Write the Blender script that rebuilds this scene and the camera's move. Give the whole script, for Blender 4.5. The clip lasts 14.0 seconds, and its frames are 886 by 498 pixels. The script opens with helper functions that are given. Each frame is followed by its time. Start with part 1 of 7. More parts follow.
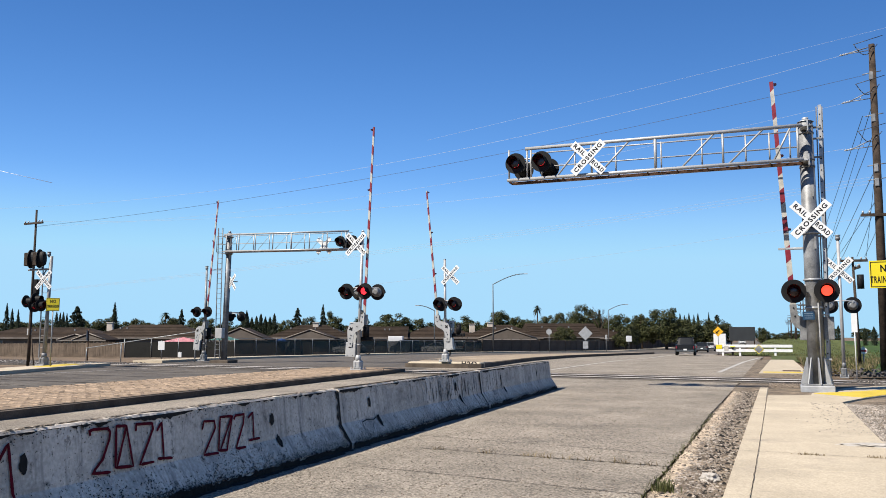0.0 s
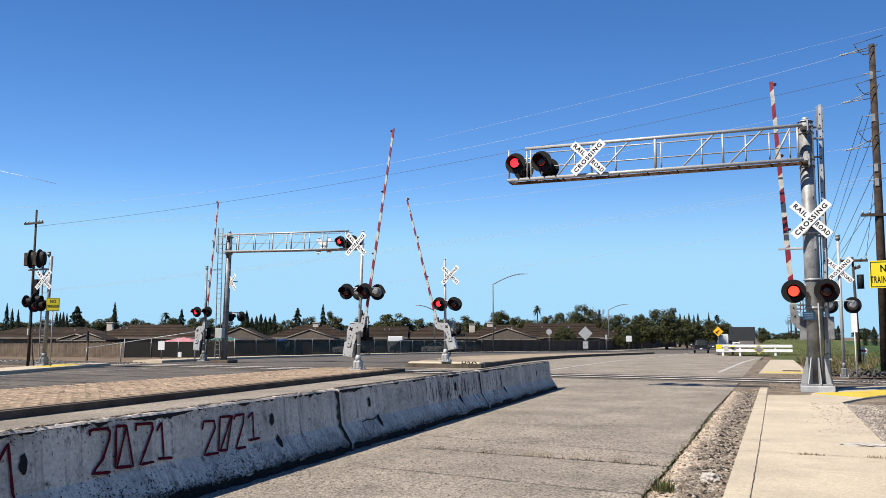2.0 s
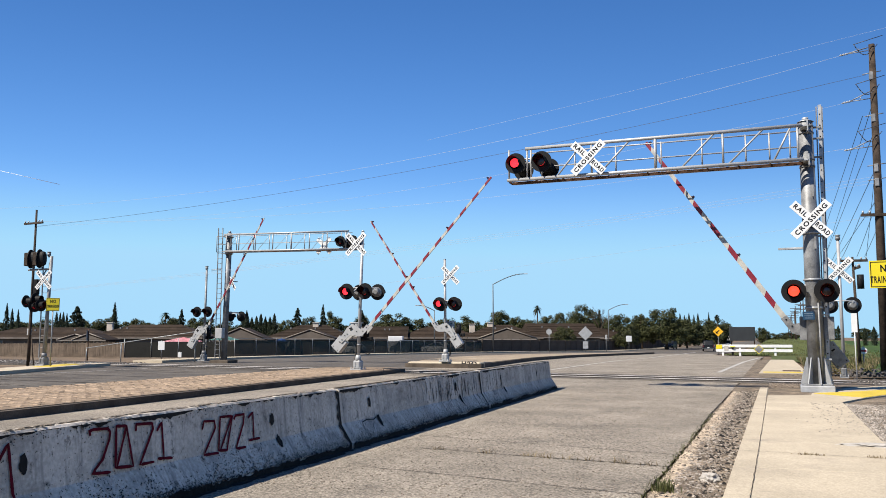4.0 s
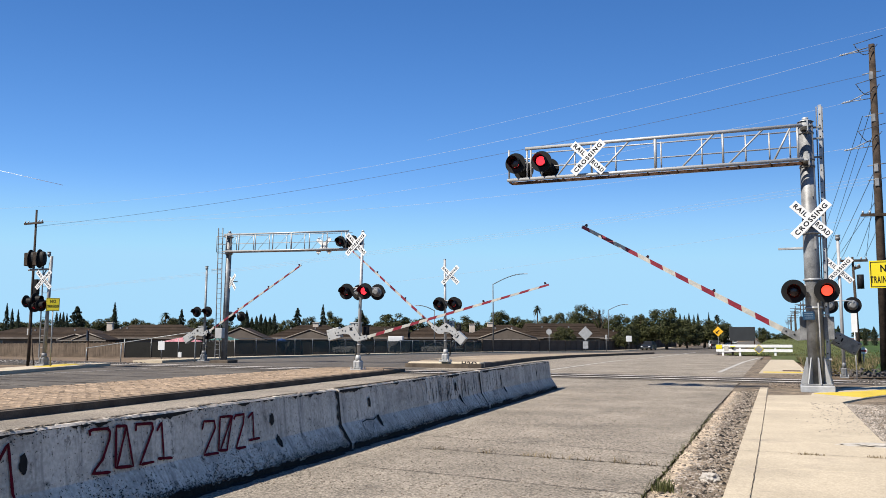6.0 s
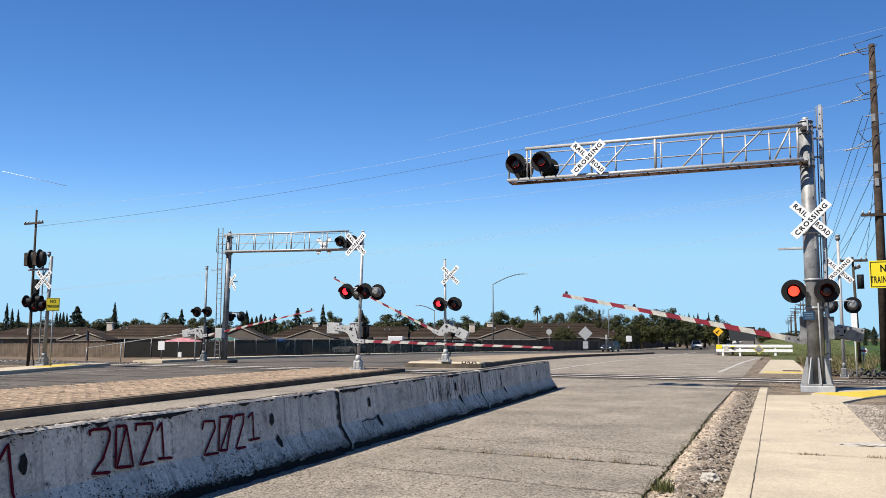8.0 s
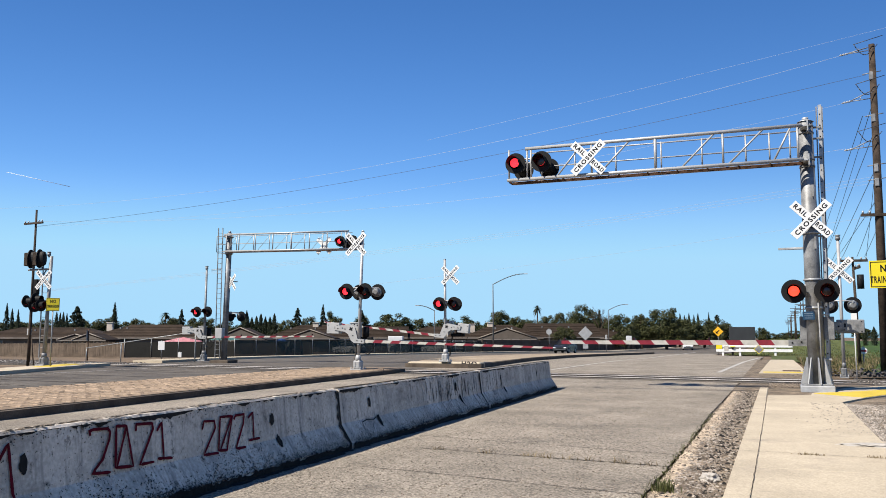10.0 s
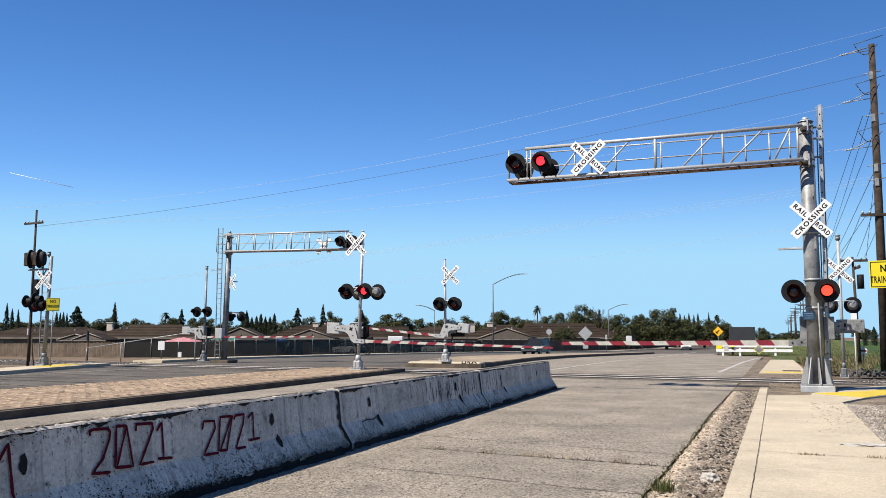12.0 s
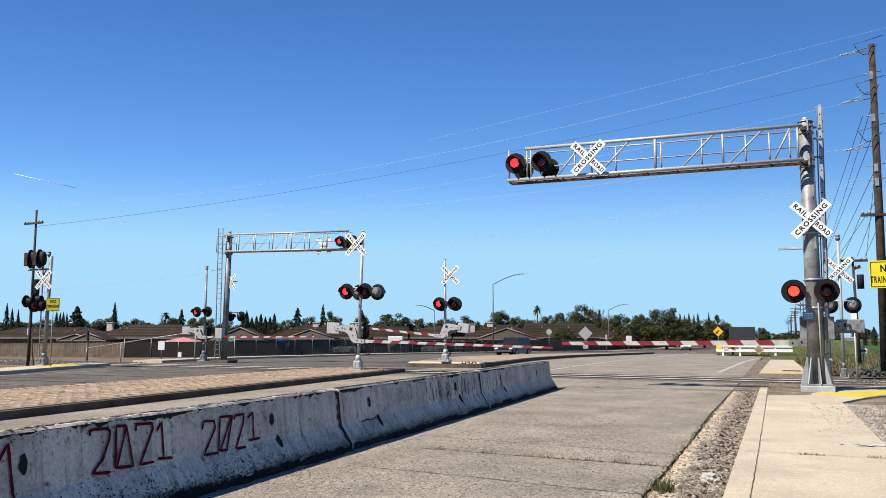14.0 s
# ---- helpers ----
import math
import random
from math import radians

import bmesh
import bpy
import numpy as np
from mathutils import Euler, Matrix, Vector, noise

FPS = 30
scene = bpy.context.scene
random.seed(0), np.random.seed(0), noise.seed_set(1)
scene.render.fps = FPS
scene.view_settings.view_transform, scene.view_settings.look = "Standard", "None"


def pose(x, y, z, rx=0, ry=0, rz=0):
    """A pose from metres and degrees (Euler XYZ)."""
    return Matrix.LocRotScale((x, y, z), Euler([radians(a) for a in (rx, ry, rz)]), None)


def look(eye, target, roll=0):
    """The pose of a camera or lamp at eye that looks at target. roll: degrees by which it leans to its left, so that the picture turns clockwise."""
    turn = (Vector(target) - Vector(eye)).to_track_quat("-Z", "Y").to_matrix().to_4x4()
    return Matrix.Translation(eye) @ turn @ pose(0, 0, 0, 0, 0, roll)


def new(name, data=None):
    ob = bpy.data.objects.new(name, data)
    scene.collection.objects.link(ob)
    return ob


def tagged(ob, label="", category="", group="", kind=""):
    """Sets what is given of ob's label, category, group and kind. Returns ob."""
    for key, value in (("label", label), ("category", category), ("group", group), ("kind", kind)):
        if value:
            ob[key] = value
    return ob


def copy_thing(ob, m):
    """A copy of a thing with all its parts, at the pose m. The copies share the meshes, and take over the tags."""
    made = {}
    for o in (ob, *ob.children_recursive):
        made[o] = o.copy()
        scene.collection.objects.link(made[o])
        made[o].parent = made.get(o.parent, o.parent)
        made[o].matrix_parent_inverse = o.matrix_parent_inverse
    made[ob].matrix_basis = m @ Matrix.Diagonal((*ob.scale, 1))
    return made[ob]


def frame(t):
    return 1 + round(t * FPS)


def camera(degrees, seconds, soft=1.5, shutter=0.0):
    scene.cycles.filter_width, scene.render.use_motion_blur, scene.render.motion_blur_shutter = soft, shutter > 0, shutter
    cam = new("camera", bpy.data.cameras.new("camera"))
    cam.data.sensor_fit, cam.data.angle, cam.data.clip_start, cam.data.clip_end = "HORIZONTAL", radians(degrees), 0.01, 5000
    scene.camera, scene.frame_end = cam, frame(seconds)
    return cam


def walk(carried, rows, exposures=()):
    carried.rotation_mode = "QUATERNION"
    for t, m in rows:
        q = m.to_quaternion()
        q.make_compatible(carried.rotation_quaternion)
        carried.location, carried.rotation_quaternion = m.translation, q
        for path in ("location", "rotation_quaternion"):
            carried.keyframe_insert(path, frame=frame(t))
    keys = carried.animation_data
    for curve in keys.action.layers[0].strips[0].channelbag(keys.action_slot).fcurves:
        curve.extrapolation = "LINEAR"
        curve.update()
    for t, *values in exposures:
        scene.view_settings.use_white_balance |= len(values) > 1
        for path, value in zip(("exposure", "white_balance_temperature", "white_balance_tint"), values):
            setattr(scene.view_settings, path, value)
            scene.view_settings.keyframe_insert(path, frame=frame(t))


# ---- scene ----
cam = camera(56, 14.0, soft=0.7)
EYE = (0, 0, 1.52)
AIM = (-3.6821, 9.2377, 2.5721)
walk(cam, [(0, look(EYE, AIM)), (14, look(EYE, AIM))], exposures=[(0, 1.05), (14, 1.05)])

# ---------------------------------------------------------------- light
SUN_WAY = Vector((0.54, 0.71, -1.0)).normalized()
sun = new("sun", bpy.data.lights.new("sun", "SUN"))
sun.data.energy, sun.data.angle, sun.data.color = 5.0, radians(0.5), (1.0, 0.93, 0.82)
sun.rotation_euler = SUN_WAY.to_track_quat("-Z", "Y").to_euler()
world = bpy.data.worlds.new("sky")
scene.world = world
world.use_nodes = True
wn = world.node_tree
sky = wn.nodes.new("ShaderNodeTexSky")
sky.sky_type, sky.sun_disc = "NISHITA", False
sky.sun_elevation, sky.sun_rotation = radians(48), radians(143)
sky.air_density, sky.dust_density, sky.ozone_density, sky.altitude = 1.0, 0.0, 1.0, 0
vivid = wn.nodes.new("ShaderNodeHueSaturation")
vivid.inputs["Saturation"].default_value = 1.27
cool = wn.nodes.new("ShaderNodeMix")
cool.data_type, cool.blend_type = "RGBA", "MULTIPLY"
cool.inputs["Factor"].default_value, cool.inputs["B"].default_value = 1.0, (0.73, 0.93, 1.24, 1)
wn.links.new(sky.outputs[0], vivid.inputs["Color"])
wn.links.new(vivid.outputs[0], cool.inputs["A"])
pale = wn.nodes.new("ShaderNodeMix")     # clear blue down to the horizon, no white band
pale.data_type, pale.blend_type = "RGBA", "DARKEN"
pale.inputs["Factor"].default_value, pale.inputs["B"].default_value = 1.0, (3.75, 6.6, 9.1, 1)
wn.links.new(cool.outputs["Result"], pale.inputs["A"])
haze = wn.nodes.new("ShaderNodeMix")     # pale blue haze all round the horizon
haze.data_type = "RGBA"
haze.inputs["B"].default_value = (3.75, 6.6, 9.0, 1)
way, axes, rise = wn.nodes.new("ShaderNodeTexCoord"), wn.nodes.new("ShaderNodeSeparateXYZ"), wn.nodes.new("ShaderNodeMapRange")
rise.interpolation_type = "SMOOTHSTEP"
rise.inputs["From Min"].default_value, rise.inputs["From Max"].default_value = 0.03, 0.2
rise.inputs["To Min"].default_value, rise.inputs["To Max"].default_value = 0.92, 0.0
wn.links.new(way.outputs["Generated"], axes.inputs[0])
wn.links.new(axes.outputs["Z"], rise.inputs["Value"])
wn.links.new(rise.outputs["Result"], haze.inputs["Factor"])
wn.links.new(pale.outputs["Result"], haze.inputs["A"])
wn.links.new(haze.outputs["Result"], wn.nodes["Background"].inputs[0])
wn.nodes["Background"].inputs[1].default_value = 0.0525


# ---------------------------------------------------------------- materials
def mat(name, base, rough=0.7, metal=0.0, vary=0.25, big=0.6, fine=40.0, bump=0.15, dark=None, speck=0.0, spec=0.5, per_object=0.0, grit=0.0, grit_scale=60.0, streak=None, island=0.0):
    """A surface whose colour drifts at two scales, with a fine relief."""
    m = bpy.data.materials.new(name)
    m.use_nodes = True
    n, k = m.node_tree.nodes, m.node_tree.links.new
    b = n["Principled BSDF"]
    b.inputs["Metallic"].default_value = metal
    b.inputs["Specular IOR Level"].default_value = spec if rough < 0.8 else spec * 0.3
    co = n.new("ShaderNodeTexCoord")
    a = n.new("ShaderNodeTexNoise")
    a.inputs["Scale"].default_value, a.inputs["Detail"].default_value, a.inputs["Roughness"].default_value = big, 6, 0.65
    f = n.new("ShaderNodeTexNoise")
    f.inputs["Scale"].default_value, f.inputs["Detail"].default_value = fine, 3
    k(co.outputs["Object"], a.inputs["Vector"])
    k(co.outputs["Object"], f.inputs["Vector"])
    dk = dark or tuple(c * (1 - vary) for c in base)
    lt = tuple(min(1, c * (1 + vary * 0.6)) for c in base)
    r = n.new("ShaderNodeValToRGB")
    r.color_ramp.elements[0].position, r.color_ramp.elements[1].position = 0.36, 0.64
    r.color_ramp.elements[0].color, r.color_ramp.elements[1].color = (*dk, 1), (*lt, 1)
    k(a.outputs["Fac"], r.inputs["Fac"])
    mx = n.new("ShaderNodeMix")
    mx.data_type, mx.blend_type = "RGBA", "OVERLAY"
    mx.inputs["Factor"].default_value = min(1, vary + speck)
    k(r.outputs["Color"], mx.inputs["A"])
    k(f.outputs["Fac"], mx.inputs["B"])
    out = mx.outputs["Result"]
    if grit:
        vo, gr, gm = n.new("ShaderNodeTexVoronoi"), n.new("ShaderNodeValToRGB"), n.new("ShaderNodeMix")
        vo.inputs["Scale"].default_value = grit_scale
        k(co.outputs["Object"], vo.inputs["Vector"])
        gr.color_ramp.elements[0].color, gr.color_ramp.elements[1].color = (0.25, 0.25, 0.25, 1), (1, 1, 1, 1)
        gr.color_ramp.elements[0].position, gr.color_ramp.elements[1].position = 0.0, 0.9
        sep = n.new("ShaderNodeSeparateColor")
        k(vo.outputs["Color"], sep.inputs["Color"])
        k(sep.outputs["Red"], gr.inputs["Fac"])
        gm.data_type, gm.blend_type = "RGBA", "OVERLAY"
        gm.inputs["Factor"].default_value = grit
        k(out, gm.inputs["A"])
        k(gr.outputs["Color"], gm.inputs["B"])
        out = gm.outputs["Result"]
    for tone, stretch, scale, lo, hi in () if not streak else streak if isinstance(streak[0][0], tuple) else (streak,):
        mp, sn, sr, sm = n.new("ShaderNodeMapping"), n.new("ShaderNodeTexNoise"), n.new("ShaderNodeValToRGB"), n.new("ShaderNodeMix")
        mp.inputs["Scale"].default_value = stretch
        k(co.outputs["Object"], mp.inputs["Vector"])
        k(mp.outputs["Vector"], sn.inputs["Vector"])
        sn.inputs["Scale"].default_value, sn.inputs["Detail"].default_value, sn.inputs["Roughness"].default_value = scale, 8, 0.7
        sr.color_ramp.elements[0].position, sr.color_ramp.elements[1].position = lo, hi
        k(sn.outputs["Fac"], sr.inputs["Fac"])
        sm.data_type = "RGBA"
        k(sr.outputs["Color"], sm.inputs["Factor"])
        k(out, sm.inputs["A"])
        sm.inputs["B"].default_value = (*tone, 1)
        out = sm.outputs["Result"]
    if island:
        ge, ih, ir = n.new("ShaderNodeNewGeometry"), n.new("ShaderNodeHueSaturation"), n.new("ShaderNodeMapRange")
        ir.inputs["To Min"].default_value, ir.inputs["To Max"].default_value = 1 - island, 1 + island
        k(ge.outputs["Random Per Island"], ir.inputs["Value"])
        k(ir.outputs["Result"], ih.inputs["Value"])
        k(out, ih.inputs["Color"])
        out = ih.outputs["Color"]
    if per_object:
        oi, hs, mr = n.new("ShaderNodeObjectInfo"), n.new("ShaderNodeHueSaturation"), n.new("ShaderNodeMapRange")
        mr.inputs["To Min"].default_value, mr.inputs["To Max"].default_value = 1 - per_object, 1 + per_object
        k(oi.outputs["Random"], mr.inputs["Value"])
        k(mr.outputs["Result"], hs.inputs["Value"])
        k(out, hs.inputs["Color"])
        out = hs.outputs["Color"]
    k(out, b.inputs["Base Color"])
    rr = n.new("ShaderNodeMapRange")
    rr.inputs["To Min"].default_value, rr.inputs["To Max"].default_value = max(0.03, rough - 0.12), min(1, rough + 0.12)
    k(a.outputs["Fac"], rr.inputs["Value"])
    k(rr.outputs["Result"], b.inputs["Roughness"])
    if bump:
        bp = n.new("ShaderNodeBump")
        bp.inputs["Strength"].default_value, bp.inputs["Distance"].default_value = bump, 0.02
        k(f.outputs["Fac"], bp.inputs["Height"])
        k(bp.outputs["Normal"], b.inputs["Normal"])
    return m


def glow(name, colour, strength):
    m = bpy.data.materials.new(name)
    m.use_nodes = True
    b = m.node_tree.nodes["Principled BSDF"]
    b.inputs["Base Color"].default_value = (*colour, 1)
    b.inputs["Roughness"].default_value = 0.3
    b.inputs["Emission Color"].default_value = (*colour, 1)
    b.inputs["Emission Strength"].default_value = strength
    return m


M = dict(
    asphalt=mat("pale worn asphalt", (0.15, 0.13, 0.105), 0.9, vary=0.26, big=0.5, fine=35, bump=0.6, speck=0.3, grit=0.9, grit_scale=55, streak=(((0.066, 0.06, 0.053), (1, 1, 1), 1.1, 0.58, 0.8), ((0.195, 0.17, 0.14), (1, 0.7, 1), 0.5, 0.54, 0.8), ((0.03, 0.027, 0.024), (1, 1, 1), 26, 0.66, 0.72))),
    asphalt_dark=mat("greyer asphalt", (0.0805, 0.07, 0.0594), 0.88, vary=0.25, big=0.5, fine=30, bump=0.4, speck=0.25, grit=0.4, grit_scale=20, streak=(((0.0277, 0.0251, 0.0231), (0.22, 2.4, 1), 0.6, 0.50, 0.68), ((0.165, 0.149, 0.125), (0.12, 2.0, 1), 0.9, 0.56, 0.72))),
    dirt=mat("dry dirt", (0.127, 0.0931, 0.0634), 0.95, vary=0.4, big=0.5, fine=25, bump=0.6, speck=0.3),
    pavers=mat("tan paving bricks", (0.199, 0.147, 0.102), 0.9, vary=0.25, big=0.8, fine=20, bump=0.5, speck=0.25, per_object=0.08, grit=0.5, grit_scale=16),
    concrete=mat("pale concrete walk", (0.335, 0.285, 0.212), 0.85, vary=0.12, big=0.9, fine=50, bump=0.2, speck=0.12, grit=0.18, grit_scale=70, per_object=0.05, streak=((0.215, 0.184, 0.149), (1, 1, 1), 1.3, 0.55, 0.8)),
    kerb=mat("grimy kerb concrete", (0.0756, 0.0595, 0.0456), 0.9, vary=0.35, big=1.5, fine=30, bump=0.3),
    gravel=mat("gravel", (0.128, 0.101, 0.0735), 0.95, vary=0.5, big=2, fine=24, bump=1.0, speck=0.4, grit=0.6, grit_scale=38, streak=((0.032, 0.0256, 0.0192), (1, 1, 1), 2.2, 0.52, 0.66)),
    ballast=mat("dark ballast", (0.0699, 0.0624, 0.0574), 0.95, vary=0.5, big=6, fine=14, bump=1.0, speck=0.4),
    barrier=mat("stained whitewashed concrete", (0.475, 0.42, 0.355), 0.85, vary=0.2, big=1.3, fine=30, bump=0.35, speck=0.25, streak=(((0.162, 0.147, 0.133), (1.0, 3.6, 0.32), 2.6, 0.50, 0.74), ((0.114, 0.0997, 0.0855), (0.8, 1.3, 2.4), 1.1, 0.54, 0.78), ((0.038, 0.0351, 0.0323), (1.1, 1.1, 0.8), 7.5, 0.575, 0.70))),
    galv=mat("galvanised steel", (0.307, 0.312, 0.318), 0.5, 0.35, vary=0.2, big=3, fine=60, bump=0.04),
    galv_dark=mat("weathered steel", (0.185, 0.187, 0.19), 0.55, 0.3, vary=0.45, big=2.2, fine=50, bump=0.08, spec=0.3),
    lamp_steel=mat("dull lamp post steel", (0.09, 0.095, 0.10), 0.6, 0.2, vary=0.2, big=3, fine=60, bump=0.04, spec=0.3),
    alu=mat("aluminium paint", (0.286, 0.286, 0.284), 0.45, 0.15, vary=0.12, big=3, fine=60, bump=0.03),
    black=mat("flat black paint", (0.0084, 0.0084, 0.0091), 0.6, vary=0.3, big=4, fine=60, bump=0.03, spec=0.12),
    white=mat("white sign sheeting", (0.518, 0.518, 0.512), 0.4, vary=0.06, big=3, fine=60, bump=0.0),
    ink=mat("black lettering", (0.008, 0.008, 0.0088), 0.5, vary=0.1, bump=0.0, spec=0.15),
    red=mat("red sheeting", (0.147, 0.00448, 0.0141), 0.45, vary=0.25, big=5, fine=60, bump=0.02),
    armwhite=mat("off-white sheeting", (0.319, 0.306, 0.275), 0.5, vary=0.2, big=5, fine=60, bump=0.02),
    yellow=mat("yellow sign sheeting", (0.52, 0.416, 0.00612), 0.4, vary=0.08, bump=0.0),
    amber=mat("amber sign sheeting", (0.541, 0.287, 0.00637), 0.4, vary=0.08, bump=0.0),
    tactile=mat("yellow tactile paving", (0.435, 0.315, 0.0218), 0.7, vary=0.15, big=2, fine=30, bump=0.2),
    paint=mat("worn white road paint", (0.329, 0.314, 0.289), 0.8, vary=0.25, big=3, fine=20, bump=0.2),
    wood_pole=mat("weathered pole timber", (0.0426, 0.0314, 0.0242), 0.9, vary=0.5, big=3, fine=20, bump=0.5),
    steel=mat("worn rail steel", (0.52, 0.48, 0.45), 0.55, 0.1, vary=0.2, big=3, fine=30, bump=0.05),
    blue=mat("blue sign sheeting", (0.006, 0.032, 0.07), 0.4, vary=0.1, bump=0.0),
    graffiti=mat("dark red spray paint", (0.081, 0.00122, 0.0081), 0.9, vary=0.3, big=8, fine=30, bump=0.0),
    mortar=mat("sandy joints", (0.17, 0.126, 0.0873), 0.95, vary=0.3, big=1.2, fine=30, bump=0.4),
    sand=mat("pale sandy dirt", (0.239, 0.19, 0.135), 0.95, vary=0.3, big=0.6, fine=20, bump=0.4, speck=0.2),
    field=mat("green crop field", (0.0349, 0.0599, 0.0125), 0.9, vary=0.35, big=0.15, fine=6, bump=0.8, speck=0.2),
    grass=mat("spring grass", (0.0649, 0.0749, 0.0225), 0.9, vary=0.4, big=0.8, fine=10, bump=0.3, per_object=0.1),
    # crust is road dirt, and also darkens the barrier joints and foot shadow
    crust=mat("black dirt and painted shade", (0.0192, 0.0173, 0.0154), 0.95, vary=0.4, big=5, fine=30, bump=0.8, speck=0.3),
    leaf=None, leaf_dark=None,
    bark=mat("bark", (0.0599, 0.0424, 0.03), 0.95, vary=0.4, big=4, fine=20, bump=0.5),
    roof=mat("brown roof tiles", (0.0262, 0.0179, 0.0123), 0.9, vary=0.3, big=0.5, fine=8, bump=0.6, speck=0.2, per_object=0.2),
    trail=mat("white vapour", (0.8, 0.8, 0.8), 0.9, vary=0.05, bump=0.0),
    stucco=mat("greyish stucco", (0.108, 0.0893, 0.0727), 0.9, vary=0.15, big=0.8, fine=30, bump=0.2, per_object=0.25),
    chimney=mat("pale stucco", (0.42, 0.36, 0.3), 0.9, vary=0.15, big=0.8, fine=30, bump=0.2),
    fascia=mat("pale fascia board", (0.156, 0.132, 0.11), 0.7, vary=0.15),
    pane=mat("dark window pane", (0.03, 0.035, 0.04), 0.08, vary=0.2, bump=0.0, spec=0.8),
    fence_wood=mat("weathered fence boards", (0.087, 0.0662, 0.05), 0.9, vary=0.35, big=1.2, fine=20, bump=0.3, per_object=0.15),
    fence_dark=mat("dark fence fabric", (0.0112, 0.0112, 0.0104), 0.9, vary=0.3, big=1, fine=20, bump=0.2),
    fence_wall=mat("brown masonry panels", (0.0676, 0.0536, 0.0417), 0.9, vary=0.25, big=1, fine=20, bump=0.3, per_object=0.12),
    post=mat("fence post steel", (0.21, 0.215, 0.215), 0.5, 0.4, vary=0.2),
    pink=mat("pink awning cloth", (0.62, 0.30, 0.33), 0.8, vary=0.15, bump=0.0),
    teal=mat("teal awning cloth", (0.125, 0.275, 0.25), 0.8, vary=0.15, bump=0.0),
    tarp=mat("blue tarpaulin", (0.015, 0.0649, 0.225), 0.7, vary=0.15, bump=0.0),
    car_dark=mat("black car paint", (0.006, 0.006, 0.007), 0.3, vary=0.15, bump=0.0, spec=0.4),
    car_blue=mat("dark blue car paint", (0.008, 0.011, 0.018), 0.28, vary=0.15, bump=0.0, spec=0.4),
    car_white=mat("white car paint", (0.41, 0.41, 0.404), 0.25, vary=0.06, bump=0.0, spec=0.8),
    car_grey=mat("grey car paint", (0.0399, 0.0449, 0.0499), 0.25, vary=0.1, bump=0.0, spec=0.8),
    rubber=mat("tyre rubber", (0.015, 0.015, 0.015), 0.85, vary=0.2),
    wire=mat("wire", (0.035, 0.035, 0.0385), 0.5, 0.3, vary=0.1, bump=0.0),
    wire_pale=mat("bright wire", (0.26, 0.29, 0.33), 0.5, 0.0, vary=0.1, bump=0.0),
    billboard=mat("grey hoarding back", (0.0374, 0.0399, 0.0424), 0.8, vary=0.12, big=0.5, fine=10, bump=0.1),
    rust=mat("rusty steel", (0.0649, 0.0349, 0.0225), 0.85, vary=0.4, big=4, fine=20, bump=0.3),
    cloth=mat("pale litter", (0.31, 0.289, 0.26), 0.9, vary=0.2),
    pavers_far=mat("tan bricks", (0.199, 0.147, 0.102), 0.9, vary=0.25, big=0.8, fine=20, bump=0.5, speck=0.25, island=0.08, grit=0.5, grit_scale=16),
    grime=mat("black grime and dark slots", (0.0168, 0.0154, 0.0144), 0.95, vary=0.3, big=6, fine=30, bump=0.3),
    pan=mat("crumbling pale gutter concrete", (0.317, 0.254, 0.184), 0.92, vary=0.3, big=3, fine=25, bump=0.5, speck=0.25, grit=0.4, grit_scale=30),
    glass_dark=mat("dark tinted glass", (0.008, 0.009, 0.01), 0.4, vary=0.1, bump=0.0, spec=0.25),
    tar=mat("tar in cracks", (0.03, 0.0246, 0.0191), 0.9, vary=0.3, big=6, fine=30, bump=0.2),
    stones=mat("grey stones", (0.125, 0.0998, 0.0774), 0.9, vary=0.2, big=2, fine=30, bump=0.2, island=0.6),
    stones_pale=mat("pale stones", (0.2, 0.175, 0.15), 0.9, vary=0.2, big=2, fine=30, bump=0.2, island=0.5),
    lens_off=mat("unlit red lens", (0.0221, 0.00196, 0.00245), 0.25, vary=0.2, bump=0.0),
    lens_on=glow("lit red lens", (1.0, 0.03, 0.045), 0.85),
    lens_on_near=glow("lit red lamp", (1.0, 0.06, 0.03), 0.95),
)


def leaf_mat(name, dark, light):
    """Leaves whose tone varies from clump to clump, a little light passing through."""
    m = bpy.data.materials.new(name)
    m.use_nodes = True
    n, k = m.node_tree.nodes, m.node_tree.links.new
    geo, r = n.new("ShaderNodeNewGeometry"), n.new("ShaderNodeValToRGB")
    r.color_ramp.elements[0].color, r.color_ramp.elements[1].color = (*dark, 1), (*light, 1)
    k(geo.outputs["Random Per Island"], r.inputs["Fac"])
    k(r.outputs["Color"], n["Principled BSDF"].inputs["Base Color"])
    n["Principled BSDF"].inputs["Roughness"].default_value = 0.6
    n["Principled BSDF"].inputs["Specular IOR Level"].default_value = 0.25
    tr, mx = n.new("ShaderNodeBsdfTranslucent"), n.new("ShaderNodeMixShader")
    k(r.outputs["Color"], tr.inputs["Color"])
    mx.inputs["Fac"].default_value = 0.2
    k(n["Principled BSDF"].outputs[0], mx.inputs[1])
    k(tr.outputs[0], mx.inputs[2])
    k(mx.outputs[0], n["Material Output"].inputs["Surface"])
    return m


M["leaf"] = leaf_mat("green leaves", (0.0158, 0.0221, 0.00685), (0.0606, 0.0622, 0.019))
M["leaf_dark"] = leaf_mat("dark needles", (0.00632, 0.0116, 0.00527), (0.0211, 0.029, 0.0105))
M["blade"] = leaf_mat("grass blades", (0.0263, 0.0369, 0.0079), (0.105, 0.105, 0.0369))
M["straw"] = leaf_mat("dry grass blades", (0.0843, 0.058, 0.0263), (0.221, 0.168, 0.0892))


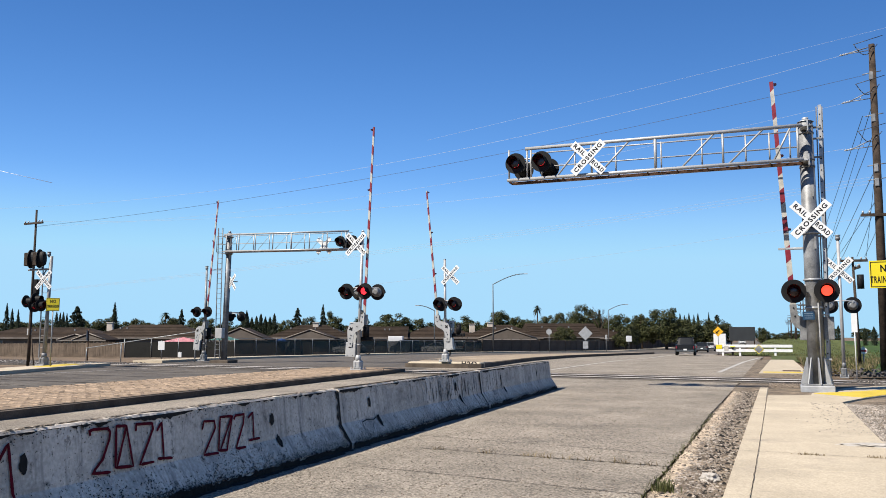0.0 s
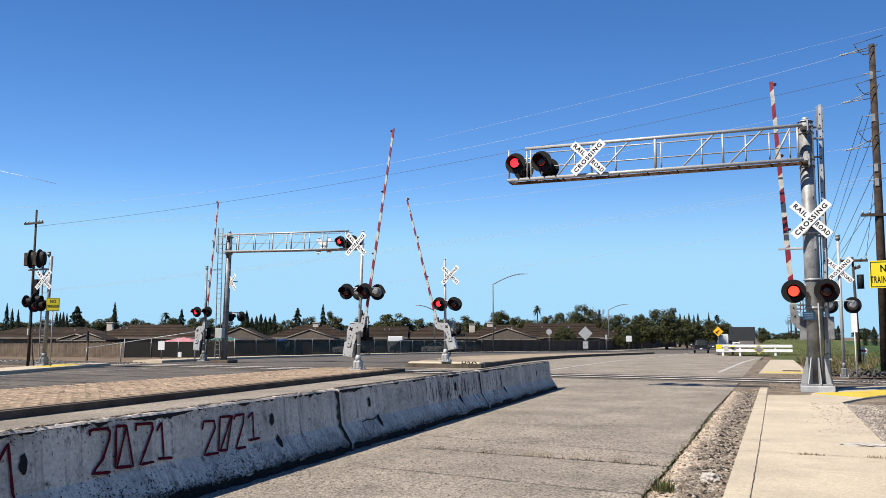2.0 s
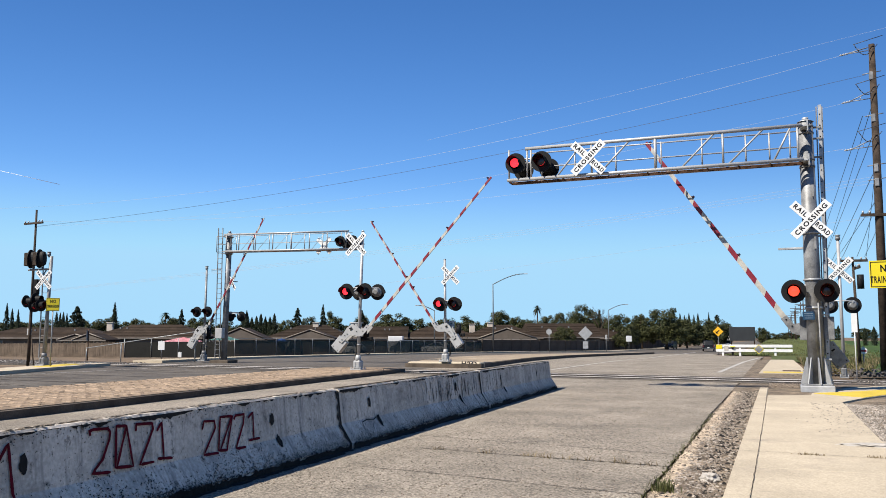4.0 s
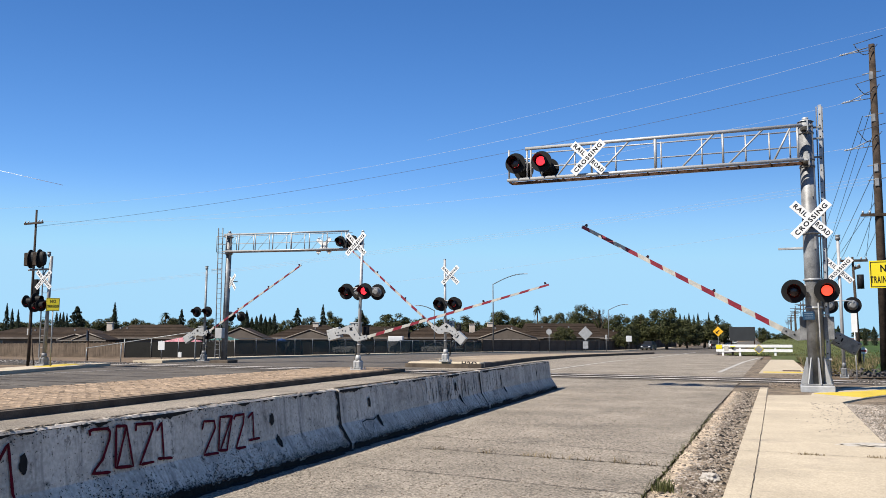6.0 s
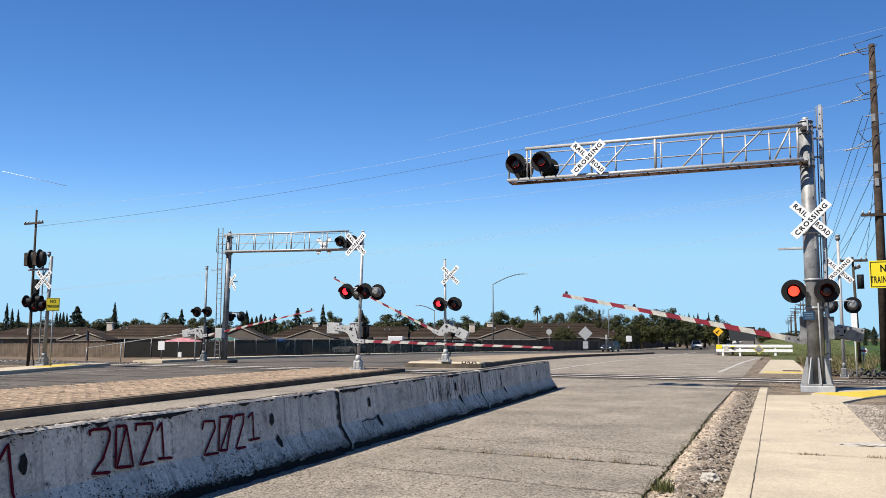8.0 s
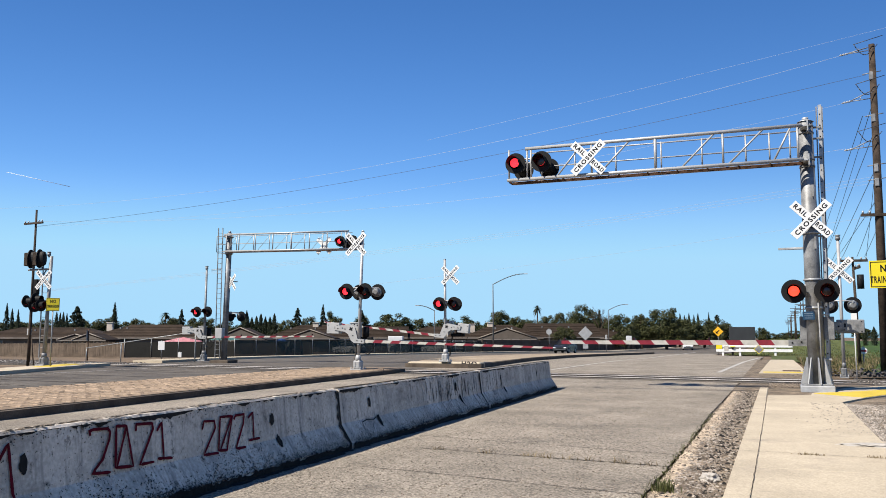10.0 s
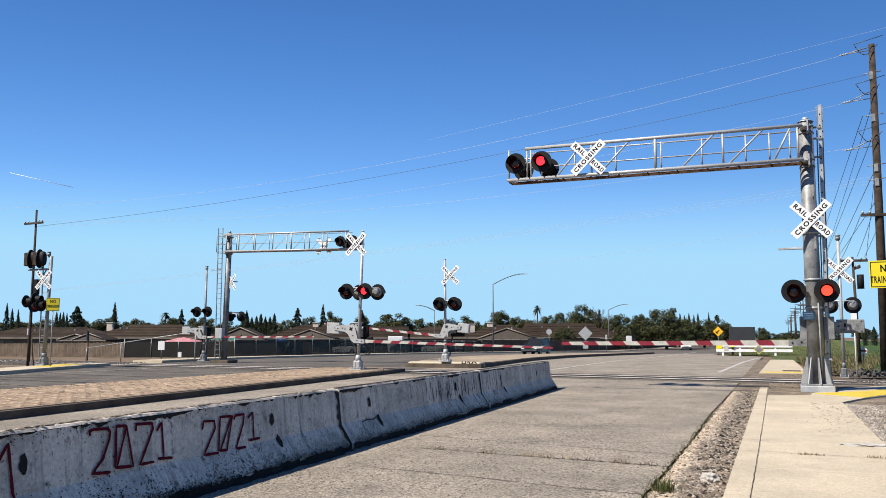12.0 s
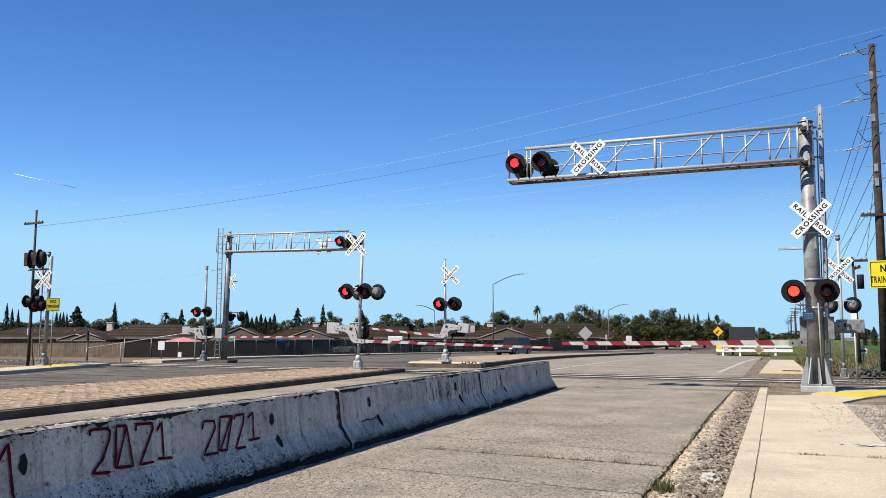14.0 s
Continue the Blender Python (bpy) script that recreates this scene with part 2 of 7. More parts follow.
def mesh_screen():
    """Fence fabric that lets part of the view through."""
    m = mat("green fence mesh", (0.03, 0.045, 0.04), 0.8, vary=0.3, big=1.0, fine=30, bump=0.0)
    n, k = m.node_tree.nodes, m.node_tree.links.new
    t, mx = n.new("ShaderNodeBsdfTransparent"), n.new("ShaderNodeMixShader")
    mx.inputs["Fac"].default_value = 0.26
    k(n["Principled BSDF"].outputs[0], mx.inputs[1])
    k(t.outputs[0], mx.inputs[2])
    k(mx.outputs[0], n["Material Output"].inputs["Surface"])
    return m


M["screen"] = mesh_screen()


# ---------------------------------------------------------------- building blocks
def box(bm, c, s, m=None, bevel=0.0):
    """A block with centre c and size s, its edges chamfered."""
    sub = bmesh.new()
    bmesh.ops.create_cube(sub, size=1.0, matrix=Matrix.Diagonal((*s, 1)))
    if bevel:
        bmesh.ops.bevel(sub, geom=sub.edges[:], offset=bevel, segments=1, affect="EDGES")
    merge(bm, sub, (m or Matrix.Identity(4)) @ Matrix.Translation(c) if m else Matrix.Translation(c))


def merge(bm, sub, m):
    got = [bm.verts.new(m @ v.co) for v in sub.verts]
    sub.verts.index_update()
    for f in sub.faces:
        nf = bm.faces.new([got[v.index] for v in f.verts])
        nf.material_index, nf.smooth = f.material_index, f.smooth
    sub.free()


def tube(bm, p, q, r, r2=None, seg=12, caps=True):
    """A round bar from p to q."""
    p, q = Vector(p), Vector(q)
    r2 = r if r2 is None else r2
    turn = (q - p).to_track_quat("Z", "Y").to_matrix()
    a, b = [], []
    for i in range(seg):
        d = turn @ Vector((math.cos(2 * math.pi * i / seg), math.sin(2 * math.pi * i / seg), 0))
        a.append(bm.verts.new(p + d * r))
        b.append(bm.verts.new(q + d * r2))
    for i in range(seg):
        j = (i + 1) % seg
        f = bm.faces.new((a[i], a[j], b[j], b[i]))
        f.smooth = True
    if caps:
        bm.faces.new(a[::-1])
        bm.faces.new(b)


def slab(bm, pts, z0, z1, m=None):
    """An upright prism over a plan outline."""
    m = m or Matrix.Identity(4)
    a = [bm.verts.new(m @ Vector((x, y, z0))) for x, y in pts]
    b = [bm.verts.new(m @ Vector((x, y, z1))) for x, y in pts]
    bm.faces.new(a[::-1])
    bm.faces.new(b)
    for i in range(len(pts)):
        j = (i + 1) % len(pts)
        bm.faces.new((a[i], a[j], b[j], b[i]))
    bmesh.ops.recalc_face_normals(bm, faces=bm.faces[:])


def ring(bm, m, r0, r1, d, seg=28):
    """A flat ring in the XZ plane of m, with thickness d along y."""
    rows = []
    for r, y in ((r1, 0), (r1, d), (r0, d), (r0, 0)):
        rows.append([bm.verts.new(m @ Vector((r * math.cos(2 * math.pi * i / seg), y, r * math.sin(2 * math.pi * i / seg)))) for i in range(seg)])
    for u in range(4):
        for i in range(seg):
            j = (i + 1) % seg
            bm.faces.new((rows[u][i], rows[u][j], rows[(u + 1) % 4][j], rows[(u + 1) % 4][i]))
    bmesh.ops.recalc_face_normals(bm, faces=bm.faces[:])


def finish(name, bm, *mats):
    me = bpy.data.meshes.new(name)
    bm.to_mesh(me)
    bm.free()
    for k in mats:
        me.materials.append(M[k] if isinstance(k, str) else k)
    return me


def part(name, bm, material, parent, label=""):
    """Links a bmesh as one mesh object under a thing or a part."""
    ob = new(name, finish(name, bm, *(material if isinstance(material, tuple) else (material,))))
    ob.parent = parent
    return tagged(ob, label)


def thing(name, m, label, category, group="", kind=""):
    ob = new(name)
    ob.empty_display_size = 0.2
    ob.matrix_world = m
    return tagged(ob, label, category, group, kind)


def structure(name, bm, material, label, category=""):
    return tagged(new(name, finish(name, bm, material)), label, category or name.replace("_", " "), kind="structure")


letters = {}


def lettering(text, size, depth=0.002):
    """The mesh of a line of words, centred, in the XZ plane, read from -Y."""
    if (text, size) not in letters:
        cu = bpy.data.curves.new("words", "FONT")
        cu.body, cu.size, cu.align_x, cu.align_y, cu.extrude = text, size, "CENTER", "CENTER", depth
        cu.offset, cu.space_character = size * 0.026, 1.22
        cu.resolution_u = 3
        tmp = new("words", cu)
        me = bpy.data.meshes.new_from_object(tmp.evaluated_get(bpy.context.evaluated_depsgraph_get()))
        bpy.data.objects.remove(tmp)
        me.transform(Matrix.Rotation(radians(90), 4, "X"))
        me.materials.clear()
        me.materials.append(M["ink"])
        letters[text, size] = me
    return letters[text, size]


def words(text, size, m, parent, name="lettering", wide=1.0):
    ob = new(name, lettering(text, size))
    ob.parent = parent
    ob.matrix_local = m @ Matrix.Diagonal((wide, 1, 1, 1))
    return ob


# ---------------------------------------------------------------- ground, roads, walks
def drop(x, y):
    """The land falls gently away beyond the crossing."""
    return -0.01 * min(max(math.hypot(x, y) - 55, 0), 95)


EDGE = [(-60, -27.5), (0, -28), (25, -29.2), (35, -33), (43, -34.3), (54, -36.8), (70, -37.3), (85, -37.5), (99, -35.5), (120, -32), (138, -26.5), (175, -22.5), (250, -20), (600, -16)]


def left_edge(y):
    for (a, xa), (b, xb) in zip(EDGE, EDGE[1:]):
        if a <= y <= b:
            return xa + (xb - xa) * (y - a) / (b - a)
    return -16


def span(a, b, step):
    n = max(1, round((b - a) / step))
    return [a + (b - a) * i / n for i in range(n + 1)]


def make_ground():
    bm = bmesh.new()
    xs = [-3000, -1200, -500, -300] + span(-200, -60, 7) + span(-55, 45, 5) + [60, 80, 120, 200, 900, 3000]
    ys = [-2000, -600, -200, -60, 0, 20, 35] + span(45, 200, 5) + [250, 500, 1200, 4500]
    rows = [[bm.verts.new((x, y, drop(x, y) - 0.07)) for x in xs] for y in ys]
    for r, s in zip(rows, rows[1:]):
        for i in range(len(xs) - 1):
            bm.faces.new((r[i], r[i + 1], s[i + 1], s[i]))
    structure("ground", bm, "dirt", "bare dry brown earth with sparse weeds", "ground")


def ribbon(bm, left, right, ys, top, bottom=None, cols=6):
    """A strip that follows the land, with sides down to bottom where that is given."""
    rows = []
    for y in ys:
        l, r = left(y), right(y)
        rows.append([bm.verts.new((l + (r - l) * i / cols, y, drop(l + (r - l) * i / cols, y) + top)) for i in range(cols + 1)])
    for r, s in zip(rows, rows[1:]):
        for i in range(cols):
            bm.faces.new((r[i], r[i + 1], s[i + 1], s[i]))
    if bottom is not None:
        for side in (0, -1):
            low = [bm.verts.new((r[side].co.x, r[side].co.y, r[side].co.z - top + bottom)) for r in rows]
            for i in range(len(rows) - 1):
                q = (rows[i][side], rows[i + 1][side], low[i + 1], low[i])
                bm.faces.new(q if side else q[::-1])
        for e in (0, -1):
            low = [bm.verts.new((v.co.x, v.co.y, v.co.z - top + bottom)) for v in rows[e]]
            for i in range(cols):
                q = (rows[e][i], rows[e][i + 1], low[i + 1], low[i])
                bm.faces.new(q if e else q[::-1])
        bmesh.ops.recalc_face_normals(bm, faces=bm.faces[:])


def median_near_edge(y):
    return -12.4 - 0.0805 * y if y > -20 else -10.8


def road_right(y):
    return -1.22 if y < 84 else max(-6.5, -1.22 - (y - 84) * 0.6)


def bend(pts):
    def f(y):
        for (a, xa), (b, xb) in zip(pts, pts[1:]):
            if a <= y <= b:
                return xa + (xb - xa) * (y - a) / (b - a)
        return pts[0][1] if y < pts[0][0] else pts[-1][1]
    return f


MED_R = bend([(38.9, -14.2), (39.2, -13.6), (48, -14.4), (68, -15.6), (84, -14.9), (102, -13.6)])
MED_L = bend([(38.9, -17.2), (39.2, -17.7), (46, -19.6), (60, -21.5), (75, -20.8), (90, -17.2), (102, -14.3)])


def make_roads():
    bm = bmesh.new()
    split = bend([(-60, -9.5), (0, -13.2), (36, -16), (38, -16), (60, -16), (102, -13.9), (110, -13)])
    ribbon(bm, split, road_right, span(-60, 35, 5) + span(38, 110, 3), 0.0, cols=4)
    structure("road", bm, "asphalt", "pale sun-bleached asphalt lane with cracks and stains", "road")
    bm = bmesh.new()
    ribbon(bm, left_edge, lambda y: split(y) - 0.02 if y < 110 else road_right(y), span(-60, 35, 5) + span(38, 200, 4) + [250, 600], 0.003, cols=8)
    structure("road_far_side", bm, "asphalt_dark", "grey worn asphalt carriageway beyond the median", "road")
    root = thing("road_paint", Matrix.Identity(4), "worn white painted lane lines", "road marking", kind="structure")
    for x0, y0, x1, y1, w in ((-9.85, 38.3, -9.5, 68.5, 0.18), (-9.5, 68.5, -11.5, 132, 0.2), (-2.4, 38, -1.45, 73, 0.2), (-2.0, 42.6, -1.5, 42.6, 0.12), (-2.0, 39.4, -1.3, 39.4, 0.12)):
        d = Vector((x1 - x0, y1 - y0, 0)).normalized()
        s = Vector((d.y, -d.x, 0)) * w / 2
        bm = bmesh.new()
        n = max(1, int(abs(y1 - y0) / 4))
        rows = []
        for i in range(n + 1):
            c = Vector((x0 + (x1 - x0) * i / n, y0 + (y1 - y0) * i / n, 0))
            rows.append([bm.verts.new((v.x, v.y, drop(v.x, v.y) + 0.012)) for v in (c - s, c + s)])
        for r, q in zip(rows, rows[1:]):
            bm.faces.new((r[0], r[1], q[1], q[0]))
        part("painted_line", bm, "paint", root)
    for off in (0.5, 8.5):
        bm = bmesh.new()
        ribbon(bm, lambda y: -19.9 - off - 0.14 if y < 36 else -24.5, lambda y: -19.9 - off if y < 36 else -24.36, span(-30, 33, 3), 0.012, cols=1)
        part("painted_line", bm, "paint", root)


def make_median():
    pts = [(median_near_edge(y), y) for y in (-30, -10, 5, 15, 25, 31)] + [(-15.0, 33.2), (-15.6, 34.1), (-16.6, 34.3), (-18.6, 33.6), (-19.0, 30), (-18.6, 22), (-19.0, 14), (-19.4, 0), (-20, -30)]
    root = thing("median", Matrix.Identity(4), "raised road median with dark kerb and tan brick paving", "median", kind="structure")
    bm = bmesh.new()
    slab(bm, pts, -0.04, 0.155)
    part("kerbstone", bm, "kerb", root, "grimy dark kerb")
    inner = [(x + (-0.17 if x > -16 else 0.17), y - (0.17 if y > 33 else 0)) for x, y in pts]
    bm = bmesh.new()
    slab(bm, inner, 0.10, 0.1705)
    part("median_bed", bm, "mortar", root, "sandy joints of the paving")
    bm = bmesh.new()
    ribbon(bm, MED_L, MED_R, [38.9, 39.2] + span(42, 102, 4), 0.2, -0.1, cols=3)
    root2 = thing("median", Matrix.Identity(4), "tapering raised median of pale dirt beyond the tracks", "median", kind="structure")
    part("kerbstone", bm, "kerb", root2)
    bm = bmesh.new()
    ribbon(bm, lambda y: MED_L(y) + 0.2, lambda y: MED_R(y) - 0.2, [40.0] + span(42, 98, 4), 0.215, 0.1, cols=3)
    part("median_bed", bm, "sand", root2, "sandy dirt top")
    bm = bmesh.new()
    box(bm, (-15.6, 39.55, 0.13), (3.9, 0.75, 0.3), bevel=0.05)
    part("nose_block", bm, "concrete", root2, "pale concrete nose with black scrawl")
    words("H2O", 0.3, pose(-14.22, 39.16, 0.2), root2, "scrawl", 1.2)
    bm = bmesh.new()
    for i in range(4):
        box(bm, (-16.4 + 0.42 * i, 39.17, 0.14 + 0.03 * (i % 2)), (0.24, 0.006, 0.05))
    part("scrawl_bar", bm, "ink", root2)
    return root


def make_walks():
    # broken gutter strip between road and kerb
    bm = bmesh.new()
    slab(bm, [(-1.25, -5), (-0.49, -5), (-0.49, 24.7), (-0.26, 24.7), (-0.26, 29.4), (-1.25, 29.6)], -0.05, 0.006)
    structure("gutter", bm, "gravel", "crumbling gutter filled with gravel and weeds", "gutter")
    walk_root = thing("pavement", Matrix.Identity(4), "pale concrete footpath in jointed slabs with a kerb", "pavement", kind="structure")
    ys = [-4, -1.5, 1.5, 4.5, 7.2, 9.6, 12.1, 14.7, 17.2, 19.7]
    for a, b in zip(ys, ys[1:]):
        bm = bmesh.new()
        box(bm, (0.49, (a + b) / 2, 0.05), (1.5 if b < 20 else 1.34, b - a - 0.008, 0.2), bevel=0.003)
        part("slab", bm, "concrete", walk_root)
        bm = bmesh.new()
        box(bm, (-0.376, (a + b) / 2, 0.049), (0.226, b - a - 0.008, 0.2), bevel=0.004)
        part("kerbstone", bm, "concrete", walk_root)
    bm = bmesh.new()
    box(bm, (-0.378, 22.2, 0.049), (0.222, 4.98, 0.2), bevel=0.02)
    part("kerbstone", bm, "concrete", walk_root)
    bm = bmesh.new()
    slab(bm, [(-0.26, 21.5), (-0.26, 19.72), (1.2, 19.72), (1.8, 21.4), (2.4, 22.6), (4.6, 27), (4.2, 29.2), (2.8, 26.9), (1.74, 25.4), (0.75, 22.75), (0.7, 21.95)], -0.05, 0.146)
    part("slab", bm, "concrete", walk_root)
    bm = bmesh.new()
    slab(bm, [(0.79, 22.6), (1.8, 21.45), (2.37, 22.66), (4.5, 27), (4.1, 27.5), (2.6, 24.84), (1.88, 23.8)], 0.1, 0.155)
    part("tactile_strip", bm, "tactile", walk_root, "yellow tactile strip")
    bm = bmesh.new()
    slab(bm, [(-0.26, 21.55), (0.7, 22.0), (0.74, 22.8), (1.72, 25.5), (2.6, 26.9), (2.6, 28.6), (-0.27, 28.0)], -0.05, 0.13)
    structure("verge", bm, "gravel", "grey gravel verge round the mast foot", "verge")
    bm = bmesh.new()
    slab(bm, [(-1.25, 33.6), (1.6, 33.2), (1.5, 37.4), (-0.76, 37.2), (-0.47, 60), (-1.25, 60)], -0.1, 0.012)
    structure("gutter_far", bm, "gravel", "gravel and broken concrete beside the far path", "gutter")
    # far walk beyond the tracks
    bm = bmesh.new()
    slab(bm, [(-0.75, 37.5), (1.15, 37.8), (0.95, 60), (-0.45, 60)], -0.2, 0.035)
    structure("pavement_far", bm, "concrete", "pale concrete path beyond the tracks", "pavement")
    bm = bmesh.new()
    slab(bm, [(1.26, -6), (12, -6), (12, 30), (6, 29.6), (4.65, 27), (2.42, 22.55), (1.85, 21.35), (1.26, 19.7)], -0.05, 0.12)
    structure("gravel_bed", bm, "gravel", "grey crushed stone beside the footpath", "gravel")
    # far left walk
    bm = bmesh.new()
    slab(bm, [(left_edge(y), y) for y in (0, 25, 30, 35)] + [(left_edge(y) - 2.2, y) for y in (33, 25, 0)], -0.3, 0.15)
    structure("pavement_left", bm, "concrete", "pale concrete path with yellow edge", "pavement")
    bm = bmesh.new()
    ribbon(bm, lambda y: left_edge(y) - 2.2, left_edge, span(40, 200, 4), 0.15, -0.2, cols=2)
    structure("pavement_across", bm, "concrete", "pale concrete path along the fence", "pavement")


def track_line(x, off):
    return 31.3 - 0.16 * (x - 1) + off


def make_tracks():
    root = thing("railway_track", Matrix.Identity(4), "single railway track with steel rails set in crossing panels", "railway track", kind="structure")
    bm = bmesh.new()
    slab(bm, [(-36, track_line(-36, -1.9)), (4, track_line(4, -1.9)), (4, track_line(4, 1.9)), (-36, track_line(-36, 1.9))], -0.04, 0.02)
    part("crossing_panel", bm, "asphalt_dark", root, "dark grey crossing panels between the rails")
    for off in (-0.76, 0.76):
        bm = bmesh.new()
        for w, z0, z1 in ((0.07, 0.0, 0.04),):
            p = [(x, track_line(x, off)) for x in (-400, 400)]
            slab(bm, [(p[0][0], p[0][1] - w / 2), (p[1][0], p[1][1] - w / 2), (p[1][0], p[1][1] + w / 2), (p[0][0], p[0][1] + w / 2)], z0, z1)
        part("rail", bm, "steel", root, "worn steel rail")
    for off in (-1.12, -0.4, 0.4, 1.12):
        bm = bmesh.new()
        p = [(x, track_line(x, off)) for x in (-36, 4)]
        slab(bm, [(p[0][0], p[0][1] - 0.24), (p[1][0], p[1][1] - 0.24), (p[1][0], p[1][1] + 0.24), (p[0][0], p[0][1] + 0.24)], 0.0, 0.032)
        part("rubber_strip", bm, "tar", root, "dark rubber strip beside the rail")
    for x0, x1 in ((-400, -36), (4, 400)):
        bm = bmesh.new()
        slab(bm, [(x0, track_line(x0, -2.2)), (x1, track_line(x1, -2.2)), (x1, track_line(x1, 2.2)), (x0, track_line(x0, 2.2))], -0.3, 0.03)
        part("ballast", bm, "ballast", root, "dark ballast")


make_ground()
make_roads()
median_root = make_median()
make_walks()
make_tracks()


# ---------------------------------------------------------------- concrete barrier
BAR_A, BAR_B = Vector((-5.44, 3.8, 0)), Vector((-6.45, 24.6, 0))
barriers = []


def barrier_profile():
    return [(-0.31, 0), (0.31, 0), (0.31, 0.075), (0.135, 0.33), (0.08, 0.79), (0.06, 0.81), (-0.06, 0.81), (-0.08, 0.79), (-0.135, 0.33), (-0.31, 0.075)]


def make_barriers():
    d = (BAR_B - BAR_A).normalized()
    rz = math.degrees(math.atan2(d.y, d.x)) - 90
    cuts = [-2.2, 6.55, 13.45, 20.87]
    for k, (a, b) in enumerate(zip(cuts, cuts[1:])):
        n = 40
        bm = bmesh.new()
        prof = barrier_profile()
        rows = []
        length = b - a - 0.07
        for i in range(n + 1):
            y = length * i / n
            row = []
            for x, z in prof:
                j = noise.noise(Vector((x * 3, y * 2.1 + 9 * k, z * 4)))
                chip = -0.025 * max(0, noise.noise(Vector((5 + x, y * 5 + k, z * 6))) - 0.15) if z > 0.7 else 0
                f = 0.05 * max(0, 1 - y / 0.12) + 0.05 * max(0, 1 - (length - y) / 0.12)
                row.append(bm.verts.new((x * (1 - f) + 0.006 * j, y, z * (1 - 0.1 * f) + chip)))
            rows.append(row)
        for r, s in zip(rows, rows[1:]):
            for i in range(len(prof)):
                j = (i + 1) % len(prof)
                bm.faces.new((r[i], r[j], s[j], s[i]))
        bm.faces.new(rows[0])
        bm.faces.new(rows[-1][::-1])
        bmesh.ops.recalc_face_normals(bm, faces=bm.faces[:])
        o = tagged(new("concrete_barrier", finish("concrete_barrier", bm, "barrier")), "stained whitewashed concrete road barrier" + (" with red spray-painted numbers" if k == 0 else " on the asphalt"), "barrier", "barriers along the lane")
        barriers.append(o)
        p = BAR_A + d * a
        o.matrix_world = pose(p.x, p.y, 0.0, rz=rz)


make_barriers()
# ---------------------------------------------------------------- crossing signals
lamps = []          # (turning lamp, signal key, 0 = the lamp at smaller x, 1 = the other)


def meshes_for_heads():
    bm = bmesh.new()
    ring(bm, Matrix.Identity(4), 0.168, 0.305, 0.025, 32)
    back = finish("backing_disc", bm, "black")
    bm = bmesh.new()
    n = 20
    rows = []
    for i in range(n + 1):
        a = radians(-48) + radians(276) * i / n
        cut = 0.34 if 0.12 < i / n < 0.88 else 0.16
        rows.append([bm.verts.new((r * math.cos(a), -y, r * math.sin(a))) for r, y in ((0.165, 0.0), (0.17, cut), (0.176, cut), (0.172, 0.0))])
    for r, s in zip(rows, rows[1:]):
        for i in range(4):
            bm.faces.new((r[i], r[(i + 1) % 4], s[(i + 1) % 4], s[i]))
    bmesh.ops.recalc_face_normals(bm, faces=bm.faces[:])
    hood = finish("hood", bm, "black")
    meshes = {}
    for key, mm in (("black", "black"), ("grey", "galv_dark")):
        bm = bmesh.new()
        tube(bm, (0, 0.024, 0), (0, 0.16, 0), 0.19, 0.18, 20)
        tube(bm, (0, 0.16, 0), (0, 0.24, 0), 0.18, 0.09, 20)
        bmesh.ops.delete(bm, geom=[f for f in bm.faces if len(f.verts) == 20 and f.calc_center_median().y < 0.03], context="FACES")
        meshes[key] = finish("housing", bm, mm)
    lens = {}
    for key in ("lens_on", "lens_on_near"):
        bm = bmesh.new()
        for side in (-1, 1):
            rim = []
            for i in range(24):
                a = 2 * math.pi * i / 24
                rim.append(bm.verts.new((0.135 * math.cos(a), side * 0.006, 0.135 * math.sin(a))))
            inner = [bm.verts.new((0.08 * math.cos(2 * math.pi * i / 24), side * 0.022, 0.08 * math.sin(2 * math.pi * i / 24))) for i in range(24)]
            mid = bm.verts.new((0, side * 0.028, 0))
            for i in range(24):
                j = (i + 1) % 24
                for f in ((rim[i], rim[j], inner[j], inner[i]), (inner[i], inner[j], mid)):
                    fc = bm.faces.new(f if side < 0 else f[::-1])
                    fc.material_index, fc.smooth = (0 if side < 0 else 1), True
        lens[key] = finish("lamp", bm, key, "lens_off")
    return back, hood, meshes, lens


BACK, HOOD, HOUSING, LENS = meshes_for_heads()


def signal_head(parent, m, key="", side=0, near=False, housing="black", size=1.0):
    """A round flashing-light unit that faces -Y of m."""
    head = new("signal_head", BACK)
    head.parent, head.matrix_local = parent, m @ Matrix.Diagonal((size, size, size, 1))
    for name, me in (("hood", HOOD), ("housing", HOUSING[housing])):
        o = new(name, me)
        o.parent = head
    lamp = new("lamp", LENS["lens_on_near" if near else "lens_on"])
    lamp.parent = head
    lamp.matrix_local = pose(0, -0.07, 0, rz=180)
    tagged(lamp, "round red signal lamp that flashes")
    lamps.append((lamp, key, side))
    return head


def pair_of_heads(parent, x, y, z, yaw, key, near=False, housing="black", gap=0.78, size=1.0):
    """Two lights on a short cross arm."""
    m = pose(x, y, z, rz=yaw)
    bm = bmesh.new()
    tube(bm, m @ Vector((-gap / 2, 0.26, 0.16)), m @ Vector((gap / 2, 0.26, 0.16)), 0.025)
    for s in (-1, 1):
        tube(bm, m @ Vector((s * gap / 2, 0.20, 0)), m @ Vector((s * gap / 2, 0.26, 0.17)), 0.03)
    part("cross_arm", bm, "galv", parent)
    flip = abs(yaw) > 90
    for s in (-1, 1):
        signal_head(parent, m @ pose(s * gap / 2, 0, 0), key, int((s > 0) != flip), near, housing, size)


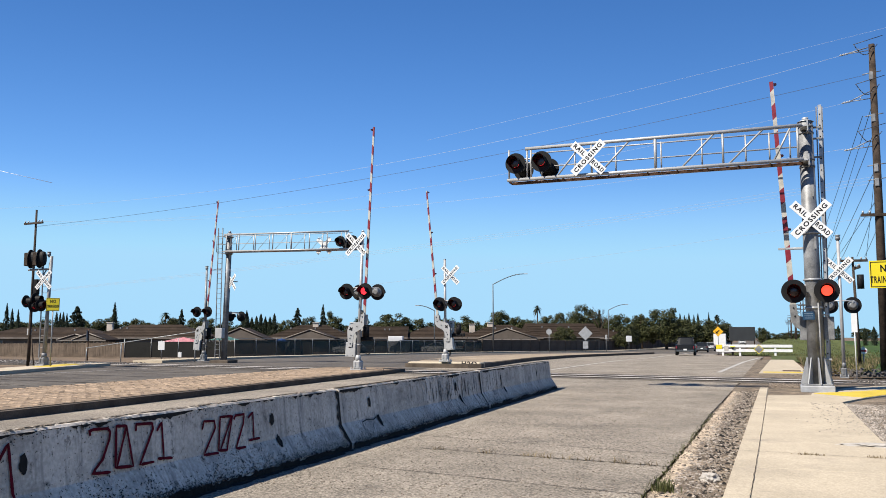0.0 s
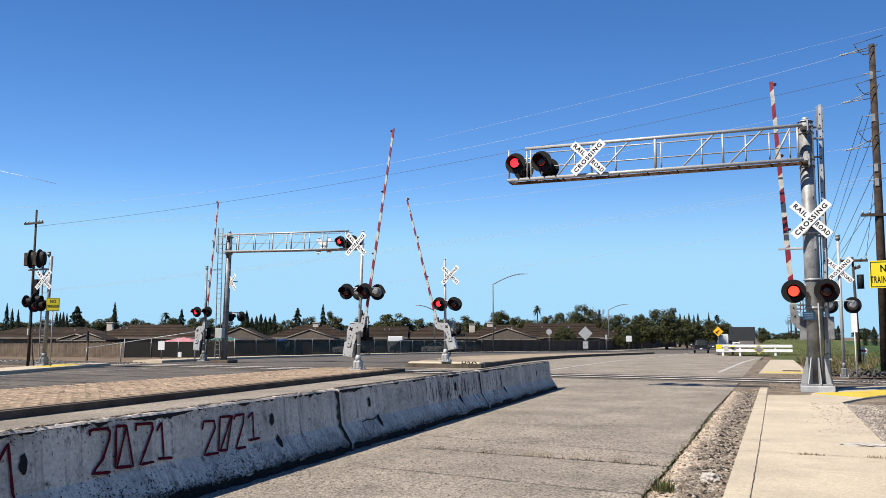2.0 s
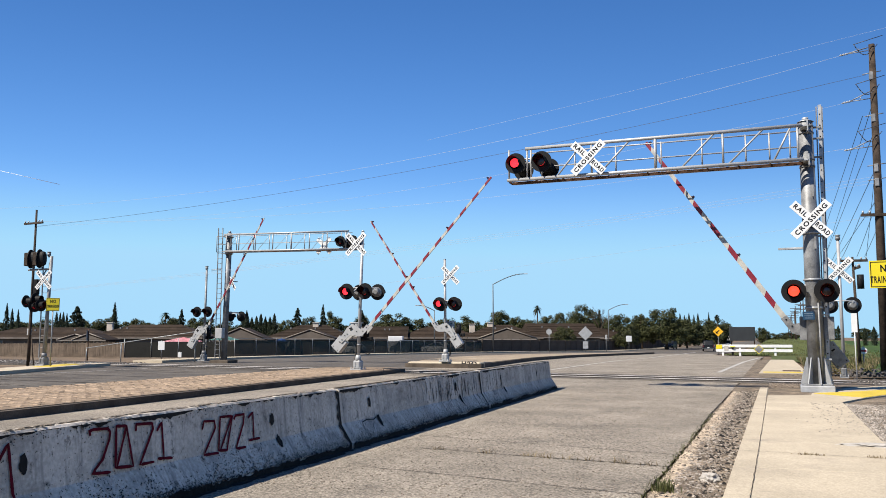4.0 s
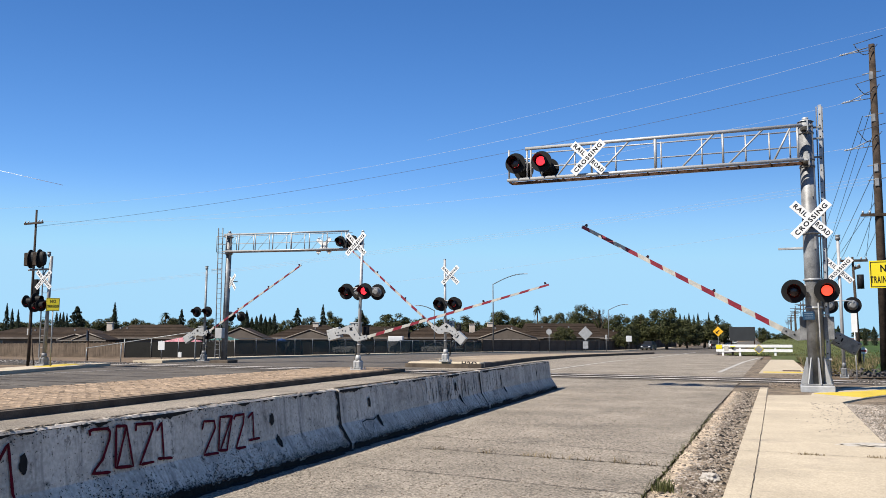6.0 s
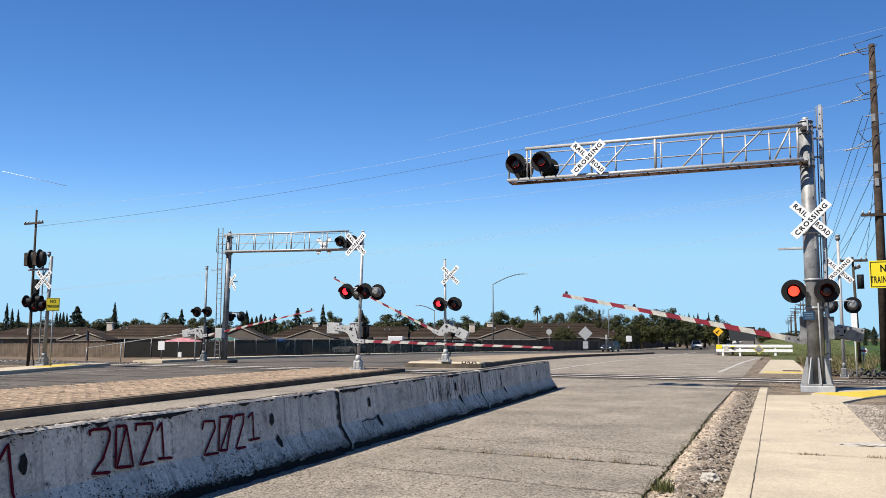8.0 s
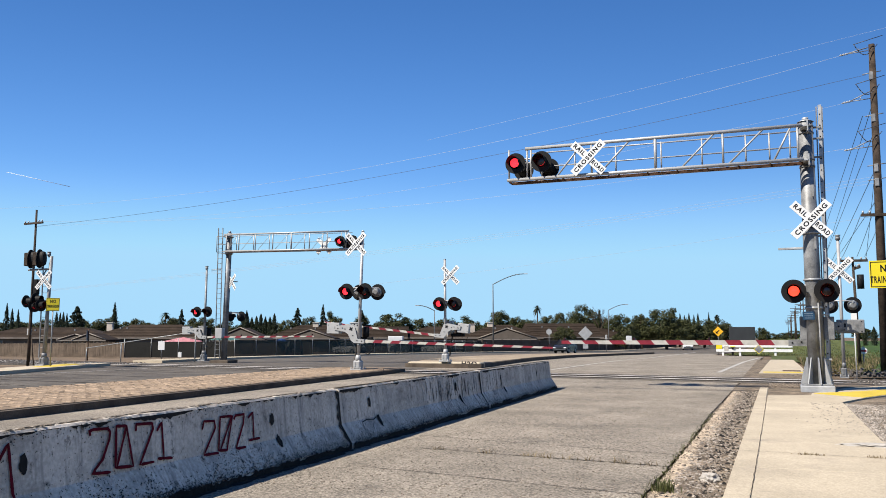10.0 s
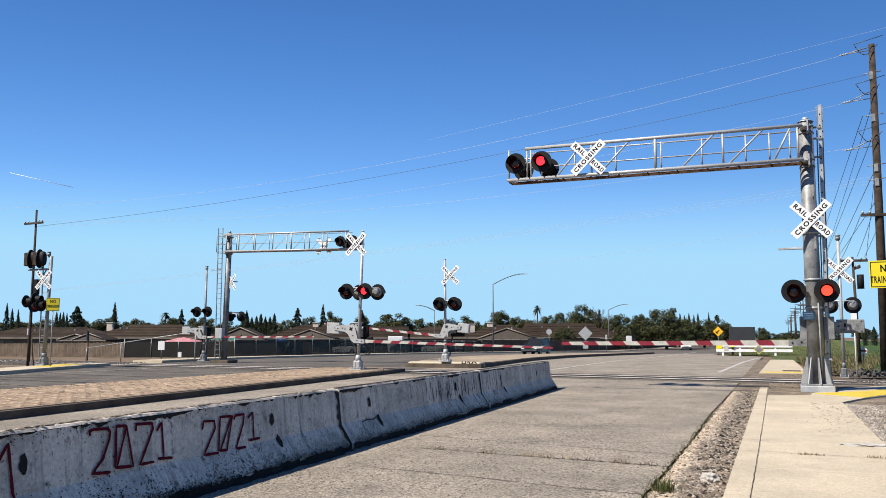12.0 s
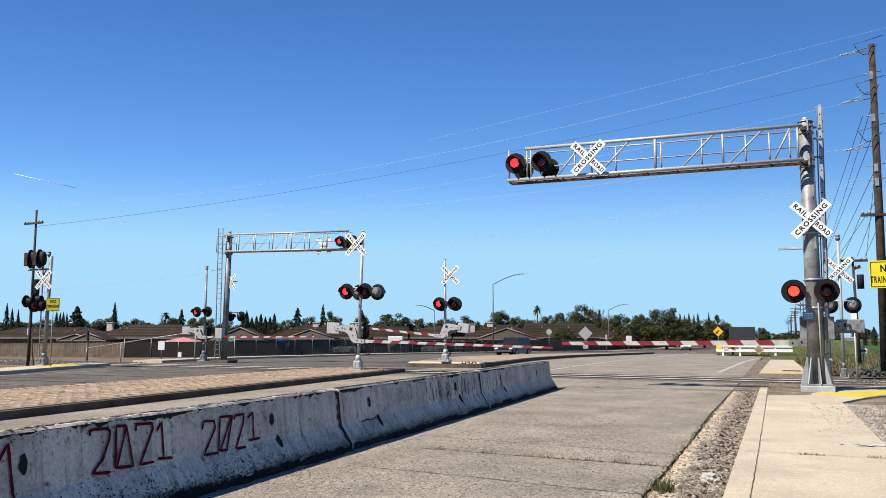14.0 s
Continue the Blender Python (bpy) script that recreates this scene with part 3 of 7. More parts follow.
def crossbuck(parent, m, scale=1.0):
    """Two crossed white boards with their words."""
    for a, text, y in ((45, "CROSSING", -0.02), (-45, "RAIL ROAD", 0.0)):
        bm = bmesh.new()
        box(bm, (0, 0, 0), (1.22 * scale, 0.012, 0.229 * scale), bevel=0.004)
        b = part("blade", bm, "white", parent, "white crossing board with black words")
        b.matrix_local = m @ pose(0, y, 0) @ pose(0, 0, 0, ry=-a)
        for word, at, long in (((text, 0.0, 1.06),) if text == "CROSSING" else (("RAIL", -0.355, 0.40), ("ROAD", 0.365, 0.42))):
            xs = [v.co.x for v in lettering(word, 0.165 * scale).vertices]
            words(word, 0.165 * scale, pose(at * scale, -0.0075, 0), b, wide=long * scale / (max(xs) - min(xs)))


def ladder(bm, x, y, z0, z1, yaw=0, w=0.32, step=0.3):
    m = pose(x, y, 0, rz=yaw)
    for s in (-1, 1):
        box(bm, (s * w / 2, 0, (z0 + z1) / 2), (0.035, 0.06, z1 - z0), m)
    n = int((z1 - z0) / step)
    for i in range(n):
        tube(bm, m @ Vector((-w / 2, 0, z0 + 0.2 + step * i)), m @ Vector((w / 2, 0, z0 + 0.2 + step * i)), 0.014, seg=6)


def gate_arm(parent, pivot, reach, side, drop, mass="alu", tail=0.85, weight_h=0.36, slim=1.0):
    """A barrier arm on a bent neck with its counterweight. It lies level at turn 0, towards side * x."""
    arm = new("gate_arm")
    arm.empty_display_size = 0.3
    arm.parent = parent
    arm.location = pivot
    s = side
    # bent neck: a pair of cheek plates
    outline = [(-0.75, 0.10), (-0.75, -0.08), (-0.30, -0.13), (-0.14, -0.22), (0.02, -drop), (0.16, -drop - 0.09), (0.62, -drop - 0.09), (0.62, -drop + 0.08), (0.32, -drop + 0.09), (0.24, -0.14), (0.16, 0.10), (-0.08, 0.17), (-0.4, 0.14)]
    for y in (-0.17, 0.15):
        bm = bmesh.new()
        slab(bm, [(s * x, z) for x, z in outline], 0, 0.022, Matrix(((1, 0, 0, 0), (0, 0, 1, y), (0, 1, 0, 0), (0, 0, 0, 1))))
        part("neck", bm, mass, arm, "bent grey metal neck")
    bm = bmesh.new()
    for a in range(4):
        c = (0.07 * math.cos(a * math.pi / 2 + 0.6), 0.07 * math.sin(a * math.pi / 2 + 0.6))
        tube(bm, (c[0], -0.185, c[1]), (c[0], -0.17, c[1]), 0.022, seg=8)
    tube(bm, (0, -0.2, 0), (0, 0.2, 0), 0.05)
    part("hub", bm, "black", arm)
    bm = bmesh.new()
    box(bm, (-s * (0.58 + tail / 2), -0.005, 0.0), (tail, 0.26, weight_h), bevel=0.02)
    weight = part("counterweight", bm, mass, arm, "flat metal counterweight box")
    bm = bmesh.new()
    for k, (dx, dz, w, h) in enumerate(((0.1, 0.06, 0.05, 0.13), (0.19, 0.03, 0.05, 0.1), (0.14, -0.09, 0.1, 0.03), (tail - 0.07, 0.13, 0.03, 0.03), (tail - 0.07, -0.13, 0.03, 0.03))):
        box(bm, (-s * (0.58 + dx), -0.138, dz), (w, 0.008, h))
    part("slot", bm, "black", weight)
    bm = bmesh.new()
    for px, pz in ((-0.62, 0.0), (-0.4, 0.02), (-0.28, -0.02), (0.1, -drop * 0.55), (0.3, -drop + 0.02), (0.52, -drop)):
        tube(bm, (s * px, -0.186, pz), (s * px, -0.17, pz), 0.024, seg=8)
    part("neck_bolt", bm, "black", arm)
    # striped boom, slimmer towards the tip
    x0, x1 = 0.6, reach
    bm = bmesh.new()
    box(bm, (s * (x0 + x1) / 2, 0, -drop), (x1 - x0 - 0.02, 0.03, 0.07), bevel=0.004)
    boom = part("boom", bm, "armwhite", arm, "red and white striped boom")
    n, step, x = 0, 0.40, x0
    while x < x1 - 0.05:
        xe = min(x + step, x1)
        h0, h1 = (slim * 0.074 - 0.024 * (u - x0) / (x1 - x0) for u in (x, xe))
        bm = bmesh.new()
        v = []
        for y in (-0.025, 0.025):
            for xx, h, sg in ((x, h0, -1), (xe, h1, -1), (xe, h1, 1), (x, h0, 1)):
                sh = 0.05 * sg if 0 < xx - x0 and xx < x1 - 0.01 else 0
                v.append(bm.verts.new((s * (xx + sh), y, -drop + sg * h)))
        for f in ((0, 1, 2, 3), (7, 6, 5, 4), (0, 4, 5, 1), (3, 2, 6, 7), (1, 5, 6, 2), (0, 3, 7, 4)):
            bm.faces.new([v[i] for i in f])
        bmesh.ops.recalc_face_normals(bm, faces=bm.faces[:])
        part("stripe", bm, ("armwhite", "red")[n % 2], boom)
        n += 1
        x = xe
    for u in (0.33, 0.66, 0.985):
        bm = bmesh.new()
        c = s * (x0 + (x1 - x0) * u)
        box(bm, (c, 0, -drop + 0.07), (0.1, 0.05, 0.03), bevel=0.008)
        tube(bm, (c, -0.04, -drop + 0.105), (c, 0.04, -drop + 0.105), 0.032, seg=12)
        part("boom_lamp", bm, "lens_off", arm, "small dark red boom lamp")
    return arm


def gate_machine(parent, x, y, zb, pz, motor=True):
    """The mechanism box with its bolts, motor, conduit and dangling cable."""
    bm = bmesh.new()
    box(bm, (x, y, pz - 0.05), (0.42, 0.26, 0.62), bevel=0.03)
    box(bm, (x, y + 0.02, pz + 0.25), (0.5, 0.34, 0.05), bevel=0.01)
    body = part("mechanism_box", bm, "alu", parent, "pale gate mechanism box")
    bm = bmesh.new()
    for dx, dz in ((-0.14, 0.16), (-0.02, 0.18), (0.12, 0.15), (-0.15, -0.02), (0.13, -0.05), (-0.1, -0.22)):
        tube(bm, (x + dx, y - 0.145, pz + dz), (x + dx, y - 0.128, pz + dz), 0.028, seg=8)
    part("bolt", bm, "black", body)
    if not motor:
        return
    bm = bmesh.new()
    tube(bm, (x + 0.5, y - 0.05, pz - 0.36), (x + 0.5, y - 0.05, pz + 0.08), 0.13, 0.13, 14)
    box(bm, (x + 0.45, y - 0.05, pz - 0.42), (0.72, 0.16, 0.16), bevel=0.02)
    box(bm, (x + 0.5, y - 0.05, pz + 0.12), (0.22, 0.22, 0.06), bevel=0.01)
    for k in range(3):
        box(bm, (x + 0.2 + 0.22 * k, y - 0.14, pz - 0.42), (0.08, 0.04, 0.1), bevel=0.01)
    part("motor", bm, "black", body, "black motor and gear case")
    bm = bmesh.new()
    for p, q in (((x + 0.26, y - 0.1, pz - 0.3), (x + 0.18, y - 0.3, pz - 0.75)), ((x + 0.18, y - 0.3, pz - 0.75), (x + 0.12, y - 0.3, zb + 0.3))):
        tube(bm, p, q, 0.035, seg=8)
    pts = [Vector((x + 0.25 + 0.75 * u, y - 0.1, pz - 0.32 - 0.75 * math.sin(math.pi * (0.12 + 0.8 * u)))) for u in span(0, 1, 0.1)]
    for p, q in zip(pts, pts[1:]):
        tube(bm, p, q, 0.014, seg=6)
    part("cable", bm, "black", body, "black cable hanging in a loop")


def mast_foot(parent, zb, w=0.34, mm="galv_dark"):
    bm = bmesh.new()
    box(bm, (0, 0, zb + 0.03), (w * 1.5, w * 1.5, 0.06), bevel=0.01)
    box(bm, (0, 0, zb + 0.22), (w * 0.95, w, 0.36), bevel=0.05)
    tube(bm, (0, 0, zb + 0.38), (0, 0, zb + 0.62), w * 0.42, w * 0.28, 12)
    box(bm, (-w * 0.2, -w * 0.52, zb + 0.24), (w * 0.3, 0.03, 0.2), bevel=0.01)
    for sx in (-1, 1):
        for sy in (-1, 1):
            tube(bm, (sx * w * 0.62, sy * w * 0.62, zb), (sx * w * 0.62, sy * w * 0.62, zb + 0.14), 0.022, seg=8)
    part("foot", bm, mm, parent, "cast mast foot with bolts")


def bell(parent, z, x=0.0):
    bm = bmesh.new()
    tube(bm, (x, 0, z), (x, 0, z + 0.08), 0.05, 0.05, 12)
    tube(bm, (x, 0, z + 0.08), (x, 0, z + 0.2), 0.085, 0.085, 16)
    tube(bm, (x, 0, z + 0.2), (x, 0, z + 0.27), 0.06, 0.11, 16)
    part("bell", bm, "galv_dark", parent, "grey warning bell")


gates = {}


def truss(parent, m, length, h, z0, uprights, diagonals, back, depth=0.55, flip=False, thin=1.0, brace=0.026):
    """A two-plane cantilever arm along -x of m, its lower chord at z0."""
    for y, front in ((-depth / 2, True), (depth / 2, False)):
        y *= -1 if flip else 1
        bm = bmesh.new()
        tube(bm, m @ Vector((0, y, z0)), m @ Vector((-length, y, z0)), 0.05)
        part("lower_chord", bm, "alu", parent)
        if front:
            bm = bmesh.new()
            tube(bm, m @ Vector((0, y, z0 + h)), m @ Vector((-length + 0.55, y, z0 + h)), 0.05)
            part("upper_chord", bm, "alu", parent)
        else:
            for u in (0.5, 0.97):
                bm = bmesh.new()
                tube(bm, m @ Vector((0, y, z0 + h * u)), m @ Vector((-length + 0.6, y, z0 + h * u)), 0.02, seg=6)
                part("handrail", bm, "alu", parent)
        for k, x in enumerate(uprights if front else back):
            bm = bmesh.new()
            r = (0.042 if k == len(uprights) // 2 else 0.03) if front else 0.022
            tube(bm, m @ Vector((-x, y, z0)), m @ Vector((-x, y, z0 + h)), r * thin, seg=8)
            part("upright", bm, "alu", parent)
        for low, high in diagonals if front else ():
            bm = bmesh.new()
            tube(bm, m @ Vector((-low, y, z0)), m @ Vector((-high, y, z0 + h)), brace, seg=8)
            part("diagonal", bm, "alu", parent)
    bm = bmesh.new()
    n = int(length / 0.8)
    for i in range(n + 1):
        x = -length * i / n
        tube(bm, m @ Vector((x, -depth / 2, z0)), m @ Vector((x, depth / 2, z0)), 0.022, seg=6)
    for y in (-0.13, 0.0, 0.13):
        box(bm, (-length / 2, y, z0 - 0.05), (length, 0.05, 0.02), m)
    part("walkway", bm, "rust", parent, "narrow rusty walkway bars")


def near_cantilever():
    x, y, zb, top = 0.92, 23.7, 0.26, 7.2
    root = thing("cantilever_signal", pose(x, y, 0), "tall grey cantilever railway signal with white truss arm and crossbucks", "railway signal", "crossing signals")
    bm = bmesh.new()
    box(bm, (0, 0, 0.17), (0.8, 0.8, 0.24), bevel=0.02)
    part("footing", bm, "galv", root, "pale grey footing")
    bm = bmesh.new()
    tube(bm, (0, 0, 0.28), (0, 0, top), 0.205, 0.178, 28)
    box(bm, (0, 0, 0.31), (0.72, 0.72, 0.05), bevel=0.01)
    part("mast", bm, "galv_dark", root, "thick mottled grey steel mast")
    for k in range(8):
        bm = bmesh.new()
        fin = Matrix.Rotation(k * math.pi / 4 + 0.2, 4, "Z") @ Matrix(((1, 0, 0, 0), (0, 0, 1, -0.015), (0, 1, 0, 0), (0, 0, 0, 1)))
        slab(bm, [(0.2, 0.33), (0.40, 0.33), (0.38, 0.42), (0.23, 1.0), (0.2, 1.0)], 0, 0.03, fin)
        part("gusset", bm, "galv", root)
    bm = bmesh.new()
    tube(bm, (0, 0, top), (0, 0, top + 0.05), 0.21, 0.12, 20)
    tube(bm, (0, 0, top + 0.05), (0, 0, top + 0.12), 0.08, 0.08, 12)
    part("cap", bm, "galv", root)
    truss(root, pose(-0.1, -0.28, 0), 8.0, 0.9, 6.1, (0.12, 1.97, 3.74, 5.51, 7.28), ((0.72, 0.27), (1.85, 0.93), (3.06, 2.16), (5.31, 4.42), (6.53, 5.78)), (0.3, 0.81, 1.41, 2.55, 3.65, 4.92, 6.11, 7.1))
    for z in (6.08, 6.98):
        for dz in (-0.09, 0.09):
            bm = bmesh.new()
            tube(bm, (0, 0, z + dz - 0.025), (0, 0, z + dz + 0.025), 0.196, seg=24)
            part("collar", bm, "galv_dark", root)
        bm = bmesh.new()
        box(bm, (-0.06, -0.33, z), (0.16, 0.5, 0.05), bevel=0.008)
        box(bm, (0.03, -0.4, z + 0.01), (0.035, 0.34, 0.3), bevel=0.008)
        for dz in (-0.09, 0.09):
            for dy in (-0.5, -0.32):
                tube(bm, (0.03, dy, z + dz), (0.075, dy, z + dz), 0.024, seg=6)
        part("clamp", bm, "galv", root, "bolted bracket plates")
    crossbuck(root, pose(0.02, -0.32, 4.55))
    crossbuck(root, pose(-5.68, -0.68, 6.56))
    pair_of_heads(root, -0.08, -0.33, 2.7, 0, "B", near=True)
    pair_of_heads(root, -7.45, -0.62, 6.58, 0, "A")
    pair_of_heads(root, -7.4, 0.1, 6.5, 180, "x")
    for x in (-8.05, -7.5):
        bm = bmesh.new()
        tube(bm, (x, -0.55, 6.1), (x, -0.55, 7.0), 0.028, seg=8)
        part("end_post", bm, "alu", root)
    climb = pose(0.275, 0.1, 0.3, ry=0.72)
    bm = bmesh.new()
    box(bm, (0.0, -0.03, 3.68), (0.088, 0.03, 7.36), climb, bevel=0.006)
    side = part("ladder_rail", bm, "galv", root, "pale perforated ladder rail")
    # black discs on the solid rail paint the dark of its rung holes
    bm = bmesh.new()
    for k in range(24):
        tube(bm, climb @ Vector((-0.005, -0.048, 0.2 + 0.3 * k)), climb @ Vector((-0.005, -0.044, 0.2 + 0.3 * k)), 0.02, seg=10)
    part("rung_hole", bm, "black", side)
    bm = bmesh.new()
    # left: thin dark rail; right: dark strip for the bright rail's shaded side
    for dx, dy, w in ((-0.075, 0.16, 0.03), (0.068, 0.2, 0.03)):
        box(bm, (dx, dy, 3.68), (w, 0.05, 7.36), climb)
    for k in range(24):
        tube(bm, climb @ Vector((0, -0.03, 0.2 + 0.3 * k)), climb @ Vector((0.0, 0.2, 0.2 + 0.3 * k)), 0.013, seg=6)
    part("ladder", bm, "galv_dark", root, "narrow climbing ladder seen from its side, with a dark strip for shade")
    for z in (0.95, 2.1, 4.15, 4.22, 6.25, 6.75, 7.05):
        bm = bmesh.new()
        box(bm, (0.24, 0.05, z), (0.26, 0.06, 0.045), bevel=0.005)
        part("ladder_bracket", bm, "galv_dark" if z > 4 else "galv", root)
    for z, s in ((3.95, 1), (5.32, 1)):
        bm = bmesh.new()
        box(bm, (0.1 * s, -0.2, z), (0.06, 0.04, 0.32), bevel=0.008)
        part("cable_cover", bm, "galv_dark", root)
    bm = bmesh.new()
    box(bm, (-0.14, -0.24, 2.07), (0.29, 0.012, 0.21), bevel=0.004)
    p = part("plate", bm, "blue", root, "small blue notice plate")
    bm = bmesh.new()
    for i in range(3):
        box(bm, (-0.14, -0.248, 2.01 + 0.055 * i), (0.2, 0.004, 0.008))
    part("print_bar", bm, "wire_pale", p)
    for x, y, z, h in ((0.34, 0.15, 1.75, 0.6), (-0.22, 0.24, 1.75, 0.62)):
        bm = bmesh.new()
        box(bm, (x, y, z), (0.26, 0.2, h), bevel=0.015)
        part("junction_box", bm, "galv_dark", root, "grey junction box")
    bm = bmesh.new()
    tube(bm, (0.12, -0.21, 0.5), (0.10, -0.19, 2.4), 0.022, seg=8)
    part("conduit", bm, "galv_dark", root)
    for z in (2.25, 2.98, 4.2):
        bm = bmesh.new()
        tube(bm, (0, 0, z), (0, 0, z + 0.05), 0.222, seg=24)
        part("band", bm, "galv", root)
    bm = bmesh.new()
    box(bm, (-0.47, 0.2, 3.86), (0.66, 0.05, 0.06), bevel=0.01)
    part("boom_rest", bm, "galv", root)
    # gate beside the mast
    g = thing("gate_signal", pose(0.9, 24.6, 0), "pale crossing gate machine with striped boom", "crossing gate", "crossing gates")
    mast_foot(g, 0.13, 0.3)
    bm = bmesh.new()
    tube(bm, (0, 0, 0.5), (0, 0, 1.9), 0.07)
    part("stand", bm, "galv", g)
    gate_machine(g, 0.0, 0.28, 0.1, 1.8, False)
    gates["B"] = gate_arm(g, (0, -0.1, 1.8), 6.86, -1, 0.43, "galv_dark", tail=0.66)


def gate_signal(x, y, zb, top, pivot, reach, side, drop, key, head_z, heads_yaw=0, buck_z=5.3, buck_yaw=0, buck_at=(-0.1, -0.1), back_pair=True, head_dx=0.0, back_dx=0.35, label="", steel="alu", lean=0.0, gap=0.78, bell_top=False, size=1.1):
    root = thing("gate_signal", pose(x, y, 0), label or "aluminium crossing signal with crossbuck, red lamps and gate", "crossing signal", "crossing gates")
    mast_foot(root, zb, 0.34, steel)
    bm = bmesh.new()
    tube(bm, (0, 0, zb + 0.4), (lean, 0, top), 0.07, 0.062, 16)
    part("mast", bm, steel, root, "slim metal mast")
    if bell_top:
        bell(root, top - 0.05, lean)
    else:
        bm = bmesh.new()
        tube(bm, (lean, 0, top), (lean, 0, top + 0.05), 0.07, 0.05, 12)
        part("cap", bm, "galv", root)
    for z in (head_z - 0.1, head_z + 0.12, zb + 1.0):
        bm = bmesh.new()
        tube(bm, (lean * z / top, 0, z), (lean * z / top, 0, z + 0.07), 0.085, seg=14)
        part("mast_clamp", bm, "galv_dark", root)
    if buck_z:
        crossbuck(root, pose(0, 0, buck_z, rz=buck_yaw) @ pose(*buck_at, 0))
    pair_of_heads(root, head_dx, -0.3, head_z, heads_yaw, key, gap=gap, size=size)
    if back_pair:
        pair_of_heads(root, back_dx, 0.3, head_z - 0.02, 180, "x", housing="grey", gap=gap, size=size)
    px, pz = pivot
    gate_machine(root, px - x, 0.35, zb, pz)
    gates[key] = gate_arm(root, (px - x, 0.05, pz), reach, side, drop, tail=0.6, weight_h=0.47, slim=0.82)
    return root


near_cantilever()
gate_signal(-16.24, 31.2, 0.16, 5.95, (-16.53, 1.87), 8.60, 1, 0.50, "C", 3.42, head_dx=0.0, back_dx=0.3, buck_z=5.42, buck_at=(-0.11, -0.1), lean=0.16, gap=0.86)
gate_signal(-15.49, 39.2, 0.30, 5.42, (-15.39, 2.05), 7.08, -1, 0.50, "D", 3.19, head_dx=0.17, buck_z=4.63, buck_yaw=0, buck_at=(0.3, -0.1), back_dx=0.06, lean=-0.04)
gate_signal(-31.78, 41.2, 0.1, 5.55, (-32.18, 1.92), 7.9, 1, 0.40, "E", 3.02, buck_z=0, back_pair=False, head_dx=0.03, label="weathered grey crossing signal with bell, red lamps and gate", steel="galv_dark", lean=0.05, bell_top=True, size=1.03)


def far_cantilever():
    x, y, zb, top = -30.63, 41.6, 0.1, 7.9
    root = thing("cantilever_signal", pose(x, y, 0), "distant grey cantilever railway signal reaching over the far carriageway", "railway signal", "crossing signals")
    bm = bmesh.new()
    box(bm, (0, 0, 0.08), (1.3, 1.0, 0.2), bevel=0.02)
    part("footing", bm, "kerb", root)
    bm = bmesh.new()
    tube(bm, (0, 0, 0.15), (0.2, 0, top - 0.15), 0.19, 0.155, 20)
    part("mast", bm, "galv_dark", root)
    bm = bmesh.new()
    tube(bm, (0.2, 0, top - 0.15), (0.2, 0, top - 0.02), 0.1, 0.07, 12)
    part("cap", bm, "galv_dark", root)
    for z in (6.5, 7.5):
        bm = bmesh.new()
        tube(bm, (0.17, 0, z - 0.05), (0.17, 0, z + 0.05), 0.2, seg=18)
        box(bm, (0.28, -0.22, z), (0.4, 0.5, 0.06), bevel=0.01)
        part("collar", bm, "galv_dark", root)
    truss(root, pose(0.22, -0.3, 6.6, ry=1.15) @ pose(0, 0, 0, rz=180), 8.9, 1.0, 0.0, (0.15, 1.05, 2.2, 3.4, 4.65, 5.85, 7.0, 8.2), ((0.25, 0.95), (1.2, 2.1), (2.35, 3.3), (3.5, 4.5), (4.75, 5.75), (6.0, 6.9)), (0.5, 1.7, 2.8, 4.0, 5.2, 6.4, 7.6), flip=True, thin=1.1, brace=0.013)
    bm = bmesh.new()
    for z in (6.6, 7.05, 7.55):
        tube(bm, (-0.45, -0.35, z), (0.3, -0.4, z), 0.022, seg=6)
    for x in (-0.45, -0.05):
        tube(bm, (x, -0.37, 6.6), (x, -0.37, 7.9 if x > -0.2 else 7.55), 0.022, seg=6)
    part("platform_rail", bm, "galv_dark", root)
    bm = bmesh.new()
    tube(bm, (0.9, -0.1, 4.8), (0.1, 0, 4.85), 0.03, seg=8)
    tube(bm, (-0.9, -0.2, 5.55), (-0.3, -0.1, 5.55), 0.03, seg=6)
    tube(bm, (0.05, 0, 2.98), (0.75, 0.3, 2.98), 0.03, seg=8)
    part("bracket", bm, "galv_dark", root)
    crossbuck(root, pose(6.6, 0.15, 6.75, rz=180))
    crossbuck(root, pose(0.5, -0.1, 4.78, rz=-24))
    pair_of_heads(root, 8.55, -0.75, 6.85, 0, "F")
    pair_of_heads(root, 8.3, 0.5, 6.8, 180, "x")
    pair_of_heads(root, 0.5, 0.4, 2.75, 180, "x")
    bm = bmesh.new()
    ladder(bm, -0.2, -0.36, 0.3, 8.05, 10, 0.28)
    part("ladder", bm, "galv_dark", root)
    bm = bmesh.new()
    box(bm, (-0.06, -0.36, 1.75), (0.5, 0.3, 0.62), bevel=0.02)
    part("junction_box", bm, "alu", root, "grey junction box")


far_cantilever()
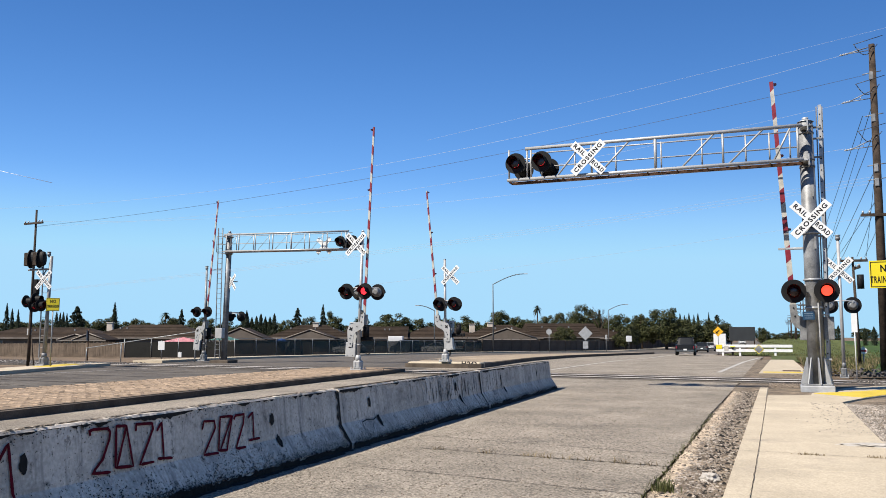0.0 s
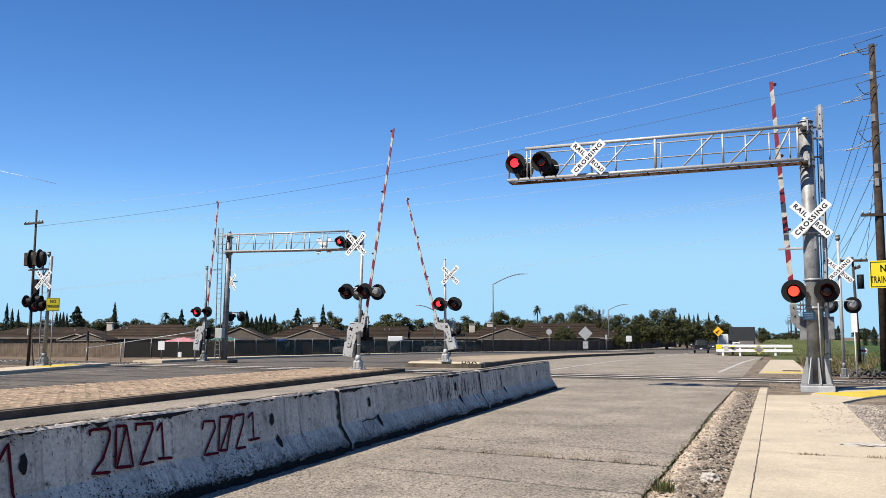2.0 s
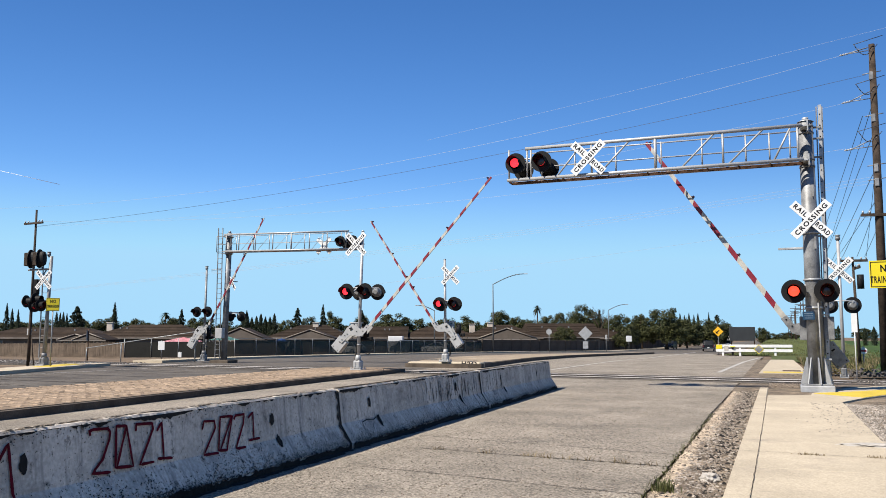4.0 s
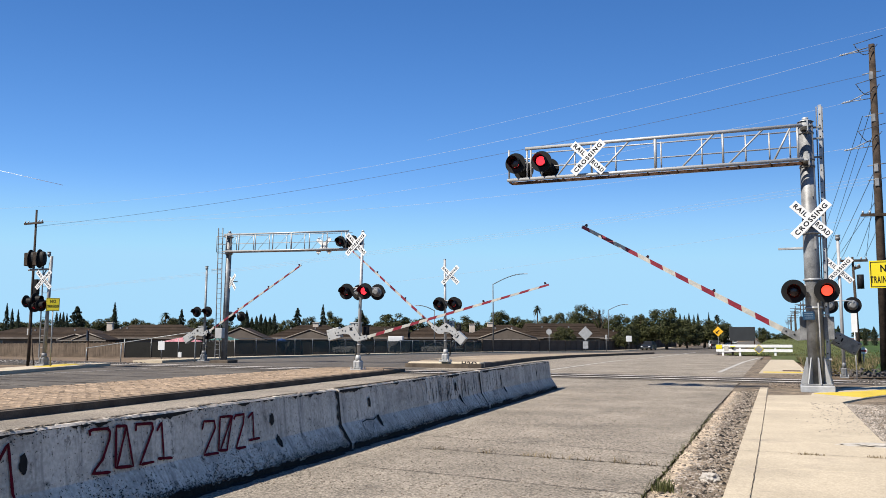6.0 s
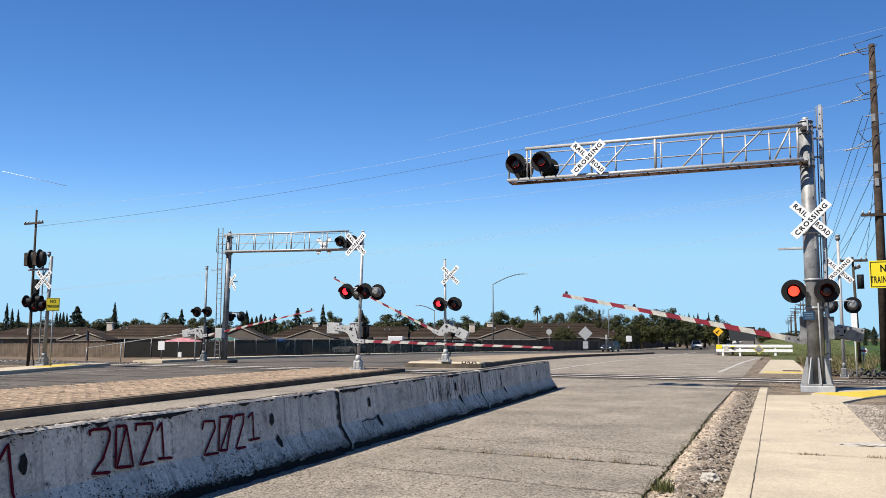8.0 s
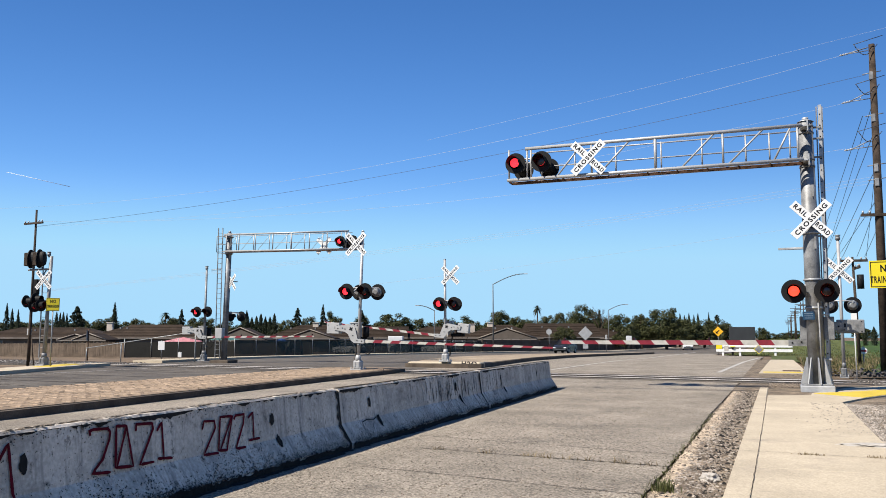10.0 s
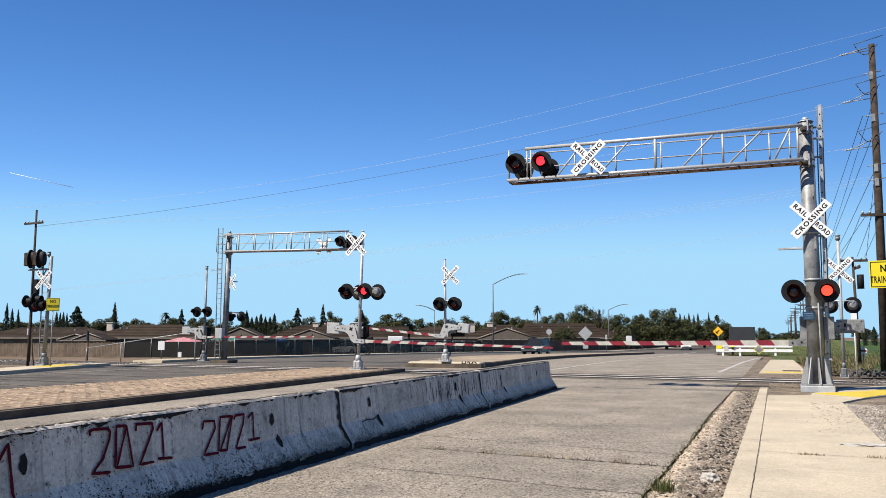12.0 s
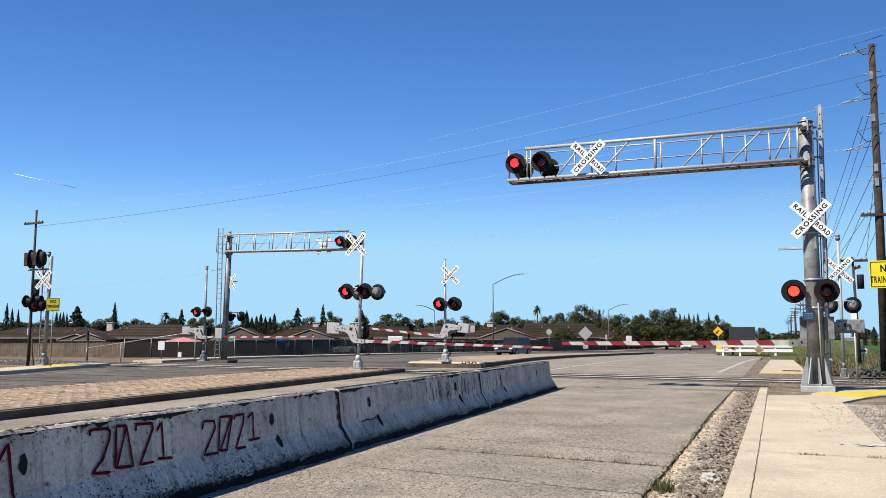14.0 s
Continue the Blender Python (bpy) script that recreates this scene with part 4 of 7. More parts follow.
# ---------------------------------------------------------------- signals, signs and poles at the roadside
def train_signal(parent, m):
    """A colour-light signal for trains: oval backing, deep hood and a case behind."""
    def oval(bm, rows):
        loops = [[bm.verts.new((w * math.cos(a), y, h * math.sin(a))) for a in (2 * math.pi * i / 24 for i in range(24))] for y, w, h in rows]
        for p, q in zip(loops, loops[1:]):
            for i in range(24):
                bm.faces.new((p[i], p[(i + 1) % 24], q[(i + 1) % 24], q[i]))
        bm.faces.new(loops[0])
        bm.faces.new(loops[-1][::-1])
        bmesh.ops.recalc_face_normals(bm, faces=bm.faces[:])

    bm = bmesh.new()
    oval(bm, ((0.0, 0.31, 0.47), (0.04, 0.31, 0.47)))
    head = part("signal_head", bm, "black", parent, "oval black train signal")
    head.matrix_local = m
    bm = bmesh.new()
    box(bm, (0, 0.17, -0.02), (0.34, 0.26, 0.66), bevel=0.03)
    part("case", bm, "wood_pole", head, "dark metal case")
    bm = bmesh.new()
    oval(bm, ((-0.26, 0.17, 0.33), (-0.2, 0.19, 0.36), (0.0, 0.2, 0.38)))
    part("hood", bm, "black", head)


def left_signal():
    root = thing("cantilever_signal", pose(-33.3, 30.9, 0), "roadside railway signal seen side-on with ladder and crossbuck", "railway signal", "crossing signals")
    mast_foot(root, 0.14, 0.36)
    bm = bmesh.new()
    tube(bm, (0, 0, 0.5), (0.12, 0.05, 5.5), 0.095, 0.075, 16)
    part("mast", bm, "galv_dark", root, "weathered steel mast")
    bell(root, 5.45)
    crossbuck(root, pose(0.0, -0.25, 4.32, rz=5), 0.98)
    for x, z, yaw, shell in ((-1.12, 3.28, 100, "grey"), (-0.52, 3.38, 98, "black"), (-0.55, 3.05, 62, "black"), (-0.15, 3.08, 80, "black")):
        signal_head(root, pose(x, -0.2, z, rz=yaw), "x", housing=shell)
    for x in (-1.0, -0.42):
        train_signal(root, pose(x, -0.15, 5.38, rz=103))
    bm = bmesh.new()
    tube(bm, (-1.15, 0.1, 0), (-1.12, 0.1, 3.2), 0.075, 0.06, 10)
    tube(bm, (-0.75, 0.1, 0), (-1.0, 0.1, 1.5), 0.03)
    part("stub_post", bm, "wood_pole", root)
    bm = bmesh.new()
    box(bm, (-0.72, 0.0, 4.0), (0.24, 0.2, 0.75), bevel=0.02)
    part("relay_box", bm, "black", root)
    bm = bmesh.new()
    tube(bm, (-1.3, 0.0, 4.86), (0.1, 0.0, 4.86), 0.05)
    tube(bm, (-0.7, 0.0, 4.1), (-0.1, 0.0, 4.86), 0.03)
    tube(bm, (-1.2, 0.0, 3.3), (0.1, 0.0, 3.3), 0.04)
    tube(bm, (-1.0, 0.0, 4.86), (-1.0, -0.1, 5.3), 0.03)
    tube(bm, (-0.4, 0.0, 4.86), (-0.4, -0.1, 5.3), 0.03)
    part("bracket", bm, "galv_dark", root)
    bm = bmesh.new()
    ladder(bm, -0.25, 0.1, 0.5, 5.2, 20, 0.3)
    part("ladder", bm, "galv_dark", root)


def quiet_zone_sign(x, y, top, yaw, w=0.62, h=0.58, post_dx=0.0):
    root = thing("road_sign", pose(x, y, 0, rz=yaw), "yellow sign with black words about train horns", "road sign")
    bm = bmesh.new()
    tube(bm, (post_dx, 0.04, 0.0), (post_dx, 0.04, top - 0.02), 0.03)
    part("post", bm, "post", root)
    bm = bmesh.new()
    box(bm, (0, 0, top - h / 2), (w, 0.01, h), bevel=0.003)
    p = part("panel", bm, "yellow", root)
    bm = bmesh.new()
    for sx, sz, cx, cz in ((w - 0.04, 0.014, 0, h / 2 - 0.03), (w - 0.04, 0.014, 0, -h / 2 + 0.03), (0.014, h - 0.05, w / 2 - 0.025, 0), (0.014, h - 0.05, -w / 2 + 0.025, 0)):
        box(bm, (cx, -0.007, top - h / 2 + cz), (sx, 0.004, sz))
    part("border", bm, "ink", p)
    words("NO", 0.2, pose(0, -0.008, top - 0.17), p, wide=0.78)
    words("TRAIN HORN", 0.19, pose(0, -0.008, top - 0.40), p, wide=0.44 * w / 0.62)


def back_signal():
    """The signal for the other direction, seen from behind."""
    root = thing("crossing_signal", pose(2.25, 34.2, 0), "slim aluminium crossing signal with crossbuck, turned away", "crossing signal", "crossing signals")
    mast_foot(root, 0.02, 0.2)
    bm = bmesh.new()
    tube(bm, (0, 0, 0.2), (0, 0, 5.1), 0.062, 0.055, 16)
    part("mast", bm, "alu", root)
    bell(root, 5.05)
    crossbuck(root, pose(-0.02, -0.1, 3.98))
    pair_of_heads(root, 0.02, 0.25, 2.7, 180, "x", housing="grey")
    bm = bmesh.new()
    box(bm, (0.42, 0.1, 2.05), (0.2, 0.01, 0.7), bevel=0.003)
    tube(bm, (0.42, 0.12, 0), (0.42, 0.12, 2.4), 0.02)
    part("notice", bm, "white", root, "narrow white notice")


def utility_pole(x, y, h, r=0.17, lean=(0.0, 0.0), arms=(), group="utility poles", label="tall weathered timber utility pole with cross arms"):
    z = drop(x, y) - 0.05
    root = thing("utility_pole", pose(x, y, z), label, "utility pole", group)
    bm = bmesh.new()
    tube(bm, (0, 0, 0), (lean[0], lean[1], h), r, r * 0.6, 14)
    part("pole", bm, "wood_pole", root)
    for az, length, yaw in arms:
        m = pose(lean[0] * az / h, lean[1] * az / h, az, rz=yaw)
        bm = bmesh.new()
        box(bm, (0, -0.16, 0), (length, 0.09, 0.12), m, bevel=0.01)
        arm = part("cross_arm", bm, "wood_pole", root)
        for s in (-0.9, -0.55, 0.55, 0.9):
            bm = bmesh.new()
            tube(bm, m @ Vector((s * length / 2, -0.16, 0.06)), m @ Vector((s * length / 2, -0.16, 0.17)), 0.03, 0.045, 8)
            part("insulator", bm, "galv", arm)
    return root


def wire(p, q, sag, r=0.011, material="wire", n=24):
    p, q = Vector(p), Vector(q)
    bm = bmesh.new()
    rings = []
    for i in range(n + 1):
        u = i / n
        c = p.lerp(q, u) - Vector((0, 0, 4 * sag * u * (1 - u)))
        rings.append([bm.verts.new(c + Vector((0, r * math.cos(a), r * math.sin(a)))) if abs(q.x - p.x) > abs(q.y - p.y) else bm.verts.new(c + Vector((r * math.cos(a), 0, r * math.sin(a)))) for a in (0, 2.1, 4.2)])
    for a, b in zip(rings, rings[1:]):
        for i in range(3):
            bm.faces.new((a[i], a[(i + 1) % 3], b[(i + 1) % 3], b[i]))
    return tagged(new("overhead_wire", finish("overhead_wire", bm, material)), "thin overhead wire strung between poles", "wire", "overhead wires")


left_signal()
quiet_zone_sign(-32.2, 30.25, 3.39, 35, 0.6, 0.62)
quiet_zone_sign(2.17, 19.35, 3.1, 0, 0.66, 0.57, 0.3)
back_signal()

# the big pole by the tracks
P1 = utility_pole(4.05, 38.2, 13.75, 0.20, (0.1, -0.2), ((6.55, 1.5, 12),))


def pole_fittings():
    for z in (13.72, 11.66, 9.63):
        bm = bmesh.new()
        tube(bm, (-0.05, -0.15, min(z + 0.1, 13.65)), (-0.8, -0.22, z - 0.25), 0.022, seg=6)
        tube(bm, (-0.05, -0.15, z - 0.2), (-0.8, -0.22, z - 0.27), 0.018, seg=6)
        tube(bm, (-0.4, -0.19, z - 0.07), (-0.42, -0.19, z - 0.24), 0.012, seg=6)
        part("stand_off", bm, "galv_dark", P1)
        bm = bmesh.new()
        tube(bm, (-0.78, -0.22, z - 0.26), (-1.14, -0.2, z - 0.31), 0.02, seg=8)
        for k in range(5):
            tube(bm, (-0.82 - 0.06 * k, -0.22, z - 0.265 - 0.008 * k), (-0.85 - 0.06 * k, -0.22, z - 0.27 - 0.008 * k), 0.045, seg=10)
        part("insulator", bm, "alu", P1)
    for z in (13.9, 12.2, 10.2):
        bm = bmesh.new()
        pts = [Vector((-0.6 + 0.9 * u, -0.6 + 0.3 * u, z - 0.2 - 0.55 * math.sin(math.pi * u) * (1 - 0.4 * u))) for u in span(0, 1, 0.1)]
        for a, b in zip(pts, pts[1:]):
            tube(bm, a, b, 0.016, seg=6)
        tube(bm, (-0.62, -0.6, z - 0.2), (0.5, -0.4, z + 0.12), 0.014, seg=6)
        part("jumper", bm, "wire", P1, "looped black jumper cable")
    for z in (12.4, 10.6, 8.5, 7.9):
        bm = bmesh.new()
        box(bm, (0.02, -0.22, z), (0.16, 0.18, 0.34), bevel=0.02)
        tube(bm, (-0.3, -0.2, z + 0.1), (0.4, -0.2, z + 0.18), 0.02, seg=6)
        part("clamp", bm, "galv_dark", P1)
    bm = bmesh.new()
    box(bm, (0.12, -0.14, 6.0), (0.04, 0.05, 11), bevel=0.01)
    part("conduit", bm, "galv", P1, "grey conduit")


pole_fittings()
# slim pole with a transformer can, and the far row
P2 = utility_pole(3.75, 46, 5.55, 0.09, (-0.1, 0), ((5.35, 1.3, 10), (5.0, 1.1, 100)), label="short dark pole carrying a grey transformer can")
bm = bmesh.new()
tube(bm, (0.2, -0.1, 3.95), (0.2, -0.1, 4.65), 0.16, seg=14)
part("transformer", bm, "black", P2)
for k in range(3, 14):
    yy = 92 + 24 * k
    utility_pole(4.6 + 0.3 * math.sin(k * 2.1), yy, 9.8, 0.13, (0.1 * math.sin(k), 0), ((9.2, 2.2, 0), (8.2, 1.8, 0)), label="distant timber utility pole in a row")
PL = utility_pole(-42.2, 38, 9.4, 0.1, (0.05, 0.0), ((8.55, 1.7, -5),), label="leaning timber pole beside the railway line")
bm = bmesh.new()
box(bm, (0.15, -0.18, 1.9), (0.24, 0.14, 0.4), bevel=0.02)
part("meter_box", bm, "alu", PL)

wire((2.98, 38, 13.36), (-62, 38, 10.82), 2.45, 0.0065, "wire_pale")
wire((3.9, 38, 12.42), (-42.2, 38, 8.3), 0.67, 0.009)
wire((2.98, 38, 11.29), (-42.2, 38, 8.31), 1.05, 0.005, "wire_pale")
wire((2.98, 38, 9.35), (-42.2, 38, 8.62), 0.9, 0.006, "wire_pale")
for dz in (0, 0.14, 0.27):
    wire((4.0, 38, 8.1 - dz), (-42.2, 38, 4.3 - dz * 0.3), 0.32, 0.005, "wire_pale")
wire((12.0, 38, 15.46), (-16, 38, 11.4), 0.08, 0.0042, "wire_pale")
wire((4.0, 38, 6.45), (-20, 38, 4.1), 0.1, 0.005, "wire_pale")
ROW = (4.9, 164, drop(4.9, 164) + 9.2)
for x, z, dx, dz in ((3.68, 10.7, -1.0, 0.0), (4.02, 9.85, 0.2, 0.0), (3.94, 8.2, 1.0, 0.0), (4.3, 11.9, 0.6, -1.0), (4.2, 7.4, -0.7, -1.0)):
    wire((x, 38.1, z), (ROW[0] + dx, ROW[1], ROW[2] + dz), 0.35, 0.016)
for x, z, x2, z2 in ((3.44, 6.6, 3.2, 5.5), (3.81, 6.45, 3.85, 5.5), (4.25, 6.6, 4.2, 5.5), (4.1, 8.9, 4.27, 5.5)):
    wire((x, 38.1, z), (x2, 46, z2), 0.06, 0.012)
wire((3.75, 46, 5.3), (ROW[0], 164, ROW[2] - 1.0), 0.5, 0.014)


def street_lamp(x, y, h, reach, yaw, lean=0.9, r=0.085):
    z = drop(x, y)
    root = thing("street_lamp", pose(x, y, z, rz=yaw), "grey steel street lamp with a long curved arm", "street lamp", "street lamps")
    bm = bmesh.new()
    tube(bm, (0, 0, 0), (0, 0, h), r, r * 0.6, 12)
    part("post", bm, "lamp_steel", root)
    bm = bmesh.new()
    pts = [Vector((reach * u, 0, h - 0.1 + lean * math.sin(u * math.pi / 2))) for u in span(0, 1, 0.12)]
    for a, b in zip(pts, pts[1:]):
        tube(bm, a, b, 0.06, seg=8)
    part("arm", bm, "lamp_steel", root)
    bm = bmesh.new()
    box(bm, (reach + 0.25, 0, h + lean - 0.1), (0.6, 0.22, 0.1), bevel=0.03)
    part("lamp_head", bm, "galv", root)


street_lamp(-37.2, 112.5, 9.7, 4.4, 20, 1.5, 0.11)
street_lamp(-29.4, 158, 7.6, 3.2, 20, 1.1, 0.1)
street_lamp(-46.8, 114, 6.2, 2.3, 200, 0.75, 0.09)


def plate_sign(x, y, shape, size, zc, material, yaw, label, post="post", extra=None):
    z = drop(x, y)
    root = thing("road_sign", pose(x, y, z, rz=yaw), label, "road sign")
    bm = bmesh.new()
    tube(bm, (0, 0.03, -0.05), (0, 0.03, zc + size * 0.6), 0.035, seg=8)
    part("post", bm, post, root)
    bm = bmesh.new()
    if shape == "diamond":
        box(bm, (0, 0, 0), (size, 0.012, size), pose(0, -0.02, zc, ry=45), bevel=0.004)
    elif shape == "octagon":
        slab(bm, [(size / 2 * math.cos(a * math.pi / 4 + 0.39), size / 2 * math.sin(a * math.pi / 4 + 0.39)) for a in range(8)], 0, 0.012, Matrix(((1, 0, 0, 0), (0, 0, 1, -0.02), (0, 1, 0, zc), (0, 0, 0, 1))))
    else:
        box(bm, (0, -0.02, zc), (size * shape, 0.012, size), bevel=0.004)
    p = part("panel", bm, material, root)
    return root, p


r, p = plate_sign(-25.9, 121, "diamond", 1.45, 2.75, "alu", 15, "back of a large diamond warning sign, bare metal")
for zc in (1.35, 0.8):
    bm = bmesh.new()
    box(bm, (0, -0.02, zc), (0.75, 0.012, 0.5), bevel=0.004)
    part("small_panel", bm, "alu", r)
plate_sign(-30.6, 118.2, "octagon", 0.85, 2.95, "alu", 15, "bare back of an octagonal stop sign")
plate_sign(-24.6, 130, 0.5, 0.7, 2.3, "alu", 10, "small bare-backed street sign")
plate_sign(-24.2, 149, 1.0, 1.0, 2.2, "white", 20, "square white roadside sign on a thin post")
r, p = plate_sign(-5.8, 93.6, "diamond", 0.76, 2.5, "amber", 0, "amber diamond sign with a black arrow")
bm = bmesh.new()
box(bm, (0.02, 0, 0.02), (0.34, 0.006, 0.1), pose(0, -0.032, 2.5, ry=-40))
slab(bm, [(-0.24, -0.2), (0.05, -0.2), (-0.24, 0.08)], 0, 0.006, Matrix(((1, 0, 0, 0), (0, 0, 1, -0.035), (0, 1, 0, 2.5), (0, 0, 0, 1))))
part("arrow", bm, "ink", p)
plate_sign(-41.2, 48.6, 0.8, 0.62, 1.0, "white", 15, "small white notice on a thin post")
plate_sign(-41.1, 50.5, 0.8, 0.36, 0.32, "white", 15, "small white board standing low before the fence")
plate_sign(-46.1, 46.6, 0.6, 0.75, 1.75, "galv_dark", -70, "weathered sign seen nearly edge-on", "rust")
r, p = plate_sign(3.95, 46.3, "octagon", 0.36, 0.85, "white", 0, "small round red and white marker on a thin stake")
bm = bmesh.new()
box(bm, (0, -0.03, 0.85), (0.26, 0.006, 0.1))
part("red_band", bm, "red", p)
# ---------------------------------------------------------------- fences, houses and trees in the distance
def fence_run(name, pts, pitch, builder, label, category="fence", sink=0.1):
    root = thing(name, Matrix.Identity(4), label, category)
    for (xa, ya), (xb, yb) in zip(pts, pts[1:]):
        n = max(1, round(math.hypot(xb - xa, yb - ya) / pitch))
        for i in range(n):
            x0, y0 = xa + (xb - xa) * i / n, ya + (yb - ya) * i / n
            x1, y1 = xa + (xb - xa) * (i + 1) / n, ya + (yb - ya) * (i + 1) / n
            length = math.hypot(x1 - x0, y1 - y0)
            m = pose(x0, y0, drop(x0, y0) - sink, rz=math.degrees(math.atan2(y1 - y0, x1 - x0)))
            builder(root, m, length)
    return root


shared = {}


def piece(name, key, make, material, parent, m, scale=(1, 1, 1)):
    if key not in shared:
        bm = bmesh.new()
        make(bm)
        shared[key] = finish(name, bm, material)
    o = new(name, shared[key])
    o.parent, o.matrix_local = parent, m @ Matrix.Diagonal((*scale, 1))
    return o


def boards(bm):
    rng = random.Random(4)
    for i in range(16):
        h = 1.42 + rng.uniform(-0.03, 0.03)
        box(bm, ((i + 0.5) / 16, rng.uniform(-0.008, 0.008), h / 2), (0.92 / 16, 0.025, h))


def wood_panel(root, m, length):
    piece("fence_panel", "boards", boards, "fence_wood", root, m, (length, 1, 1))
    piece("fence_post", "wpost", lambda bm: box(bm, (0, 0.06, 0.75), (0.1, 0.1, 1.5)), "fence_wood", root, m)


def dark_panel(root, m, length):
    piece("fence_panel", "dark", lambda bm: box(bm, (0.5, 0, 0.75), (1, 0.03, 1.36)), "fence_dark", root, m, (length, 1, 1))
    piece("fence_post", "cpost", lambda bm: tube(bm, (0, -0.04, 0), (0, -0.04, 1.75), 0.03, seg=8), "post", root, m)


def screen_panel(root, m, length):
    piece("fence_mesh", "screen", lambda bm: box(bm, (0.5, 0, 0.85), (1, 0.008, 1.45)), "screen", root, m, (length, 1, 1))
    piece("fence_post", "cpost", lambda bm: tube(bm, (0, -0.04, 0), (0, -0.04, 1.75), 0.03, seg=8), "post", root, m)
    piece("top_rail", "crail", lambda bm: tube(bm, (0, 0, 1.7), (1, 0, 1.7), 0.022, seg=6), "post", root, m, (length, 1, 1))


def wall_panel(root, m, length):
    piece("wall_panel", "wallp", lambda bm: box(bm, (0.5, 0, 0.95), (0.97, 0.1, 1.9), bevel=0.01), "fence_wall", root, m, (length, 1, 1))
    piece("wall_post", "wallq", lambda bm: box(bm, (0, 0, 1.0), (0.22, 0.2, 2.0), bevel=0.02), "fence_wall", root, m)


fence_run("wood_fence", [(-95, 72), (-77.5, 66), (-55, 60)], 2.6, wood_panel, "weathered brown board fence below the roofs")
fence_run("dark_fence", [(-55, 60), (-44.2, 61.5)], 2.6, dark_panel, "low fence hung with dark fabric")
fence_run("chain_link_fence", [(-44.2, 61.5), (-42, 81), (-39, 113)], 2.9, screen_panel, "chain-link fence with green privacy mesh")
fence_run("boundary_wall", [(-39, 113), (-37, 120.5), (-32, 134), (-29.5, 150), (-27, 175), (-26, 240)], 2.4, wall_panel, "brown panelled boundary wall along the far road", "wall")
fence_run("wood_fence", [(-110, 92), (-52, 88)], 2.6, wood_panel, "second board fence between the gardens")


def house(x, y, yaw, w, d, wall_h, rise, roof="hip", chimney=None, gable_front=False):
    z = drop(x, y) - 0.1
    root = thing("house", pose(x, y, z, rz=yaw), "single-storey " + ("gabled" if gable_front or roof == "gable" else "hipped") + " stucco house with a brown tiled roof", "house", "houses beyond the fence")
    bm = bmesh.new()
    box(bm, (0, 0, wall_h / 2), (w, d, wall_h))
    part("wall", bm, "stucco", root)
    o = 0.55
    bm = bmesh.new()
    a, b = w / 2 + o, d / 2 + o
    if gable_front:
        top = [(0, -b), (0, b)]
    else:
        inset = b * 0.95 if roof == "hip" else 0
        top = [(-a + inset, 0), (a - inset, 0)]
    t = 0.16
    base = [bm.verts.new((px, py, wall_h)) for px, py in ((-a, -b), (a, -b), (a, b), (-a, b))]
    eave = [bm.verts.new((v.co.x, v.co.y, wall_h + t)) for v in base]
    ridge = [bm.verts.new((px, py, wall_h + rise + t)) for px, py in top]
    bm.faces.new(base[::-1])
    for i in range(4):
        bm.faces.new((base[i], base[(i + 1) % 4], eave[(i + 1) % 4], eave[i]))
    if gable_front:
        for f in ((eave[0], eave[1], ridge[0]), (eave[2], eave[3], ridge[1]), (eave[1], eave[2], ridge[1], ridge[0]), (eave[3], eave[0], ridge[0], ridge[1])):
            bm.faces.new(f)
    else:
        for f in ((eave[0], eave[1], ridge[1], ridge[0]), (eave[1], eave[2], ridge[1]), (eave[2], eave[3], ridge[0], ridge[1]), (eave[3], eave[0], ridge[0])):
            bm.faces.new(f)
    roof_ob = part("roof", bm, "roof", root, "brown tiled roof")
    if gable_front:
        bm = bmesh.new()
        g = w / 2 + 0.05
        v = [bm.verts.new(p) for p in ((-g, -b - 0.02, wall_h + t), (g, -b - 0.02, wall_h + t), (0, -b - 0.02, wall_h + t + rise * g / a - 0.1))]
        bm.faces.new(v)
        part("gable", bm, "stucco", root)
        for s in (-1, 1):
            bm = bmesh.new()
            p, q = Vector((s * a, -b - 0.05, wall_h + t)), Vector((0, -b - 0.05, wall_h + rise + t))
            tube(bm, p, q, 0.09, seg=4)
            part("fascia", bm, "fascia", root)
    bm = bmesh.new()
    box(bm, (0, -b - 0.02, wall_h + 0.02), (2 * a, 0.05, 0.2))
    part("fascia", bm, "fascia", root)
    # courses of tiles
    rng = random.Random(int(w * 100))
    if not gable_front:
        for i in range(1, 8):
            u = i / 8
            zz = wall_h + t + rise * u + 0.02
            half = a - (a - abs(top[0][0])) * u
            bm = bmesh.new()
            box(bm, (0, -b * (1 - u), zz), (2 * half, 0.1, 0.06))
            part("tile_course", bm, "roof", roof_ob)
        for i in range(3):
            bm = bmesh.new()
            box(bm, (rng.uniform(-w * 0.4, w * 0.4), -b * 0.35, wall_h + rise * 0.75), (0.2, 0.2, 0.5))
            part("vent", bm, "galv_dark", roof_ob)
    for s in (-0.3, 0.28):
        win = None
        bm = bmesh.new()
        box(bm, (s * w, -d / 2 - 0.03, wall_h * 0.6), (1.5, 0.08, 1.1))
        win = part("window", bm, "fascia", root)
        bm = bmesh.new()
        box(bm, (s * w, -d / 2 - 0.06, wall_h * 0.6), (1.3, 0.05, 0.95))
        part("pane", bm, "pane", win)
    if chimney:
        bm = bmesh.new()
        box(bm, (chimney, -0.6, wall_h + rise * 0.7 + 0.4), (1.0, 0.7, 1.5), bevel=0.03)
        box(bm, (chimney, -0.6, wall_h + rise * 0.7 + 1.18), (1.2, 0.9, 0.12), bevel=0.02)
        part("chimney", bm, "chimney", root, "pale stucco chimney")


